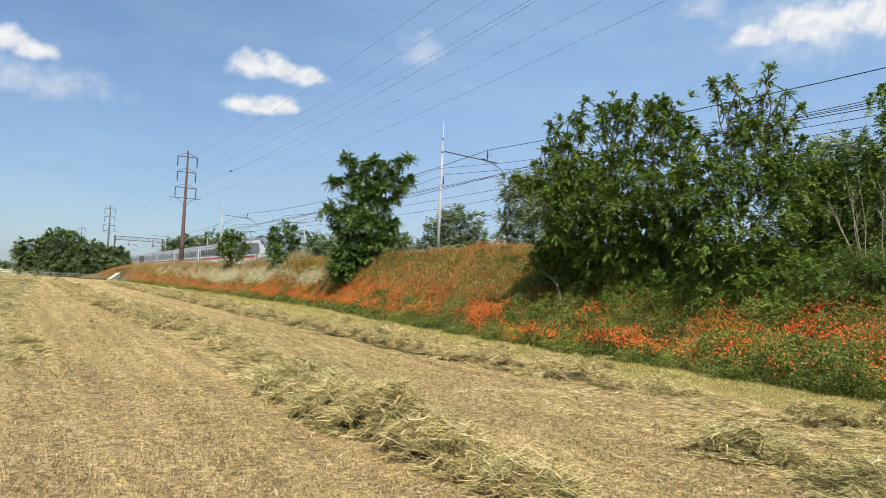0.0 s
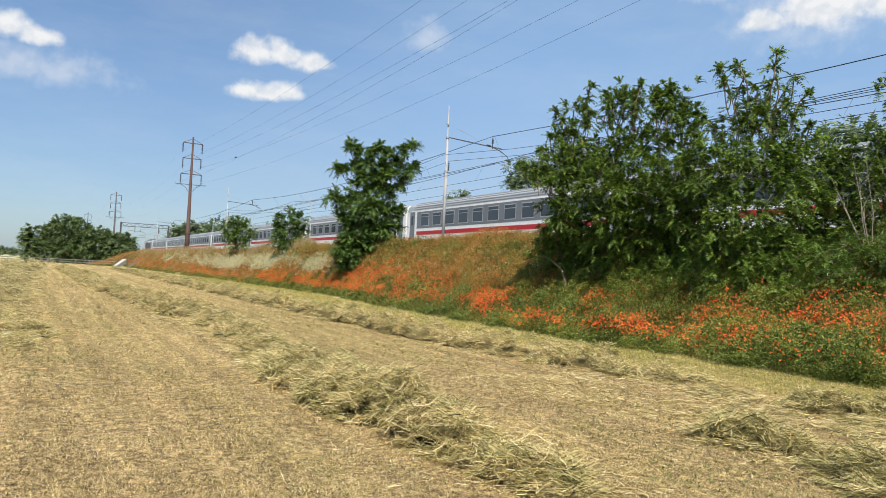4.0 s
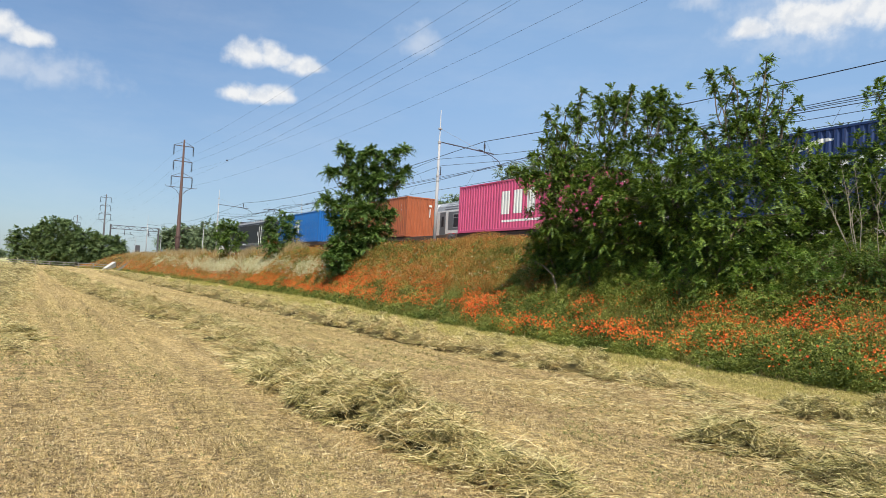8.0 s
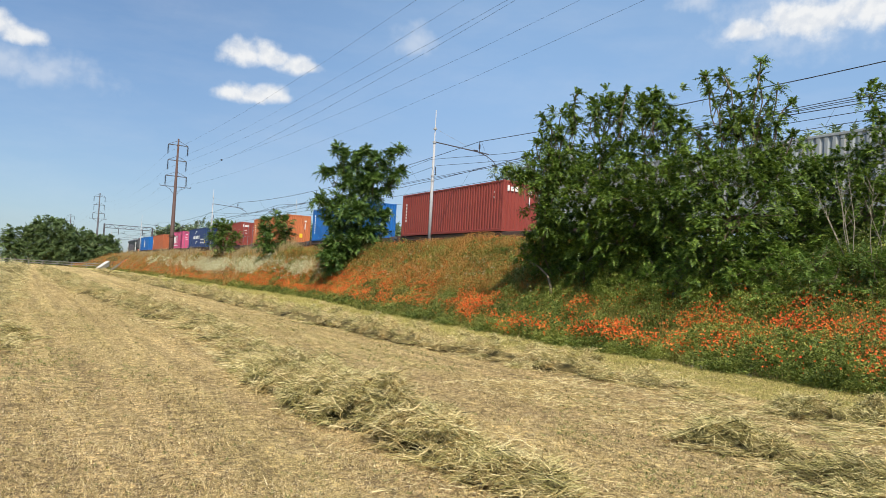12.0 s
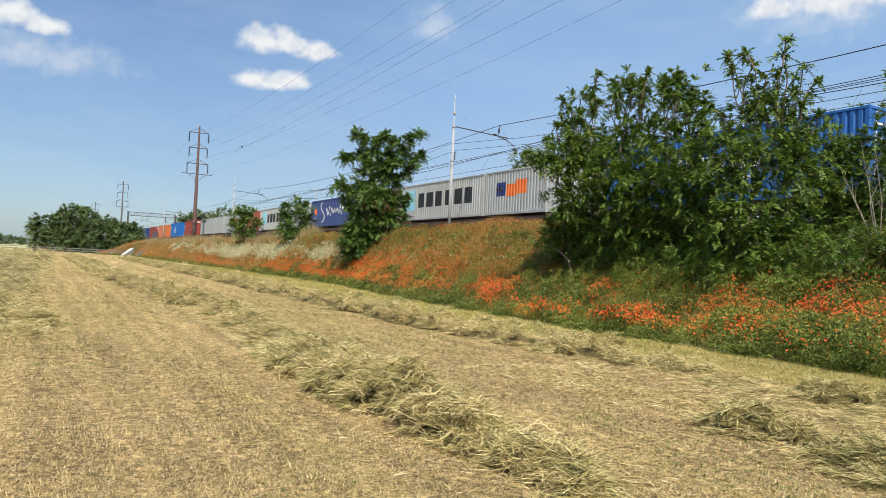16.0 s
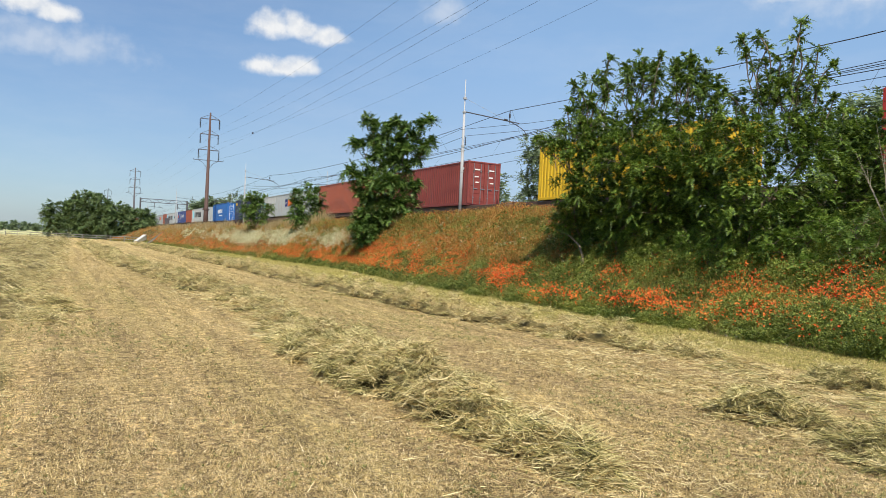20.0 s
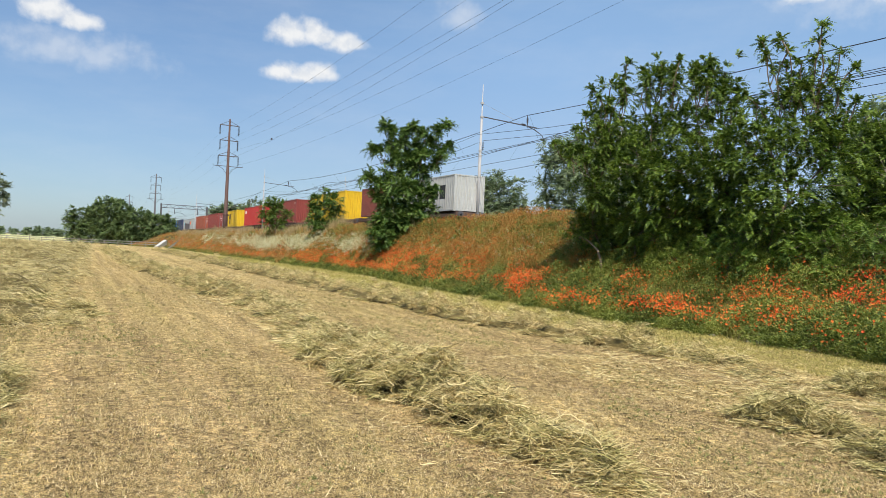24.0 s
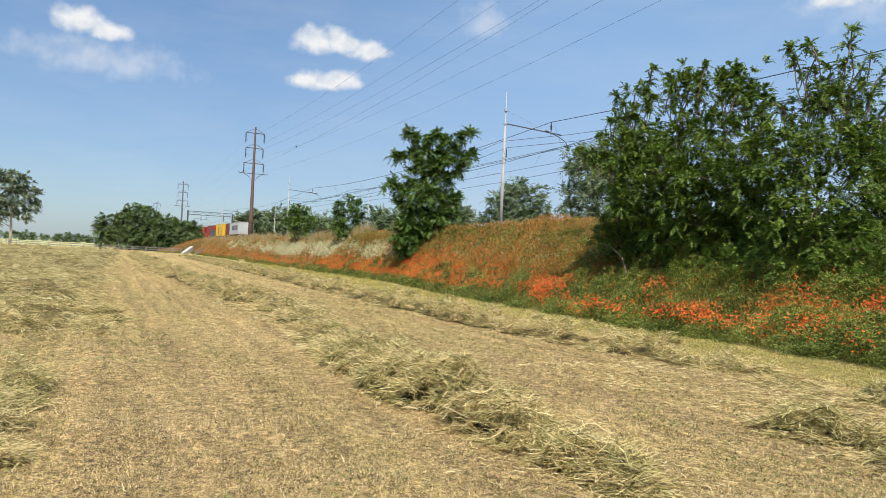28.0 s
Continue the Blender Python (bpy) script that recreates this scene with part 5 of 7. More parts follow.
def windrow(label, line, n, size, seed, green=0.4, core=None, spread=1.0, knot=1.0):
    """Raked hay: a low lumpy bed along a line of (x, y, half width, height), coloured dark as the shade in the gaps,
    under clumps of long stalks that lie over one another in arches. size: length and half width of a stalk, and the
    bed's step."""
    rs = np.random.RandomState(seed)
    core = core or M_HAY_CORE_SHADE
    pts = np.array(line, float)
    seg = np.concatenate([[0], np.cumsum(np.linalg.norm(np.diff(pts[:, :2], axis=0), axis=1))])
    at = lambda s, k: np.interp(s, seg, pts[:, k])
    root = thing("hay_windrow", label, "hay", group="raked hay rows")

    def heap(s, q):
        s2 = np.minimum(s + 0.05, seg[-1])
        s1 = s2 - 0.05
        t = unit(np.stack([at(s2, 0) - at(s1, 0), at(s2, 1) - at(s1, 1)], -1))
        wob = 0.35 * (value_noise(s, 0 * s, 0.9, seed + 1) - 0.5)
        half = at(s, 2) * 0.9 * (0.6 + 0.8 * value_noise(s, 0 * s, 0.7, seed + 2))
        x = at(s, 0) + (q + wob) * half * t[..., 1]
        y = at(s, 1) - (q + wob) * half * t[..., 0]
        lump = 0.05 + 1.1 * value_noise(x, y, 0.27, seed + 3) + 0.6 * value_noise(x, y, 0.8, seed + 4)
        z = at(s, 3) * np.clip(1 - q * q, 0, 1) ** 0.7 * lump + ground_z(x, y)
        return x, y, z

    gs = np.linspace(0, seg[-1], max(12, int(seg[-1] / size[2])))
    S, Q = np.meshgrid(gs, np.linspace(-0.86, 0.86, 17), indexing="ij")
    x, y, z = heap(S, Q)
    low = 0.36 if core is M_HAY_CORE_SHADE else 0.42
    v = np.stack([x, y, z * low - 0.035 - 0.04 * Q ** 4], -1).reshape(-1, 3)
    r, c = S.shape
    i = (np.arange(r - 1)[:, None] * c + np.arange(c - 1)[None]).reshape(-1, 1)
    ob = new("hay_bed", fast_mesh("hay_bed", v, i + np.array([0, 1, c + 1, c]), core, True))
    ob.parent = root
    for name, mat, m in (("straw", M_HAY, int(n * (1 - green))), ("green_hay", M_HAY_GREEN, int(n * green))):
        clumps = max(6, int(m / (60 * knot)))
        ts, tq = seg[-1] * rs.rand(clumps) ** spread, rs.uniform(-1.0, 1.0, clumps)
        turn, wide, dome = rs.uniform(0, 2 * np.pi, clumps), size[0] * rs.uniform(0.25, 0.75, clumps), rs.uniform(-0.15, 0.75, clumps)
        home = rs.randint(0, clumps, m)
        cx, cy, cz = heap(ts, tq)
        stray = rs.rand(m) < 0.10
        o = np.sqrt(rs.rand(m)) * np.where(stray, 1.5, 0.75)
        oa = rs.uniform(0, 2 * np.pi, m)
        tall = np.clip((cz - ground_z(cx, cy)) / 0.14, 0.12, 1.0)[home]
        x, y = cx[home] + np.cos(oa) * o * wide[home], cy[home] + np.sin(oa) * o * wide[home]
        z = cz[home] + dome[home] * wide[home] * np.clip(1 - o * o, -0.3, 1) * tall + rs.normal(0.0, 0.022, m) * np.clip(tall, 0.3, 1)
        z = np.maximum(z, ground_z(x, y) + 0.012)
        # hollows between the tumbled clumps
        hollow = smooth01((0.42 - value_noise(x, y, 0.21, seed + 7)) / 0.14) * (rs.rand(m) < 0.93)
        z = z - hollow * 0.62 * (z - ground_z(x, y) - 0.012)
        a = turn[home] + rs.normal(0, 0.9, m) + (rs.rand(m) < 0.5) * rs.uniform(-1.6, 1.6, m)
        far = np.clip(y - 8.0, 0, 90)
        L = size[0] * np.where(rs.rand(m) < 0.45, rs.uniform(0.15, 0.45, m), rs.uniform(0.5, 1.35, m)) * (1 + 0.010 * far)
        d = np.stack([np.cos(a), np.sin(a), 0 * a], 1) * L[:, None] * 0.5
        mid = np.stack([x, y, z], 1)
        bow = np.stack([-np.sin(a), np.cos(a), 0 * a], 1) * (L * rs.normal(0, 0.2, m))[:, None]
        fall = lambda: np.stack([0 * a, 0 * a, -L * tall * rs.uniform(-0.36, 0.5, m)], 1)
        p, q = mid - d + bow + fall(), mid + d + bow + fall()
        for e in (p, q):
            e[:, 2] = np.maximum(e[:, 2], ground_z(e[:, 0], e[:, 1]) + 0.004)
        w = np.cross(unit(d), unit(rs.normal(0, 0.6, (m, 3)) + (0, 0, 0.8))) * (size[1] * (1 + 0.022 * far) * rs.uniform(0.6, 1.4, m))[:, None]
        ob = new(name, fast_mesh(name, *arcs(p, mid, q, w), mat))
        ob.parent = root
        ob["kind"] = "stuff"


def strew_straw():
    """Loose straw that the rake lost beside the rows, in patches."""
    rs = np.random.RandomState(91)
    sets = []
    for n, x0, x1, y0, y1, size in ((26000, 5.2, 10.6, 2.6, 9.5, 0.10), (7000, 7.4, 10.4, 9.0, 30.0, 0.12), (4000, 2.2, 5.2, 10.5, 30.0, 0.12), (5000, 2.2, 4.8, 3.2, 11.0, 0.10)):
        x, y = rs.uniform(x0, x1, n), y0 * (y1 / y0) ** rs.rand(n)
        side = np.clip(np.minimum(x - x0, x1 - x) / 0.9, 0, 1)
        keep = rs.rand(n) < side * smooth01((0.55 * value_noise(x, y, 0.45, 92) + 0.45 * value_noise(x, y, 1.4, 93) - 0.36) / 0.22)
        x, y = x[keep], y[keep]
        m = len(x)
        a, L = rs.uniform(0, 2 * np.pi, m), size * rs.uniform(0.4, 1.7, m)
        mid = np.stack([x, y, ground_z(x, y) + rs.uniform(0.012, 0.05, m)], 1)
        d = np.stack([np.cos(a), np.sin(a), rs.normal(0, 0.12, m)], 1) * L[:, None] * 0.5
        bow = np.stack([-np.sin(a), np.cos(a), -0.3 + 0 * a], 1) * (L * rs.normal(0, 0.14, m))[:, None]
        w = np.cross(unit(d), unit(rs.normal(0, 0.4, (m, 3)) + (0, 0, 1.0))) * ((0.0022 + 0.00022 * y) * rs.uniform(0.6, 1.3, m))[:, None]
        sets.append(arcs(mid - d + bow, mid, mid + d + bow, w))
    stuff("loose_straw", *merge(*sets), M_HAY, "golden loose straw strewn beside the raked rows", "straw")


lay_stubble()
strew_straw()
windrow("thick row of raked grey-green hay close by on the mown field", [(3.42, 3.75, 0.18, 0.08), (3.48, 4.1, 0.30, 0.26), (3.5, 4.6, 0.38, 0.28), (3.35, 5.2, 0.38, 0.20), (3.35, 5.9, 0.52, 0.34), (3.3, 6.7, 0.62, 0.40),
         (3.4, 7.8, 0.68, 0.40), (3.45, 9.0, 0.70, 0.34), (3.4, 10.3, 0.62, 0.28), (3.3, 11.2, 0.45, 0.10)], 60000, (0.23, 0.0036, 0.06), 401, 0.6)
windrow("long low row of dry raked hay down the field", [(3.4, 11.2, 0.5, 0.08), (3.9, 14.0, 0.62, 0.19), (4.3, 17.5, 0.7, 0.26), (4.2, 21.0, 0.72, 0.31), (3.7, 25.5, 0.72, 0.36), (3.2, 34.0, 0.72, 0.38), (2.9, 44.0, 0.72, 0.41), (2.7, 70.0, 0.72, 0.43), (2.4, 110.0, 0.72, 0.43)],
        62000, (0.28, 0.0036, 0.16), 402, 0.45, spread=1.7, core=M_HAY_BED_SHADE)
windrow("row of raked hay beside the flowery bank", [(8.5, 4.4, 0.75, 0.035), (8.6, 5.7, 0.75, 0.04), (8.8, 6.6, 0.65, 0.05), (9.0, 7.5, 0.55, 0.08), (9.1, 8.6, 0.46, 0.18), (9.1, 10.0, 0.46, 0.31), (8.8, 12.5, 0.50, 0.34), (8.4, 16.0, 0.55, 0.42), (8.35, 20.5, 0.6, 0.44), (8.7, 26.0, 0.60, 0.39),
        (8.65, 34.0, 0.63, 0.43), (8.8, 48.0, 0.72, 0.43), (9.1, 70.0, 0.72, 0.43), (9.6, 115.0, 0.72, 0.39)], 68000, (0.25, 0.0036, 0.15), 403, 0.45, spread=1.7, core=M_HAY_BED_SHADE)
windrow("flattened heap of raked hay on stubble", [(6.35, 5.3, 0.25, 0.06), (6.35, 5.0, 0.40, 0.24), (6.4, 4.6, 0.46, 0.22), (6.5, 4.2, 0.34, 0.12), (6.6, 3.9, 0.25, 0.06)], 11000, (0.20, 0.0036, 0.07), 404, 0.78)
windrow("rounded tuft of raked hay on stubble", [(6.5, 3.85, 0.25, 0.06), (6.35, 3.6, 0.36, 0.26), (6.1, 3.3, 0.38, 0.22), (5.9, 3.0, 0.3, 0.06)], 7000, (0.19, 0.0034, 0.07), 409, 0.8)
windrow("row of raked hay at the field's middle", [(-0.95, 5.2, 0.4, 0.06), (-0.95, 6.2, 0.48, 0.18), (-1.0, 7.8, 0.52, 0.24), (-1.05, 9.0, 0.5, 0.26), (-1.2, 10.2, 0.3, 0.06)],
        16000, (0.26, 0.0028, 0.1), 405, 0.5)
windrow("low heap of dull green raked hay beside the wheel tracks", [(-1.5, 18.2, 0.4, 0.08), (-0.8, 17.3, 0.55, 0.22), (-0.3, 16.8, 0.55, 0.24), (0.3, 16.2, 0.35, 0.08)], 4500, (0.34, 0.0048, 0.12), 406, 0.6)
windrow("small heap of dull green raked hay on the field", [(-2.4, 14.8, 0.4, 0.10), (-1.7, 14.6, 0.5, 0.26), (-1.1, 14.4, 0.35, 0.08)], 3000, (0.34, 0.0046, 0.12), 407, 0.6)
windrow("green-grey heap of raked hay at the row's end", [(8.7, 5.9, 0.25, 0.06), (9.0, 5.7, 0.42, 0.30), (9.2, 5.4, 0.36, 0.20), (9.5, 5.2, 0.30, 0.10), (9.9, 5.1, 0.45, 0.30), (10.4, 4.9, 0.3, 0.08)], 10000, (0.19, 0.0037, 0.09), 408, 0.85)
spread_hay()
for k, (x, y, s) in enumerate(((8.85, 9.3, 0.2), (9.3, 8.7, 0.18), (9.6, 8.2, 0.15), (8.75, 7.15, 0.2), (8.3, 10.9, 0.17), (8.35, 12.4, 0.2), (8.4, 14.2, 0.2), (8.5, 16.5, 0.22), (8.6, 19.5, 0.22), (3.4, 15.5, 0.2), (3.6, 18.5, 0.22), (3.3, 22.5, 0.24))):
    windrow("small dark tuft of hay standing up from a raked row", [(x - 0.25, y - 0.1, s, 0.05), (x, y, s * 1.5, s * 1.3), (x + 0.25, y + 0.1, s, 0.05)], 450, (0.26, 0.0042, 0.06), 430 + k, 0.65)


def stones():
    rs = np.random.RandomState(99)
    for k in range(14):
        y = rs.uniform(5.5, 12.5)
        x = float(foot_x(y)) - rs.uniform(0.05, 0.35)
        g = Geo()
        s = rs.uniform(0.04, 0.11)
        ring = [(math.cos(a) * s * rs.uniform(0.7, 1.2), math.sin(a) * s * rs.uniform(0.6, 1.0)) for a in np.linspace(0, 2 * np.pi, 8)[:-1]]
        g.loft([[(a, b, -0.02) for a, b in ring], [(a * 0.95, b * 0.95, s * 0.45) for a, b in ring], [(a * 0.5, b * 0.5, s * 0.7) for a, b in ring]])
        solid("stone", g, M_STONE, "pale rough stone at the foot of the bank", "stone", pose(x, y, 0, 0, 0, rs.uniform(0, 360)), group="stones along the bank")


stones()


# ---- masts, pylons and wires ----
def catenary_mast(x, y, side, label):
    """A steel mast with a cantilever over its track. side: 1 when the track lies towards +x."""
    root = thing("catenary_mast", label, "mast", pose(x, y, CROWN), group="catenary masts")
    part("footing", lambda: Geo().box(-0.35, 0.35, -0.35, 0.35, -0.4, 0.12, 0.03), M_CONCRETE, root, key="footing")
    part("pole", lambda: Geo().tube([(0, 0, 0), (0, 0, 4.4), (0, 0, 4.41), (0, 0, 6.7), (0, 0, 6.71), (0, 0, 8.6)], [0.095, 0.088, 0.075, 0.066, 0.036, 0.022], 12), M_MAST, root, smooth=True, key="mast_pole")
    for z in (3.2, 4.42, 4.7, 6.7, 7.5):
        part("band", lambda: Geo().tube([(0, 0, -0.05), (0, 0, 0.05)], 0.105, 12), M_MAST, root, at=(0, 0, z), key="mast_band")
    s = side
    part("cantilever", lambda: Geo().tube([(0.1 * s, 0, 6.72), (3.85 * s, -0.05, 6.50)], 0.034, 8), M_STEEL, root, key="cantilever%d" % s)
    part("stay", lambda: Geo().tube([(0.05 * s, 0, 7.5), (2.85 * s, -0.04, 6.60)], 0.007, 5), M_MAST, root, key="stay%d" % s)
    part("suspension", lambda: Geo().tube([(3.15 * s, -0.05, 6.42), (3.15 * s, -0.05, 7.2)], 0.026, 8).tube([(2.75 * s, -0.05, 6.6), (3.0 * s, -0.05, 6.58)], 0.06, 8).tube([(3.15 * s, -0.05, 6.75), (3.15 * s, -0.05, 7.0)], 0.06, 8), M_INSUL, root, key="suspension%d" % s)
    part("steady_arm", lambda: Geo().tube([(3.2 * s, -0.05, 6.52), (3.75 * s, -0.05, 6.35), (4.25 * s, -0.05, 6.1), (4.42 * s, -0.05, 5.78)], [0.030, 0.026, 0.024, 0.02], 8), M_STEEL, root, key="steady%d" % s)
    part("insulator", lambda: insulator_geo(0.5, 0.07).tube([(0, 0, 0), (0, 0, 0.5)], 0.02, 6), M_INSUL, root, at=(0.16 * s, 0, 4.75), key="mast_insulator")
    return root


def insulator_geo(length, r):
    g = Geo()
    n = max(4, int(length / 0.11))
    for k in range(n):
        z = length * (k + 0.5) / n
        g.tube([(0, 0, z - 0.02), (0, 0, z), (0, 0, z + 0.025)], [r * 0.5, r, r * 0.4], 8)
    return g


MAST_Y = (-20.5, 36.0, 92.6, 156.0, 213.0, 270.0)
for k, y in enumerate(MAST_Y):
    catenary_mast(20.35, y, 1, "pale grey steel catenary mast with a curved arm over the track")
    catenary_mast(31.7, y + 1.0, -1, "pale grey steel catenary mast beyond the far track")


def span_wire(name, label, xs, zs, ys, sag, r, group):
    g = Geo()
    pts = []
    for k in range(len(ys) - 1):
        for i in range(8):
            t = i / 8
            pts.append((xs[k] + (xs[k + 1] - xs[k]) * t, ys[k] + (ys[k + 1] - ys[k]) * t, zs[k] + (zs[k + 1] - zs[k]) * t - 4 * sag * t * (1 - t)))
    pts.append((xs[-1], ys[-1], zs[-1]))
    g.tube(pts, [r if p[1] < 125 else r * 0.5 for p in pts], 4)
    return solid(name, g, M_WIRE, label, "wire", group=group)


YW = (-77.0,) + MAST_Y + (330.0, 400.0)
for xm, zm, sag, r, nm in ((23.52, 10.15, 0.75, 0.022, "messenger_wire"), (24.3, 8.72, 0.04, 0.016, "contact_wire"), (24.7, 8.75, 0.04, 0.016, "contact_wire"),
                           (28.8, 10.35, 0.75, 0.022, "messenger_wire"), (28.1, 8.80, 0.04, 0.016, "contact_wire"), (20.15, 8.6, 1.3, 0.012, "feeder_wire"), (20.55, 8.28, 1.2, 0.012, "feeder_wire"), (31.9, 9.25, 0.4, 0.018, "feeder_wire")):
    span_wire(nm, "dark overhead wire strung along the railway", [xm] * len(YW), [zm] * len(YW), YW, sag, r, "overhead railway wires")
for xm, zm, sag in ((23.52, 10.15, 0.75), (28.8, 10.35, 0.75)):
    for y in np.arange(-30, 150, 9.4):
        k = max(i for i in range(len(YW)) if YW[i] <= y)
        t = (y - YW[k]) / (YW[k + 1] - YW[k])
        top = zm - 4 * sag * t * (1 - t)
        solid("dropper_wire", Geo().tube([(xm, y, top), (xm + (0.7 if xm < 25 else -0.7), y, 8.76)], 0.006, 4), M_WIRE, "thin vertical wire between contact and carrying wire", "wire", group="droppers")


def pylon(x, y, mat, label):
    root = thing("power_pylon", label, "pylon", pose(x, y, 0.0 if x < 13 else float(bank_z(x, y))), group="power line pylons")
    z0 = root.location.z
    part("pole", Geo().tube([(0, 0, -0.3), (0, 0, 6.2 - z0), (0, 0, 6.25 - z0), (0, 0, 22.0 - z0)], [0.42, 0.37, 0.33, 0.13], 12), mat, root, smooth=True)
    part("collar", Geo().tube([(0, 0, 6.05 - z0), (0, 0, 6.35 - z0)], 0.46, 12).box(-0.6, 0.6, -0.05, 0.05, 6.1 - z0, 6.22 - z0), mat, root)
    for z, h in ((20.95, 1.55), (18.45, 1.45), (15.9, 1.65)):
        zz = z - z0
        part("crossarm", Geo().box(-h, h, -0.06, 0.06, zz - 0.06, zz + 0.06).tube([(-h, 0, zz), (0, 0, zz + 0.75)], 0.035, 5).tube([(h, 0, zz), (0, 0, zz + 0.75)], 0.035, 5), M_GREYPOLE, root)
        for s in (-1, 1):
            part("insulator_string", lambda: insulator_geo(1.4, 0.17).tube([(0, 0, -0.1), (0, 0, 1.5)], 0.04, 6), M_INSUL, root, at=(s * h * 0.97, 0, zz - 1.5), key="hv_insulator")
    zz = 14.2 - z0
    g = Geo().box(-2.35, 2.35, -0.05, 0.05, zz - 0.04, zz + 0.05)
    for s in (-1, 1):
        g.tube([(s * 1.6, 0, zz), (s * 0.8, 0, zz - 0.45), (s * 0.25, 0, zz - 1.2)], 0.035, 6)
        g.tube([(s * 2.32, 0, zz), (s * 2.42, 0, zz + 0.25)], 0.03, 5)
    part("lower_crossarm", g, M_GREYPOLE, root)
    return root


PYLONS = [(22.2, -14.0), (20.3, 120.0), (18.6, 236.0), (17.1, 358.0), (15.6, 480.0)]
for k, (x, y) in enumerate(PYLONS):
    pylon(x, y, M_RUSTPOLE if k < 2 else M_GREYPOLE, "tall single-pole power pylon, brown painted, with three crossarms" if k < 2 else "tall grey single-pole power pylon with three crossarms")
for z, h, first in ((19.6, 1.5, (21.6, 22.4)), (17.1, 1.4, (17.9, 17.8)), (14.55, 1.6, (18.5, 16.9))):
    for s in (-1, 1):
        span_wire("power_line", "thin high-voltage wire overhead", [p[0] + s * h for p in PYLONS], [first[s > 0]] + [z] * (len(PYLONS) - 1), [p[1] for p in PYLONS], 2.0, 0.008, "high-voltage wires")

solid("wire_marker", Geo().tube([(0, 0, -0.11), (0, 0, -0.07), (0, 0, 0.07), (0, 0, 0.11)], [0.05, 0.12, 0.12, 0.05], 10), M_INSUL, "small dark marker ball clamped on a high-voltage wire", "marker", pose(22.03, 97.0, 16.08))


def signal_gantry():
    y = 207.0
    root = thing("signal_gantry", "grey lattice gantry across both tracks", "gantry", pose(17.9, y, 0))
    part("leg", Geo().box(-0.2, 0.2, -0.2, 0.2, 0.0, 11.6, 0.03), M_GREYPOLE, root)
    part("leg", Geo().box(-0.2, 0.2, -0.2, 0.2, 2.6, 11.2, 0.03), M_GREYPOLE, root, at=(12.0, 0, 0))
    g = Geo()
    for z in (10.5, 11.4):
        g.box(-0.2, 12.2, -0.12, 0.12, z - 0.07, z + 0.07)
    for k in range(12):
        a, b = (10.5, 11.4) if k % 2 else (11.4, 10.5)
        g.tube([(k * 1.0, 0, a), ((k + 1) * 1.0, 0, b)], 0.06, 5)
    part("lattice_beam", g, M_GREYPOLE, root)
    for x in (3.5, 9.5):
        part("hanger", Geo().box(x - 0.08, x + 0.08, -0.08, 0.08, 9.0, 10.5), M_GREYPOLE, root)


signal_gantry()


def signal_box():
    root = thing("trackside_cabinet", "small grey trackside signal cabinet on a post", "cabinet", pose(20.2, 168, CROWN))
    part("post", Geo().tube([(0, 0, -0.2), (0, 0, 2.2)], 0.08, 8), M_STEEL, root)
    part("box", Geo().box(-0.45, 0.45, -0.3, 0.3, 1.0, 2.6, 0.04), M_GREYPOLE, root)


signal_box()


def guard_rail():
    a, b = Vector((13.3, 153.0, 0)), Vector((-26.0, 200.0, 0))
    c = Vector((-120.0, 312.0, 0))
    root = thing("guard_rail", "low pale steel guard rail along the road past the field", "guard rail", kind="structure")
    for z in (0.55, 1.0):
        part("rail", Geo().tube([a + Vector((0, 0, z)), b + Vector((0, 0, z)), c + Vector((0, 0, z))], 0.06, 6), M_GUARD, root)
    n = 16
    for k in range(n + 1):
        p = a.lerp(b, k / n)
        part("post", lambda: Geo().box(-0.07, 0.07, -0.07, 0.07, -0.2, 1.08), M_GUARD, root, at=p, key="guard_post")


guard_rail()
g = Geo()
g.loft([[(-0.3, 0, -0.2), (0.3, 0, -0.2), (0.3, 0, 0.32), (-0.3, 0, 0.32)], [(1.6, 3, 0.7), (2.2, 3, 0.7), (2.2, 3, 1.65), (1.6, 3, 1.65)]])
solid("ramp_wall", g, M_CONCRETE, "sloping pale concrete wall at the end of the bank", "wall", pose(12.1, 146.5, 0), kind="structure")


def bank_stairs():
    """Maintenance steps up the end of the bank, each a slab on the slope."""
    root = thing("concrete_stairs", "weathered grey concrete maintenance steps up the end of the bank", "stairs", pose(14.7, 151.0, 0))
    for k in range(15):
        part("step", lambda: Geo().box(0, 0.42, -0.6, 0.6, -0.25, 0.2, 0.02), M_OLD_CONCRETE, root, at=(0.24 * k, 0, 0.20 * k), key="bank_step")
    for dy in (-0.68, 0.68):
        part("cheek_wall", Geo().loft([[(0.0, dy - 0.07, -0.3), (0.0, dy + 0.07, -0.3), (0.0, dy + 0.07, 0.12), (0.0, dy - 0.07, 0.12)],
                                      [(3.7, dy - 0.07, 2.7), (3.7, dy + 0.07, 2.7), (3.7, dy + 0.07, 3.05), (3.7, dy - 0.07, 3.05)]]), M_OLD_CONCRETE, root)


bank_stairs()


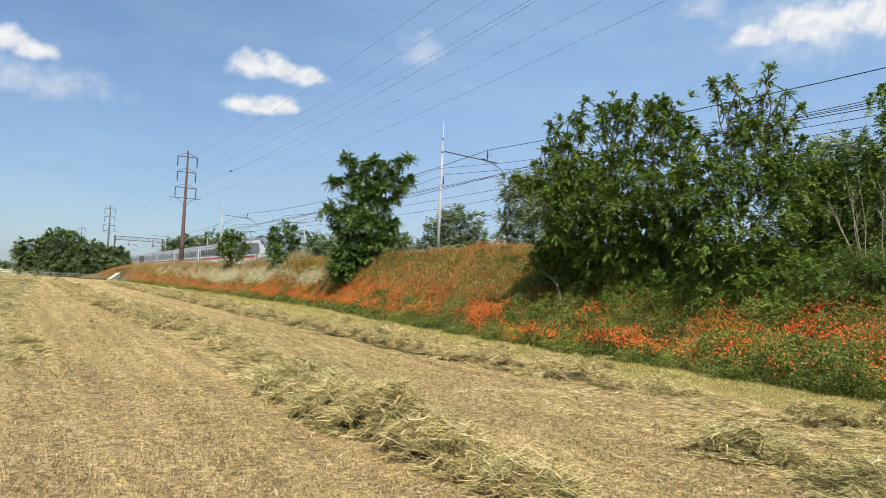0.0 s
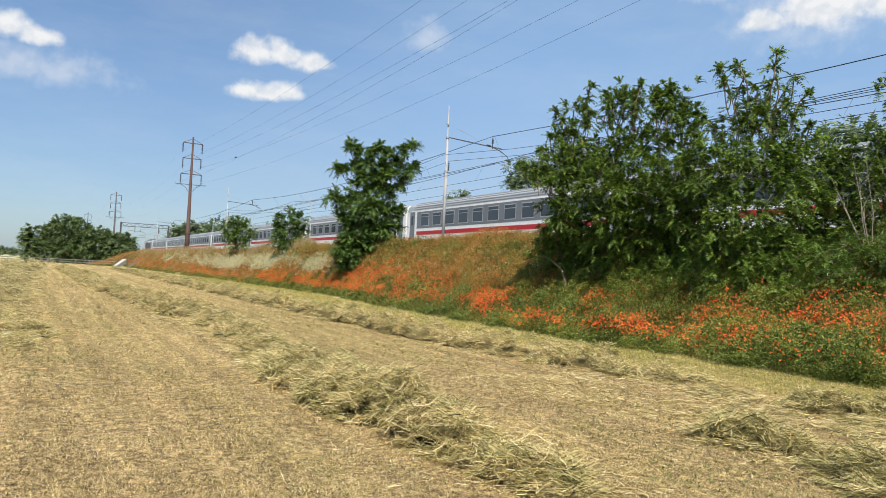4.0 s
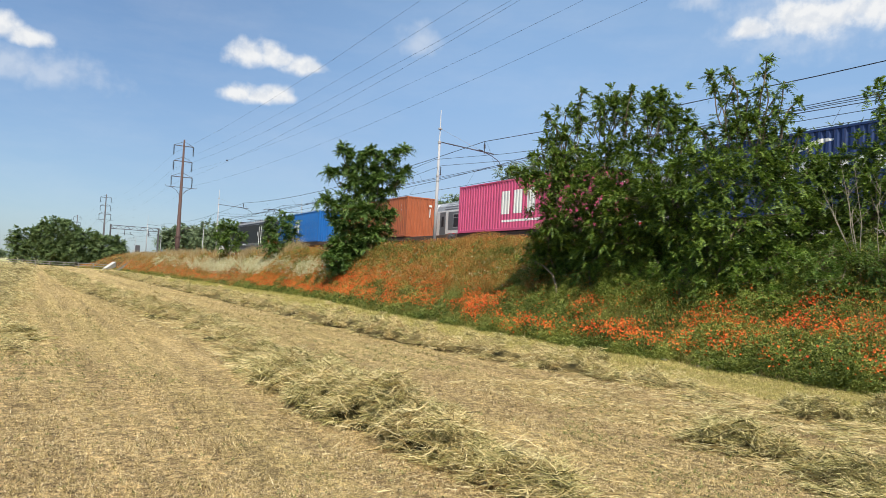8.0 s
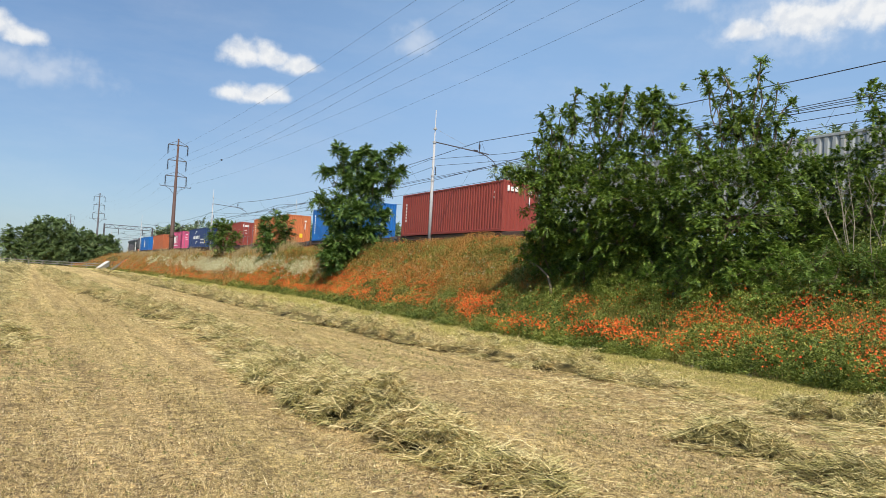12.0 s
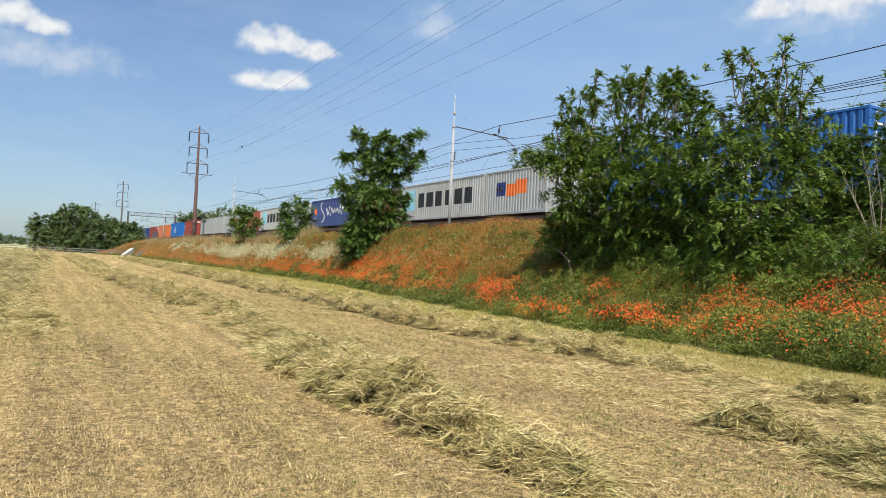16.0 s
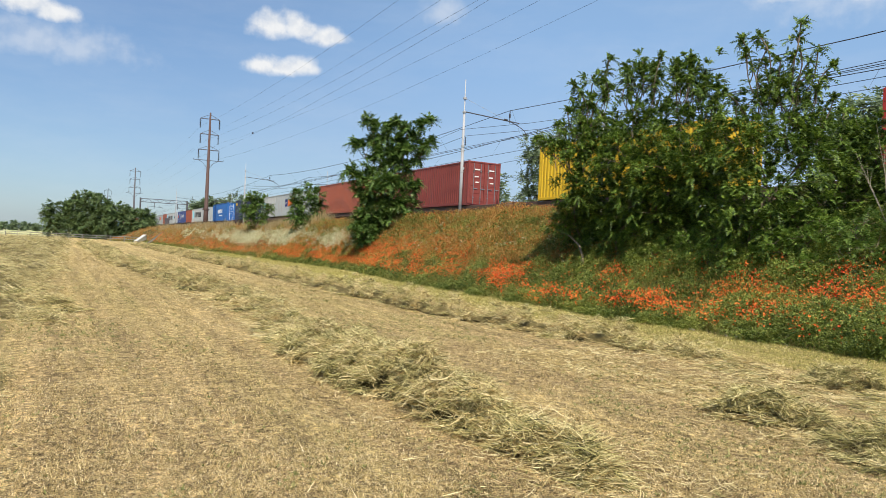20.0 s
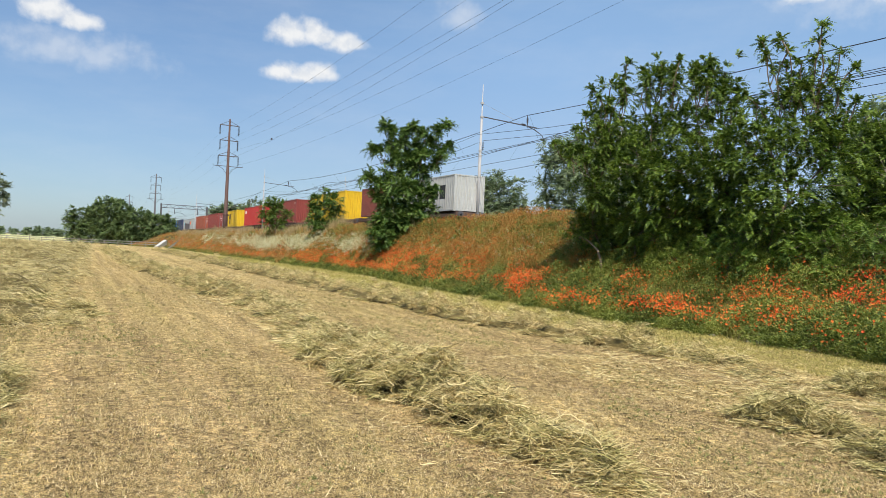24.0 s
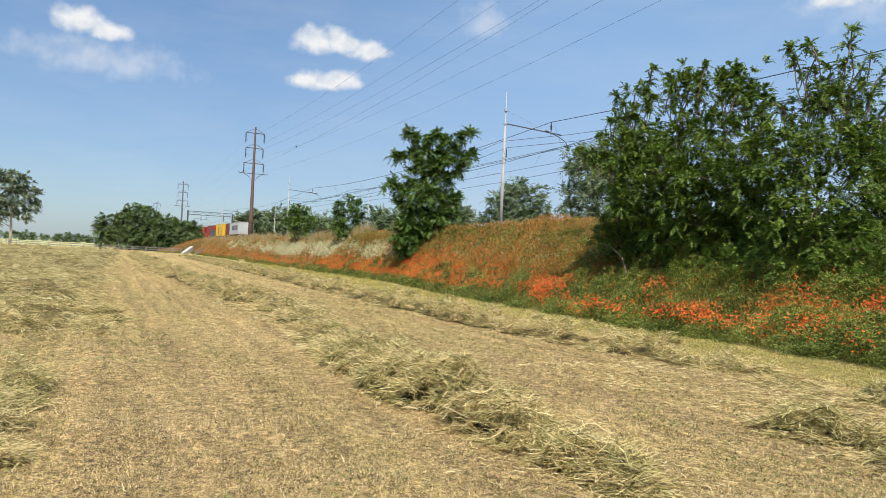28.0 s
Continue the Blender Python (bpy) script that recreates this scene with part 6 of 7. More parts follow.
def far_house(az, d, w, h):
    x, y = polar(az, d)
    root = thing("farm_house", "low pale farm building with a reddish roof far away", "house", pose(x, y, 0, 0, 0, -az), group="far farm buildings")
    part("wall", Geo().box(-w, w, -4, 4, 0, h, 0.05), M_CONCRETE, root)
    part("roof", Geo().loft([[(-w - 0.4, -4.6, h), (w + 0.4, -4.6, h), (w + 0.4, -4.4, h + 0.2), (-w - 0.4, -4.4, h + 0.2)], [(-w - 0.4, 0, h + 2), (w + 0.4, 0, h + 2), (w + 0.4, 0, h + 2.25), (-w - 0.4, 0, h + 2.25)],
                            [(-w - 0.4, 4.6, h), (w + 0.4, 4.6, h), (w + 0.4, 4.4, h + 0.2), (-w - 0.4, 4.4, h + 0.2)]]), M_RUSTPOLE, root)
    for k in range(4):
        part("window", Geo().box(-0.5, 0.5, -4.06, -3.95, 1.2, 2.6), M_STEEL, root, at=(-w + (k + 0.5) * w / 2, 0, 0))


far_house(-4.4, 1500, 8, 3.0)
far_house(-3.7, 1540, 6, 4.0)


# ---- rolling stock ----
PAINT = {
    "blue": (0.012, 0.13, 0.42), "terracotta": (0.40, 0.115, 0.05), "orange": (0.52, 0.16, 0.06), "magenta": (0.62, 0.10, 0.22), "navy": (0.022, 0.05, 0.155),
    "oxide": (0.27, 0.050, 0.038), "grey": (0.37, 0.395, 0.40), "violet_blue": (0.045, 0.075, 0.22), "sky_blue": (0.025, 0.13, 0.40), "slate": (0.035, 0.05, 0.10),
    "rust": (0.31, 0.085, 0.05), "yellow": (0.66, 0.42, 0.02), "red": (0.46, 0.04, 0.035), "maroon": (0.24, 0.05, 0.042), "brown": (0.20, 0.055, 0.04), "white": (0.44, 0.455, 0.45)}
M_PAINT = {k: surface("container_paint_" + k, c, rough=0.55, vary=0.16, grain=5.0, coarse=0.5, streak=0.55 if k in ("white", "grey") else 0.3, dirt=(0.30, 0.19, 0.12) if k in ("white", "grey") else (0.16, 0.12, 0.08), spec=0.35) for k, c in PAINT.items()}
M_MARK_WHITE = surface("white_lettering_paint", (0.74, 0.74, 0.71), rough=0.6, vary=0.15, grain=9.0)
M_MARK_BLACK = surface("black_lettering_paint", (0.02, 0.022, 0.025), rough=0.6, vary=0.15, grain=9.0)
M_MARK_ORANGE = surface("orange_lettering_paint", (0.75, 0.17, 0.04), rough=0.6, vary=0.15, grain=9.0)
M_MARK_BLUE = surface("dark_blue_lettering_paint", (0.02, 0.035, 0.16), rough=0.6, vary=0.15, grain=9.0)
M_MARK_CYAN = surface("light_blue_lettering_paint", (0.25, 0.56, 0.68), rough=0.6, vary=0.15, grain=9.0)
M_MARK_YELLOW = surface("yellow_lettering_paint", (0.80, 0.52, 0.03), rough=0.6, vary=0.15, grain=9.0)
M_WAGON = surface("wagon_frame_paint", (0.10, 0.06, 0.045), rough=0.85, vary=0.35, grain=7.0, streak=0.4)
M_WHEEL = surface("wheel_steel", (0.12, 0.09, 0.075), rough=0.6, metal=0.6, vary=0.25)
M_LOCO = surface("black_loco_paint", (0.010, 0.011, 0.013), rough=0.55, vary=0.25, streak=0.15, dirt=(0.08, 0.07, 0.06))
M_LOCO_GREY = surface("grey_loco_roof", (0.13, 0.135, 0.14), rough=0.55, vary=0.2)
M_LOCO_ROOF = surface("light_grey_loco_roof", (0.27, 0.275, 0.28), rough=0.55, vary=0.2, streak=0.2)
M_LOCO_RED = surface("red_buffer_beam", (0.50, 0.035, 0.02), rough=0.5, vary=0.15)
M_SILVER = surface("silver_coach_roof", (0.42, 0.44, 0.46), rough=0.45, metal=0.2, vary=0.15, streak=0.2)
M_COACH = surface("white_coach_paint", (0.80, 0.81, 0.81), rough=0.45, vary=0.1, streak=0.15)
M_BAND = surface("grey_window_band", (0.17, 0.185, 0.205), rough=0.4, vary=0.12)
M_STRIPE = surface("red_stripe_paint", (0.46, 0.025, 0.03), rough=0.45, vary=0.12)
M_GLASS = glass_like("tinted_train_glass", (0.045, 0.052, 0.062))
M_GREY = surface("grey_loco_paint", (0.17, 0.19, 0.21), rough=0.45, vary=0.1)
M_HOOD = surface("blue_grey_cab_paint", (0.20, 0.225, 0.25), rough=0.45, vary=0.1)
M_LAMP = surface("headlight_lens", (0.8, 0.8, 0.75), rough=0.2, vary=0.05)
CW, CH, LOW = 1.22, 2.896, 2.591


def corrugated(u0, u1, z0, z1, face, pitch, depth, along):
    """A panel of trapezoid ribs. along 'y': the panel faces -x at x = face; along 'x': it faces -y at y = face. A negative depth sinks inward the other way."""
    g = Geo()
    n = max(1, round((u1 - u0) / pitch))
    cols = []
    for k in range(n):
        a = u0 + (u1 - u0) * k / n
        p = (u1 - u0) / n
        cols += [(a, depth), (a + 0.28 * p, depth), (a + 0.44 * p, 0.0), (a + 0.84 * p, 0.0)]
    cols.append((u1, depth))
    verts = []
    for u, d in cols:
        for z in (z0, z1):
            verts.append((face + d, u, z) if along == "y" else (u, face + d, z))
    faces = [(2 * i, 2 * i + 2, 2 * i + 3, 2 * i + 1) for i in range(len(cols) - 1)]
    back = len(verts)
    e = 0.05 if depth > 0 else -0.05
    for u, d in (cols[0], cols[-1]):
        for z in (z0, z1):
            verts.append((face + e, u, z) if along == "y" else (u, face + e, z))
    faces.append((back, back + 1, back + 3, back + 2))
    return g.add(verts, faces)


def painted_patch(g, h, y0, y1, z0, z1):
    """A coat of paint over the ribs of a side panel, from y0 to y1 and z0 to z1."""
    a, b = -h + 0.13, h - 0.13
    p = (b - a) / round((b - a) / 0.278)
    depth = lambda y: float(np.interp((y - a) % p / p, (0.0, 0.28, 0.44, 0.84, 1.0), (0.04, 0.04, 0.0, 0.0, 0.04)))
    stops = {y0, y1}
    for k in range(int((y0 - a) / p), int((y1 - a) / p) + 1):
        stops |= {y for y in (a + k * p, a + (k + 0.28) * p, a + (k + 0.44) * p, a + (k + 0.84) * p) if y0 < y < y1}
    stops = sorted(stops)
    verts = [(-CW + 0.008 + depth(y), y, z) for y in stops for z in (z0, z1)]
    g.add(verts, [(2 * i, 2 * i + 1, 2 * i + 3, 2 * i + 2) for i in range(len(stops) - 1)])


def letter_blocks(u, v, size, gap, n, fill=0.8):
    """A painted name as a row of plain upright blocks of its size."""
    w = size * 0.72
    return [(u + k * (w + gap), u + k * (w + gap) + w * fill, v, v + size) for k in range(n)]


def ring_mark(u, v, r):
    """A globe-like ring with bars, made of thin plates."""
    rects = []
    for k in range(-3, 4):
        h = r * math.sqrt(max(0.0, 1 - (k / 4) ** 2))
        rects.append((u - h, u + h, v + k * r / 4 - 0.035, v + k * r / 4 + 0.035)) if k in (-3, -1, 1, 3) else None
        rects.append((u + k * r / 4 - 0.035, u + k * r / 4 + 0.035, v - h, v + h))
    return rects


def swoosh(u, v, w, h, n=9):
    return [(u + w * k / n, u + w * (k + 1) / n, v + h * math.sin(math.pi * k / n * 0.5), v + h * math.sin(math.pi * k / n * 0.5) + 0.05 + 0.12 * math.sin(math.pi * (k + 0.5) / n)) for k in range(n)]


def scrawl(u, v, w, h, n=34):
    """A tall brushed curl and a lively wavy line after it."""
    out = []
    for k in range(n):
        t = k / (n - 1)
        c, z = u + 0.75 + 0.55 * math.sin(t * 5.8) * (1.1 - 0.3 * t), v - 0.4 + t * h * 1.9
        out.append((c - 0.11, c + 0.11, z, z + 0.10))
    for k in range(96):
        t = k / 95
        c, z = u + 1.75 + (w - 1.9) * t, v + 0.62 * h + 0.36 * math.sin(t * 42) * (0.7 + 0.4 * math.sin(t * 9))
        out.append((c - 0.055, c + 0.055, z - 0.09, z + 0.09))
    return out


# marks per container: paint and rectangles (metres from the leading edge, metres above the floor)
MARKS = {
    "globe": [(M_MARK_WHITE, ring_mark(6.0, 1.45, 0.8) + letter_blocks(5.25, 1.3, 0.3, 0.08, 5)), (M_MARK_WHITE, [(0.55, 0.68, 0.7 + 0.22 * k, 0.83 + 0.22 * k) for k in range(8)])],
    "plain": [(M_MARK_WHITE, [(0.55, 0.67, 1.0 + 0.22 * k, 1.13 + 0.22 * k) for k in range(6)] + [(11.2, 11.32, 1.9, 2.02), (11.2, 11.32, 2.2, 2.32)])],
    "bare": [(M_MARK_WHITE, [(11.3, 11.6, 2.35, 2.5)])],
    "three": [(M_MARK_WHITE, letter_blocks(4.6, 0.95, 1.3, 0.25, 3) + [(4.7, 8.2, 0.5, 0.62)])],
    "swooshes": [(M_MARK_WHITE, letter_blocks(3.5, 1.3, 0.5, 0.28, 7, 1.2) + swoosh(4.6, 2.15, 1.4, 0.28) + swoosh(5.0, 0.6, 1.4, 0.28))],
    "line": [(M_MARK_BLACK, letter_blocks(1.0, 2.0, 0.42, 0.08, 10))],
    "small_six": [(M_MARK_BLACK, letter_blocks(1.5, 1.2, 0.52, 0.1, 6)), (M_MARK_CYAN, [(0.5, 1.2, 1.1, 1.8)])],
    "six": [(M_MARK_BLACK, letter_blocks(3.4, 0.9, 1.0, 0.58, 6, 1.25)), (M_MARK_CYAN, [(1.4, 2.9, 0.75, 2.2)])],
    "script": [(M_MARK_WHITE, scrawl(2.6, 0.8, 6.6, 1.0) + [(0.9, 1.5, 0.7, 0.85)]), (M_MARK_ORANGE, [(1.0, 1.7, 1.2, 1.8)])],
    "flag": [(M_MARK_BLUE, [(1.2, 2.2, 1.1, 1.9)]), (M_MARK_ORANGE, [(2.25, 3.2, 1.05, 1.75), (3.2, 4.2, 1.15, 1.95)]), (M_MARK_WHITE, letter_blocks(1.32, 1.35, 0.28, 0.04, 3))],
    "flag_long": [(M_MARK_BLUE, [(4.3, 5.3, 1.1, 1.95)]), (M_MARK_ORANGE, [(5.35, 6.6, 1.1, 1.85), (6.6, 7.6, 1.2, 2.0)]), (M_MARK_WHITE, letter_blocks(4.42, 1.35, 0.3, 0.04, 3))],
    "nine": [(M_MARK_WHITE, letter_blocks(4.2, 1.3, 0.62, 0.08, 8) + [(5.4, 8.2, 0.85, 1.0)])],
    "gold": [(M_MARK_YELLOW, letter_blocks(0.45, 2.15, 0.36, 0.06, 4))],
    "stacked": [(M_MARK_BLACK, letter_blocks(4.8, 1.35, 0.95, 0.0, 2) + letter_blocks(4.9, 0.55, 0.66, 0.1, 2))],
    "corner": [(M_MARK_WHITE, letter_blocks(0.7, 1.95, 0.5, 0.06, 3))],
}


def container(colour, length, marks, doors, label, ch=CH):
    """A steel box container; its doors or its blank end face -y. The origin is at the middle of its floor."""
    m = M_PAINT[colour]
    root = thing("shipping_container", label, "container", group="containers on the goods train")
    h = length / 2
    k = (colour, length, ch)
    part("side_panel", lambda: corrugated(-h + 0.13, h - 0.13, 0.17, ch - 0.1, -CW + 0.012, 0.278, 0.04, "y"), m, root, key=("side", *k))
    part("side_panel", lambda: corrugated(-h + 0.13, h - 0.13, 0.17, ch - 0.1, CW - 0.012, 0.278, -0.04, "y"), m, root, key=("side2", *k))
    part("roof", lambda: corrugated_roof(h, ch), m, root, key=("roof", *k))
    part("floor_frame", lambda: Geo().box(-CW + 0.06, CW - 0.06, -h + 0.05, h - 0.05, 0.03, 0.15), M_WAGON, root, key=("floor", length))
    part("end_panel", lambda: corrugated(-CW + 0.13, CW - 0.13, 0.17, ch - 0.1, h - 0.012, 0.25, -0.04, "x"), m, root, key=("end", *k))
    for sx in (-1, 1):
        x0, x1 = sorted((sx * CW, sx * (CW - 0.09)))
        part("bottom_rail", lambda: Geo().box(x0, x1, -h + 0.16, h - 0.16, 0.02, 0.165, 0.01), m, root, key=("brail", sx, *k))
        part("top_rail", lambda: Geo().box(x0, x1, -h + 0.16, h - 0.16, ch - 0.105, ch - 0.012, 0.01), m, root, key=("trail", sx, *k))
        for sy in (-1, 1):
            part("corner_post", lambda: Geo().box(-0.075, 0.075, -0.08, 0.08, 0.115, ch - 0.115, 0.015), m, root, at=(sx * (CW - 0.075), sy * (h - 0.08), 0), key=("post", colour, ch))
            for z in (0.0, ch - 0.118):
                part("corner_casting", lambda: Geo().box(-0.085, 0.085, -0.09, 0.09, 0.0, 0.118, 0.012), m, root, at=(sx * (CW - 0.083), sy * (h - 0.088), z), key=("cast", colour))
    for sy in (-1, 1):
        part("end_sill", lambda: Geo().box(-CW + 0.17, CW - 0.17, -0.06, 0.06, 0.02, 0.165), m, root, at=(0, sy * (h - 0.065), 0), key=("sill", colour))
        part("end_header", lambda: Geo().box(-CW + 0.17, CW - 0.17, -0.06, 0.06, ch - 0.11, ch - 0.012), m, root, at=(0, sy * (h - 0.065), 0), key=("header", colour, ch))
    y = -h
    if doors:
        for sx in (-1, 1):
            leaf = part("door", lambda: door_leaf(ch), m, root, at=(sx * 0.545, y + 0.05, 0), key=("door", colour, ch))
            for dx in (-0.27, 0.27):
                part("lock_rod", lambda: Geo().tube([(0, -0.05, 0.12), (0, -0.05, ch - 0.16)], 0.022, 6).box(-0.05, 0.05, -0.08, -0.02, 0.5, 0.56).box(-0.05, 0.05, -0.08, -0.02, 2.2, 2.26).box(-0.02, 0.3, -0.09, -0.05, 1.08, 1.13), M_MARK_WHITE if colour in ("sky_blue", "slate") else M_GREY, leaf, at=(dx, 0, 0),
                     key=("rod", colour in ("sky_blue", "slate"), ch))
            for dx, z, w in ((0.0, 2.35, 0.2), (-0.05, 1.89, 0.15), (0.02, 1.53, 0.14)):
                part("placard", lambda: Geo().box(-w, w, -0.045, -0.035, -0.04, 0.04), M_MARK_WHITE, leaf, at=(dx, 0, z), key=("placard", w))
    else:
        part("end_panel", lambda: corrugated(-CW + 0.13, CW - 0.13, 0.17, ch - 0.1, -h + 0.012, 0.25, 0.04, "x"), m, root, key=("end2", *k))
        part("code_mark", lambda: Geo().box(0.55, 0.78, -0.012, -0.002, 2.25, 2.4), M_MARK_WHITE, root, at=(0, y + 0.012, 0), key="code_mark")
        part("code_mark", lambda: Geo().box(0.6, 0.68, -0.012, -0.002, 1.5, 2.1), M_MARK_WHITE, root, at=(0, y + 0.012, 0), key="code_mark_tall")
    for order, (paint, rects) in enumerate(MARKS[marks]):
        rects = [r for r in rects if r[1] < length - 0.2]

        def plates(pieces):
            g = Geo()
            for u0, u1, v0, v1 in pieces:
                painted_patch(g, h, h - u1, h - u0, v0, v1)
            return g
        # single blocks are marks of their own; a ring, a curl or a swoosh is one
        for n, group in enumerate([[r] for r in rects] if len(rects) < 13 else [rects] if rects else []):
            part("painted_mark", lambda: plates(group), paint, root, key=("mark", marks, length, order, n))
    if marks == "swooshes":
        words("eco container", 0.42, M_MARK_WHITE, root, (-CW - 0.002, h - 8.5, 1.05))
        words("bamboo flooring", 0.42, M_MARK_WHITE, root, (-CW - 0.002, h - 8.5, 0.58))
    if colour == "oxide":
        part("end_mark", lambda: Geo().box(-0.95, -0.8, -0.012, 0.0, 2.3, 2.62).box(-0.72, -0.5, -0.012, 0.0, 2.3, 2.55).box(-0.42, -0.2, -0.012, 0.0, 2.3, 2.55), M_MARK_WHITE, root, at=(0, y - 0.004, 0), key="end_mark")
    if colour in ("navy", "orange"):
        part("yellow_plate", lambda: Geo().box(-0.012, 0.0, -0.16, 0.16, 0.62, 1.02, 0.003), M_MARK_YELLOW, root, at=(-CW + 0.002, -h + 0.5, 0), key="yellow_plate")
        part("yellow_plate", lambda: Geo().box(-0.16, 0.16, -0.012, 0.0, 0.62, 1.02, 0.003), M_MARK_YELLOW, root, at=(0.25, y - 0.004, 0), key="yellow_plate_end")
    return root


def words(text, size, material, parent, at):
    """Painted words on a side that faces -x."""
    curve = bpy.data.curves.new("words", "FONT")
    curve.body, curve.size, curve.extrude, curve.resolution_u = text, size, 0.004, 3
    maker = new("words", curve)
    bpy.context.view_layer.update()
    me = bpy.data.meshes.new_from_object(maker.evaluated_get(bpy.context.evaluated_depsgraph_get()))
    bpy.data.objects.remove(maker)
    me.materials.append(material)
    me.transform(Matrix(((0, 0, -1, 0), (-1, 0, 0, 0), (0, 1, 0, 0), (0, 0, 0, 1))))
    ob = new("painted_words", me)
    ob.parent, ob.location = parent, at
    ob["label"] = "small white painted words"
    return ob


def corrugated_roof(h, ch):
    g = Geo()
    n = int(2 * h / 0.42)
    verts = []
    for k in range(2 * n + 1):
        y = -h + 0.16 + (2 * h - 0.32) * k / (2 * n)
        z = ch - 0.02 - (0.02 if k % 2 else 0.0)
        verts += [(-CW + 0.085, y, z), (CW - 0.085, y, z)]
    return g.add(verts, [(2 * i, 2 * i + 1, 2 * i + 3, 2 * i + 2) for i in range(2 * n)])


def door_leaf(ch):
    g = Geo().box(-0.53, 0.53, -0.02, 0.03, 0.17, ch - 0.115, 0.01)
    for k in range(5):
        z = 0.32 + k * 0.49
        g.box(-0.46, 0.46, -0.035, -0.019, z, z + 0.3, 0.012)
    return g


def wheelset_bogie(parent, y, gauge_y=1.8, r=0.46):
    b = part("bogie", lambda: Geo().box(-1.02, -0.9, -1.35, 1.35, 0.42, 0.68, 0.03).box(0.9, 1.02, -1.35, 1.35, 0.42, 0.68, 0.03).box(-0.95, 0.95, -0.2, 0.2, 0.5, 0.8, 0.03)
             .box(-1.06, -0.86, -gauge_y / 2 - 0.16, -gauge_y / 2 + 0.16, 0.3, 0.62, 0.03).box(-1.06, -0.86, gauge_y / 2 - 0.16, gauge_y / 2 + 0.16, 0.3, 0.62, 0.03), M_WAGON, parent, at=(0, y, 0), key="bogie")
    for sy in (-1, 1):
        for sx in (-1, 1):
            part("wheel", lambda: Geo().tube([(-0.07, 0, 0), (-0.06, 0, 0), (0.05, 0, 0), (0.07, 0, 0)], [r * 0.9, r, r, r * 0.9], 20), M_WHEEL, b, at=(sx * 0.76, sy * gauge_y / 2, r), key="wheel%s" % r)
    return b


def container_wagon(length):
    """A flat container wagon, origin at rail level in its middle."""
    root = thing("container_wagon", "rust-brown flat wagon that carries containers", "wagon", group="wagons of the goods train")
    h = length / 2
    for sx in (-1, 1):
        x0, x1 = sorted((sx * 1.15, sx * 0.98))
        part("side_beam", lambda: Geo().box(x0, x1, -h + 0.55, h - 0.55, 0.86, 1.14, 0.02), M_WAGON, root, key=("beam", sx, round(length, 1)))
    part("deck_frame", lambda: wagon_deck(h), M_WAGON, root, key=("deck", round(length, 1)))
    for sy in (-1, 1):
        wheelset_bogie(root, sy * (h - 2.4))
        for sx in (-1, 1):
            part("buffer", lambda: Geo().tube([(0, 0, 0), (0, 0.3, 0), (0, 0.31, 0), (0, 0.36, 0)], [0.08, 0.08, 0.22, 0.22], 12), M_STEEL, root, at=(sx * 0.875, sy * (h - 0.4) - (0.0 if sy > 0 else 0.36), 1.04), key="buffer")
    return root


def wagon_deck(h):
    g = Geo().box(-0.3, 0.3, -h + 0.5, h - 0.5, 0.75, 1.05, 0.02)
    n = int(h)
    for k in range(-n + 1, n):
        g.box(-0.98, 0.98, k - 0.07, k + 0.07, 0.92, 1.08, 0.01)
    for sy in (-1, 1):
        g.box(-1.2, 1.2, sy * (h - 0.5) - 0.12, sy * (h - 0.5) + 0.12, 0.82, 1.2, 0.02)
    return g


def body_ring(w, zb, zt, y, shoulder=0.32):
    side = [(-w, zb), (-w, zb + (zt - zb) * 0.35), (-w, zt - shoulder), (-w * 0.93, zt - shoulder * 0.42), (-w * 0.72, zt - shoulder * 0.08), (0.0, zt)]
    pts = side + [(-x, z) for x, z in side[-2::-1]]
    return [(x, y, z) for x, z in pts]


def pantograph(parent, y, raised, label=""):
    p = part("pantograph", lambda: panto_geo(raised), M_STEEL, parent, label, at=(0, y, 0), key="panto%s" % raised)
    for sx in (-1, 1):
        for dy in (-0.5, 0.5):
            part("insulator", lambda: insulator_geo(0.28, 0.08), M_LOCO_RED if raised else M_INSUL, p, at=(sx * 0.55, dy, 3.85), key="roof_insulator")


def panto_geo(raised):
    g = Geo().box(-0.6, 0.6, -0.65, 0.65, 4.12, 4.18)
    z1, z2, yk = (4.75, 5.38, 1.0) if raised else (4.25, 4.32, 0.9)
    for sx in (-1, 1):
        g.tube([(sx * 0.5, -0.55, 4.18), (sx * 0.45, yk, z1)], 0.035, 6)
        g.tube([(sx * 0.45, yk, z1), (sx * 0.3, -0.2, z2)], 0.025, 6)
        g.tube([(sx * 0.5, 0.55, 4.18), (sx * 0.45, -yk * 0.6, z1)], 0.025, 6)
        g.tube([(sx * 0.45, -yk * 0.6, z1), (sx * 0.3, 0.1, z2)], 0.02, 6)
    for dy in (-0.25, 0.1):
        g.tube([(-0.95, dy, z2 - 0.12), (-0.7, dy, z2), (0.7, dy, z2), (0.95, dy, z2 - 0.12)], 0.03, 6)
    return g


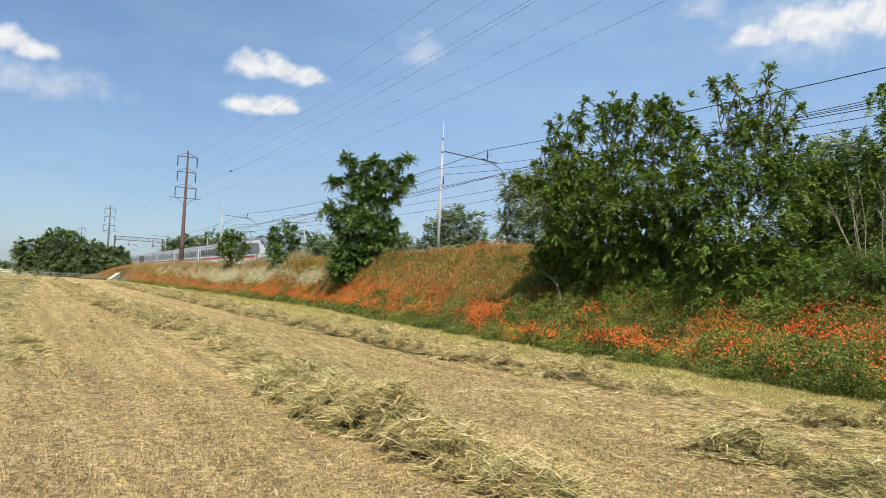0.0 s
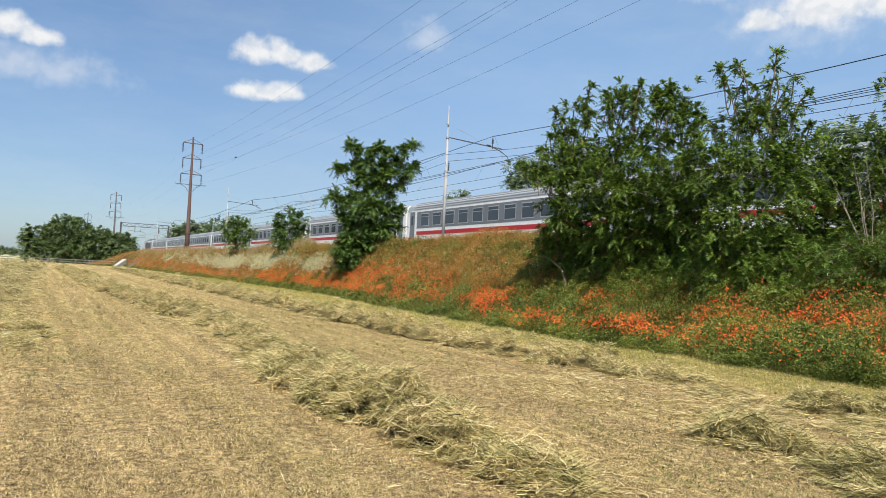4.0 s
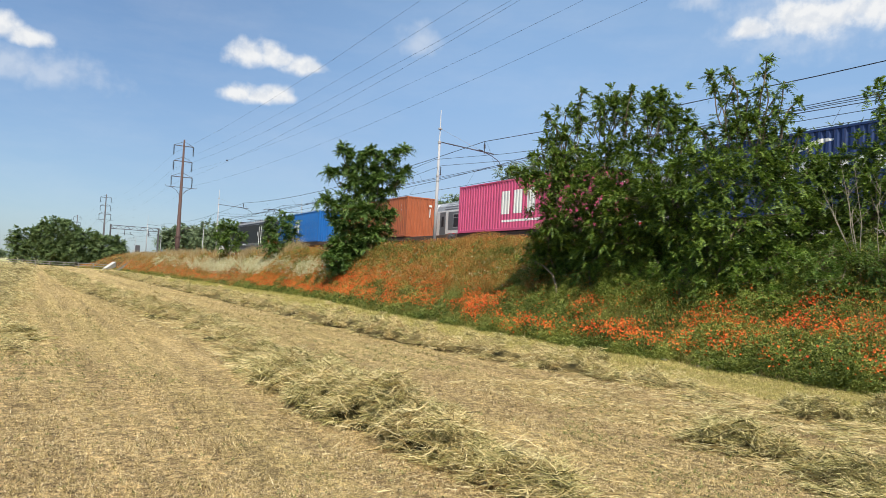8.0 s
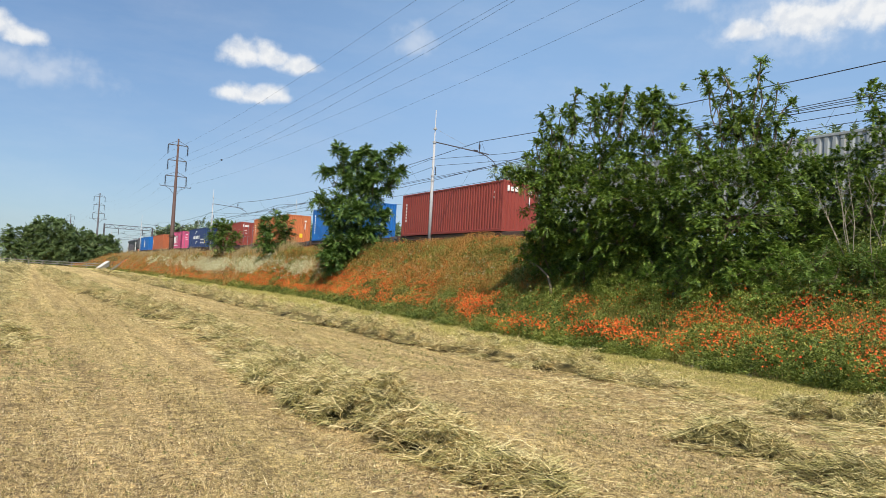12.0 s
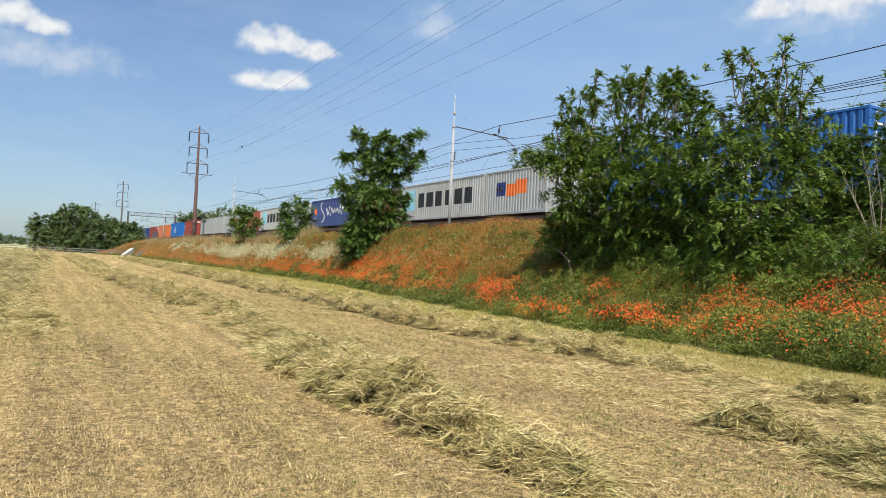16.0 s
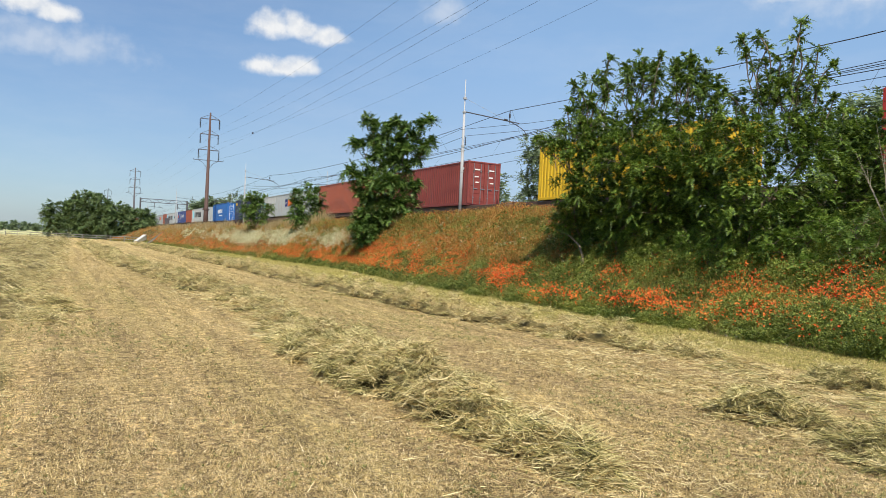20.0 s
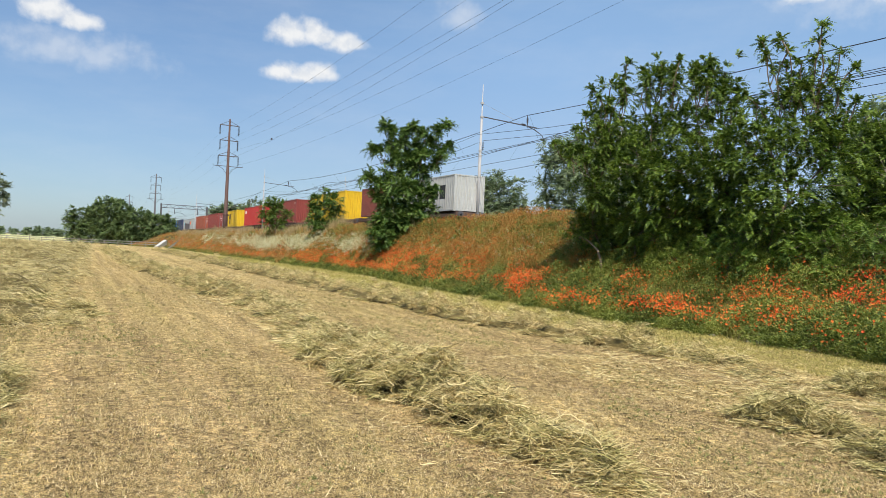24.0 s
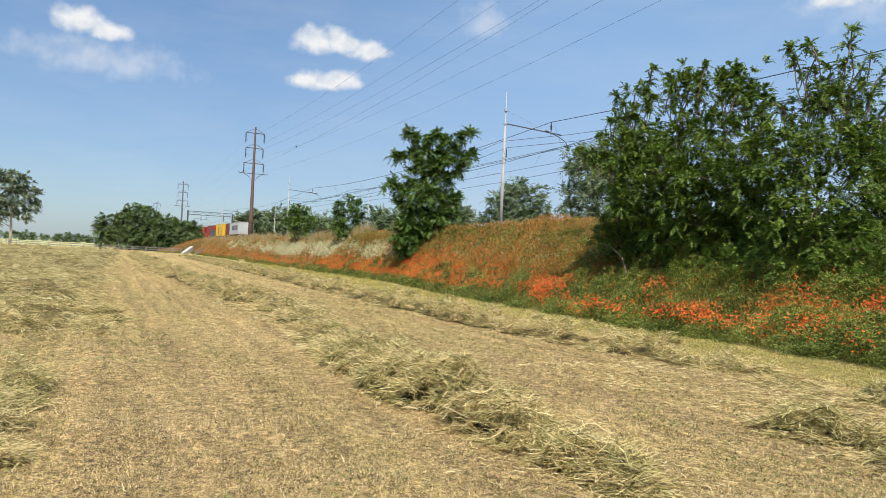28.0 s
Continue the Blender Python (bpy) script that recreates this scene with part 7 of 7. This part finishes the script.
def goods_loco():
    """A black four-axle electric locomotive with a cab at either end."""
    root = thing("freight_locomotive", "black electric locomotive hauling the goods train, red buffer beam", "locomotive")
    rings = []
    for y, w, zt in ((-8.8, 1.32, 1.95), (-8.72, 1.42, 2.12), (-8.12, 1.46, 3.7), (-7.85, 1.49, 3.86), (7.85, 1.49, 3.86), (8.12, 1.46, 3.7), (8.72, 1.42, 2.12), (8.8, 1.32, 1.95)):
        rings.append(body_ring(w, 1.05, zt, y, 0.34))
    part("body", Geo().loft(rings), M_LOCO, root)
    part("roof_hood", Geo().loft([[(-1.2, y, 3.72), (-1.0, y, 4.0), (1.0, y, 4.0), (1.2, y, 3.72)] for y in (-6.9, 6.9)]), M_LOCO_GREY, root)
    part("skirt", Geo().box(-1.42, 1.42, -8.6, 8.6, 0.62, 1.04, 0.04), M_LOCO_GREY, root)
    for sy in (-1, 1):
        part("buffer_beam", Geo().box(-1.36, 1.36, -0.12, 0.12, 0.6, 1.12, 0.05), M_STEEL, root, at=(0, sy * 8.75, 0))
        part("front_band", Geo().box(-1.26, 1.26, -0.03, 0.03, 1.16, 1.56, 0.02), M_LOCO_RED, root, "bright red band across the front", at=(0, sy * 8.82, 0))
        for x0 in (-1.14, 0.03):
            g = Geo()
            y0, y1 = sy * 8.63, sy * 8.22
            ring = [(x0, y0, 2.55), (x0 + 1.11, y0, 2.55), (x0 + 1.11, y1, 3.52), (x0, y1, 3.52)]
            g.loft([ring, [(x, y - sy * 0.08, z) for x, y, z in ring]])
            part("windscreen", g, M_GLASS, root, at=(0, sy * 0.03, 0.02))
        for sx in (-1, 1):
            part("headlight", Geo().tube([(0, -0.03, 0), (0, 0.03, 0)], 0.13, 12), M_LAMP, root, at=(sx * 0.95, sy * 8.87, 1.36))
            part("cab_window", Geo().box(-0.012, 0.012, -0.32, 0.32, 2.45, 3.15, 0.01), M_GLASS, root, at=(sx * 1.485, sy * 7.6, 0))
            part("cab_door", Geo().box(-0.012, 0.012, -0.34, 0.34, 1.15, 3.35, 0.01), M_LOCO, root, at=(sx * 1.482, sy * 6.75, 0))
            for dy in (-0.42, 0.42):
                part("grab_rail", Geo().tube([(0, 0, 1.1), (0, 0, 3.2)], 0.028, 6), M_COACH, root, at=(sx * 1.53, sy * 6.75 + dy, 0), key="grab_rail")
            part("buffer", Geo().tube([(0, 0, 0), (0, 0.4, 0), (0, 0.41, 0), (0, 0.46, 0)], [0.1, 0.1, 0.25, 0.25], 12), M_STEEL, root, at=(sx * 0.875, sy * 8.85 - (0 if sy > 0 else 0.46), 0.95), key="loco_buffer")
            part("step", Geo().box(-0.08, 0.08, -0.25, 0.25, 0.45, 0.5).box(-0.08, 0.08, -0.25, 0.25, 0.75, 0.8), M_STEEL, root, at=(sx * 1.44, sy * 6.75, 0), key="cab_step")
        wheelset_bogie(root, sy * 5.2, 2.6, 0.6)
    for sx in (-1, 1):
        part("side_grille", Geo().box(-0.01, 0.01, -5.6, 5.6, 3.3, 3.42), M_LOCO_GREY, root, at=(sx * 1.475, 0, 0))
        part("number_bar", Geo().box(-0.005, 0.005, -0.6, 1.7, 1.22, 1.30, 0.002), M_MARK_WHITE, root, at=(sx * 1.496, 0, 0))
        part("sill_strip", Geo().box(-0.01, 0.01, -8.1, 8.1, 1.06, 1.40, 0.004), M_LOCO_GREY, root, at=(sx * 1.482, 0, 0))
        part("roof_slope", Geo().loft([[(sx * 1.5, y, 3.5), (sx * 1.1, y, 3.99), (sx * 1.06, y, 3.97), (sx * 1.46, y, 3.48)] for y in (-7.0, 7.0)]), M_LOCO_ROOF, root, "light grey sloping roof edge")
        part("data_plate", Geo().box(-0.006, 0.006, -0.16, 0.16, 2.2, 2.62, 0.002), M_MARK_WHITE, root, at=(sx * 1.5, -5.7, 0))
        for y in (-3.4, 2.2, 4.6):
            part("sill_hatch", lambda: Geo().box(-0.006, 0.006, -0.14, 0.14, 1.12, 1.32, 0.002), M_INSUL, root, at=(sx * 1.498, y, 0), key="sill_hatch")
    pantograph(root, -5.6, True)
    pantograph(root, 5.6, False)
    part("roof_busbar", Geo().tube([(0.3, -4.6, 4.2), (0.3, 4.6, 4.2)], 0.03, 6).box(-0.4, 0.5, -2.5, -1.2, 3.95, 4.25, 0.04).box(-0.5, 0.5, 1.0, 3.0, 3.95, 4.2, 0.04), M_STEEL, root)
    for y in (-4.0, -3.2, 0.2, 3.6, 4.3):
        part("roof_insulator", lambda: insulator_geo(0.3, 0.09), M_INSUL, root, at=(-0.55, y, 3.95), key="loco_roof_insulator")
    return root


def express_loco():
    """A power car with a long sloping nose at its -y end."""
    root = thing("express_power_car", "grey and white express power car with sloping nose", "locomotive", group="express power cars")
    st = ((-9.5, 0.95, 0.5, 1.55), (-9.4, 1.12, 0.45, 2.02), (-9.0, 1.28, 0.42, 2.46), (-8.4, 1.38, 0.4, 2.93), (-7.7, 1.43, 0.4, 3.35), (-7.0, 1.46, 0.4, 3.66), (-6.2, 1.48, 0.4, 3.74), (-5.4, 1.48, 0.4, 3.74), (10.1, 1.48, 0.4, 3.74))
    part("body", Geo().loft([body_ring(w, zb, zt, y, 0.42) for y, w, zb, zt in st]), M_COACH, root, smooth=False)
    hood = []
    for (y, w, zb, zt), zm in zip(st, (1.0, 1.35, 1.7, 2.08, 2.48, 2.85, 3.18, 3.4)):
        low = min(zm, zt - 0.43)
        side = [(-w - 0.012, low), (-w - 0.012, zt - 0.42), (-w * 0.94, zt - 0.165), (-w * 0.73, zt - 0.02), (0.0, zt + 0.015)]
        hood.append([(x, y - 0.012, z) for x, z in side + [(-x, z) for x, z in side[-2::-1]]])
    part("cab_hood", Geo().loft(hood), M_HOOD, root, "blue-grey cab front")
    for sx in (-1, 1):
        rows = [[(sx * a, y - 0.04, z + 0.045 - 0.03 * (a > 0.5)) for a in (0.05, 0.6, 0.98)] for y, z in ((-7.0, 3.64), (-7.7, 3.35), (-8.3, 3.0))]
        front = [p for r in rows for p in r]
        quads = [(0, 1, 4, 3), (1, 2, 5, 4), (3, 4, 7, 6), (4, 5, 8, 7)]
        part("windscreen", Geo().add(front, quads), M_GLASS, root)
        rim = [(-5.95, 3.14), (-6.6, 2.84), (-7.75, 2.74), (-6.75, 3.24)]
        part("cab_window", Geo().loft([[(sx * (1.50 - 0.03 * (y < -7)), y, z) for y, z in rim], [(sx * 1.44, y, z) for y, z in rim]]), M_GLASS, root)
    roof = [(-1.458, 3.42), (-1.394, 3.577), (-1.08, 3.724), (0.0, 3.758), (1.08, 3.724), (1.394, 3.577), (1.458, 3.42)]
    part("roof_shell", Geo().loft([[(x, y, z) for x, z in roof] for y in (-5.5, 10.05)]), M_GREY, root)
    part("roof_gear", Geo().box(-0.9, 0.9, -4.6, -0.6, 3.74, 3.92, 0.05).box(-0.7, 0.7, 3.6, 8.8, 3.74, 3.88, 0.05).box(-0.5, 0.5, -0.2, 1.0, 3.74, 4.0, 0.05), M_STEEL, root)
    for sx in (-1, 1):
        part("side_panel", Geo().loft([[(-0.012, y, zl), (0.012, y, zl), (0.012, y, zh), (-0.012, y, zh)] for y, zl, zh in ((-5.7, 1.72, 1.9), (-5.45, 1.68, 2.5), (-5.1, 1.66, 2.9), (-4.6, 1.66, 3.06), (10.0, 1.66, 3.12))]), M_GREY, root, at=(sx * 1.478, 0, 0))
        part("red_stripe", Geo().box(-0.01, 0.01, -3.6, 10.0, 1.18, 1.5, 0.003), M_STRIPE, root, at=(sx * 1.482, 0, 0))
        part("cab_door", Geo().box(-0.01, 0.01, -0.32, 0.32, 1.0, 2.9, 0.01), M_GREY, root, at=(sx * 1.487, -4.5, 0))
        part("headlight", Geo().box(-0.2, 0.2, -0.04, 0.04, -0.08, 0.08, 0.02), M_LAMP, root, at=(sx * 0.62, -9.53, 1.32))
    for sy in (-1, 1):
        wheelset_bogie(root, sy * 5.9, 2.6, 0.55)
    pantograph(root, -2.2, False)
    pantograph(root, 6.2, True)
    part("apron", Geo().box(-1.2, 1.2, -9.2, -8.9, 0.15, 0.5, 0.05), M_STEEL, root)
    stand_taller(root, 1.105)
    return root


def stand_taller(root, k):
    """Raise the body of a vehicle over its running gear."""
    for me in {o.data for o in root.children_recursive if o.data and not o.name.startswith(("bogie", "wheel", "pantograph"))}:
        me.transform(Matrix.Diagonal((1.0, 1.0, k, 1.0)))
    for o in root.children:
        if o.name.startswith("pantograph"):
            o.location.z += 0.2
        elif not o.name.startswith("bogie"):
            o.location.z *= k


def coach():
    """A passenger coach, origin at rail level in its middle."""
    root = thing("passenger_coach", "white passenger coach with grey window band, red stripe and grey doors", "coach", group="coaches of the passenger train")
    h = 13.05
    part("body", Geo().loft([body_ring(1.41, 0.75, 3.72, y, 0.62) for y in (-h, h)]), M_COACH, root)
    part("roof", Geo().loft([[(-1.405, y, 3.12), (-1.32, y, 3.46), (-1.0, y, 3.72), (0, y, 3.82), (1.0, y, 3.72), (1.32, y, 3.46), (1.405, y, 3.12)] for y in (-h + 0.05, h - 0.05)]), M_SILVER, root)
    for x, z in ((-1.38, 3.24), (-1.34, 3.40), (-1.22, 3.55), (-1.05, 3.68), (-0.8, 3.76), (0.8, 3.76), (1.05, 3.68), (1.22, 3.55), (1.34, 3.40), (1.38, 3.24)):
        part("roof_rib", lambda: Geo().box(-0.025, 0.025, -h + 1.2, h - 1.2, -0.02, 0.035, 0.008), M_SILVER, root, at=(x, 0, z), key="roof_rib")
    part("underframe", Geo().box(-1.2, 1.2, -h + 0.3, h - 0.3, 0.45, 0.78, 0.03).box(-1.1, 1.1, -3.5, 3.5, 0.25, 0.5, 0.04), M_STEEL, root)
    for sx in (-1, 1):
        part("window_band", lambda: Geo().box(-0.006, 0.006, -h + 1.75, h - 1.75, 1.78, 3.02, 0.002), M_BAND, root, at=(sx * 1.413, 0, 0), key="window_band")
        part("red_stripe", lambda: Geo().box(-0.006, 0.006, -h + 1.75, h - 1.75, 1.28, 1.56, 0.002), M_STRIPE, root, at=(sx * 1.413, 0, 0), key="coach_stripe")
        for k in range(11):
            y = (k - 5) * 1.98
            w = part("window", lambda: Geo().box(-0.008, 0.008, -0.68, 0.68, 1.92, 2.88, 0.004), M_SILVER, root, at=(sx * 1.418, y, 0), key="coach_window")
            part("pane", lambda: Geo().box(-0.005, 0.005, -0.62, 0.62, 1.98, 2.6, 0.002).box(-0.005, 0.005, -0.62, 0.62, 2.64, 2.82, 0.002), M_GLASS, w, at=(sx * 0.008, 0, 0), key="coach_pane")
        for sy in (-1, 1):
            dr = part("door", lambda: Geo().box(-0.012, 0.012, -0.42, 0.42, 0.95, 3.05, 0.01), M_BAND, root, at=(sx * 1.415, sy * (h - 0.95), 0), key="coach_door")
            part("door_window", lambda: Geo().box(-0.005, 0.005, -0.17, 0.17, 2.05, 2.75, 0.004), M_GLASS, dr, at=(sx * 0.014, 0, 0), key="coach_door_window")
    for sy in (-1, 1):
        part("gangway", lambda: Geo().box(-0.75, 0.75, -0.16, 0.16, 0.95, 3.3, 0.06), M_INSUL, root, at=(0, sy * (h + 0.1), 0), key="gangway")
        wheelset_bogie(root, sy * 9.5, 2.56, 0.45)
    stand_taller(root, 1.09)
    return root


def house_fly():
    """A fly that darts past close to the standpoint."""
    root = thing("fly", "small dark fly darting past in mid-air", "insect")
    part("body", Geo().loft([[(math.cos(a) * r, y, math.sin(a) * r) for a in np.linspace(0, 2 * math.pi, 9)[:-1]] for y, r in ((-0.0048, 0.0005), (-0.0035, 0.0016), (-0.0005, 0.0020), (0.002, 0.0017), (0.0040, 0.0015), (0.0050, 0.0006))]), M_INSUL, root, smooth=True)
    for sx in (-1, 1):
        part("wing", Geo().loft([[(sx * 0.0015, 0.0012, 0.0015), (sx * 0.0055, 0.0005, 0.0032), (sx * 0.0062, -0.0030, 0.0036), (sx * 0.0022, -0.0022, 0.0018)],
                                 [(sx * 0.0015, 0.0012, 0.0017), (sx * 0.0055, 0.0005, 0.0034), (sx * 0.0062, -0.0030, 0.0038), (sx * 0.0022, -0.0022, 0.0020)]]), M_STEEL, root)
    return root


FLY = house_fly()


# the goods train: distance of each leading edge behind the datum, and the boxes that it carries
F40, F20 = 12.19, 6.06
BOXES = [
    (119.85, F40, "blue", "globe", False, "blue corrugated container with a white globe emblem"),
    (137.55, F40, "terracotta", "plain", False, "faded terracotta corrugated container with a white code"),
    (156.73, F40, "magenta", "three", True, "magenta pink corrugated container with three large white shapes"),
    (174.45, F40, "navy", "swooshes", False, "navy blue corrugated container with white emblem shapes"),
    (193.68, F40, "oxide", "plain", True, "dark oxide red container with white placards on its doors"),
    (211.70, F40, "orange", "plain", False, "bright terracotta orange corrugated container"),
    (231.12, F40, "blue", "globe", False, "blue corrugated container with a white globe emblem"),
    (249.07, F40, "oxide", "plain", False, "dark oxide red corrugated container"),
    (266.03, F40, "grey", "line", False, "pale grey corrugated container with a line of black shapes"),
    (278.35, F20, "grey", "bare", False, "short pale grey corrugated container"),
    (285.95, F40, "grey", "flag_long", False, "pale grey container with an orange and blue flag emblem"),
    (298.25, F20, "rust", "bare", False, "short rust red corrugated container"),
    (305.78, F40, "white", "six", False, "off-white container with bold black shapes and a light blue square"),
    (318.08, F20, "white", "small_six", False, "short off-white container with black shapes"),
    (325.62, F40, "violet_blue", "script", False, "violet blue container with a white script-like emblem"),
    (337.92, F20, "rust", "bare", False, "short rust brown corrugated container"),
    (345.80, F40, "white", "six", False, "off-white container with bold black shapes and a light blue square"),
    (358.10, F20, "grey", "flag", False, "short pale grey container with an orange and blue flag emblem"),
    (368.78, F40, "sky_blue", "nine", True, "bright blue container with white emblem and white door rods"),
    (387.00, F40, "slate", "gold", True, "dark slate blue container with small yellow shapes"),
    (403.85, F20, "white", "small_six", False, "short off-white container with black shapes"),
    (410.05, F40, "grey", "flag_long", False, "pale grey container with an orange and blue flag emblem"),
    (426.70, F40, "rust", "bare", True, "rust brown corrugated container with door rods"),
    (444.85, F40, "maroon", "bare", True, "maroon corrugated container with placards on its doors"),
    (464.72, F40, "yellow", "stacked", False, "yellow corrugated container with a stacked black emblem"),
    (483.10, F40, "red", "corner", False, "bright red corrugated container with a small white emblem"),
    (502.65, F40, "maroon", "bare", False, "dull maroon corrugated container"),
    (520.85, F40, "yellow", "stacked", False, "ochre yellow corrugated container with a stacked black emblem"),
    (537.85, F20, "brown", "bare", False, "short dark brown corrugated container"),
    (544.22, F40, "white", "six", False, "off-white container with bold black shapes, last on the train"),
]
GOODS = []
for lead, length, colour, marks, doors, label in BOXES:
    low = colour in ("white", "grey", "violet_blue") or length == F20
    GOODS.append((container(colour, length, marks, doors, label, LOW if low else CH), lead + length / 2, 1.27 if low else 1.17))
WAGONS = [(119.2, 136.4), (136.6, 155.8), (156.0, 173.4), (173.6, 192.6), (192.8, 210.6), (210.8, 229.9), (230.1, 247.9), (248.1, 265.1), (265.3, 285.0), (285.2, 304.9), (305.1, 324.8), (325.0, 344.7),
          (344.9, 364.8), (365.0, 384.6), (384.8, 402.9), (403.1, 423.2), (423.4, 442.6), (442.8, 461.6), (461.8, 481.0), (481.2, 500.6), (500.8, 518.8), (519.0, 536.6), (536.8, 557.2)]
for a, b in WAGONS:
    GOODS.append((container_wagon(b - a), (a + b) / 2, 0.0))
GOODS.append((goods_loco(), 107.15, 0.0))

EXPRESS = [(express_loco(), 10.2, 0.0)]
first = coach()
EXPRESS.append((first, 20.5 + 13.2, 0.0))
for k in range(1, 8):
    EXPRESS.append((copy_thing(first, pose(0, 0, 0)), 20.5 + 13.2 + 26.4 * k, 0.0))
EXPRESS.append((copy_thing(EXPRESS[0][0], pose(0, 0, 0)), 20.5 + 26.4 * 8 + 10.4, 180.0))


def motions():
    """The goods train leaves along +y and gathers speed; the express comes along -y."""
    times = range(0, 29, 2)
    for ob, behind, lift in GOODS:
        walk(ob, [(t, pose(X_NEAR, 23.897 * t + 0.0461 * t * t - behind, RAIL + lift)) for t in times])
    way = ((0, 1.2, -0.6, 2.9), (0.8, 0.467, 0.976, 2.226), (0.9, 0.326, 1.098, 2.101), (1, 0.172, 1.185, 1.959), (1.1, 0.020, 1.232, 1.811), (1.2, -0.118, 1.242, 1.673), (1.4, -0.465, 1.12, 1.295), (3, -1.5, -0.5, 0.03), (28, -1.5, -0.5, 0.03))
    walk(FLY, [(t, pose(x, y, z, -35, 0, 95)) for t, x, y, z in way])
    for ob, behind, turn in EXPRESS:
        walk(ob, [(t, pose(X_FAR, 92.1 - 28.0 * t + behind, RAIL, 0, 0, turn)) for t in times])


motions()
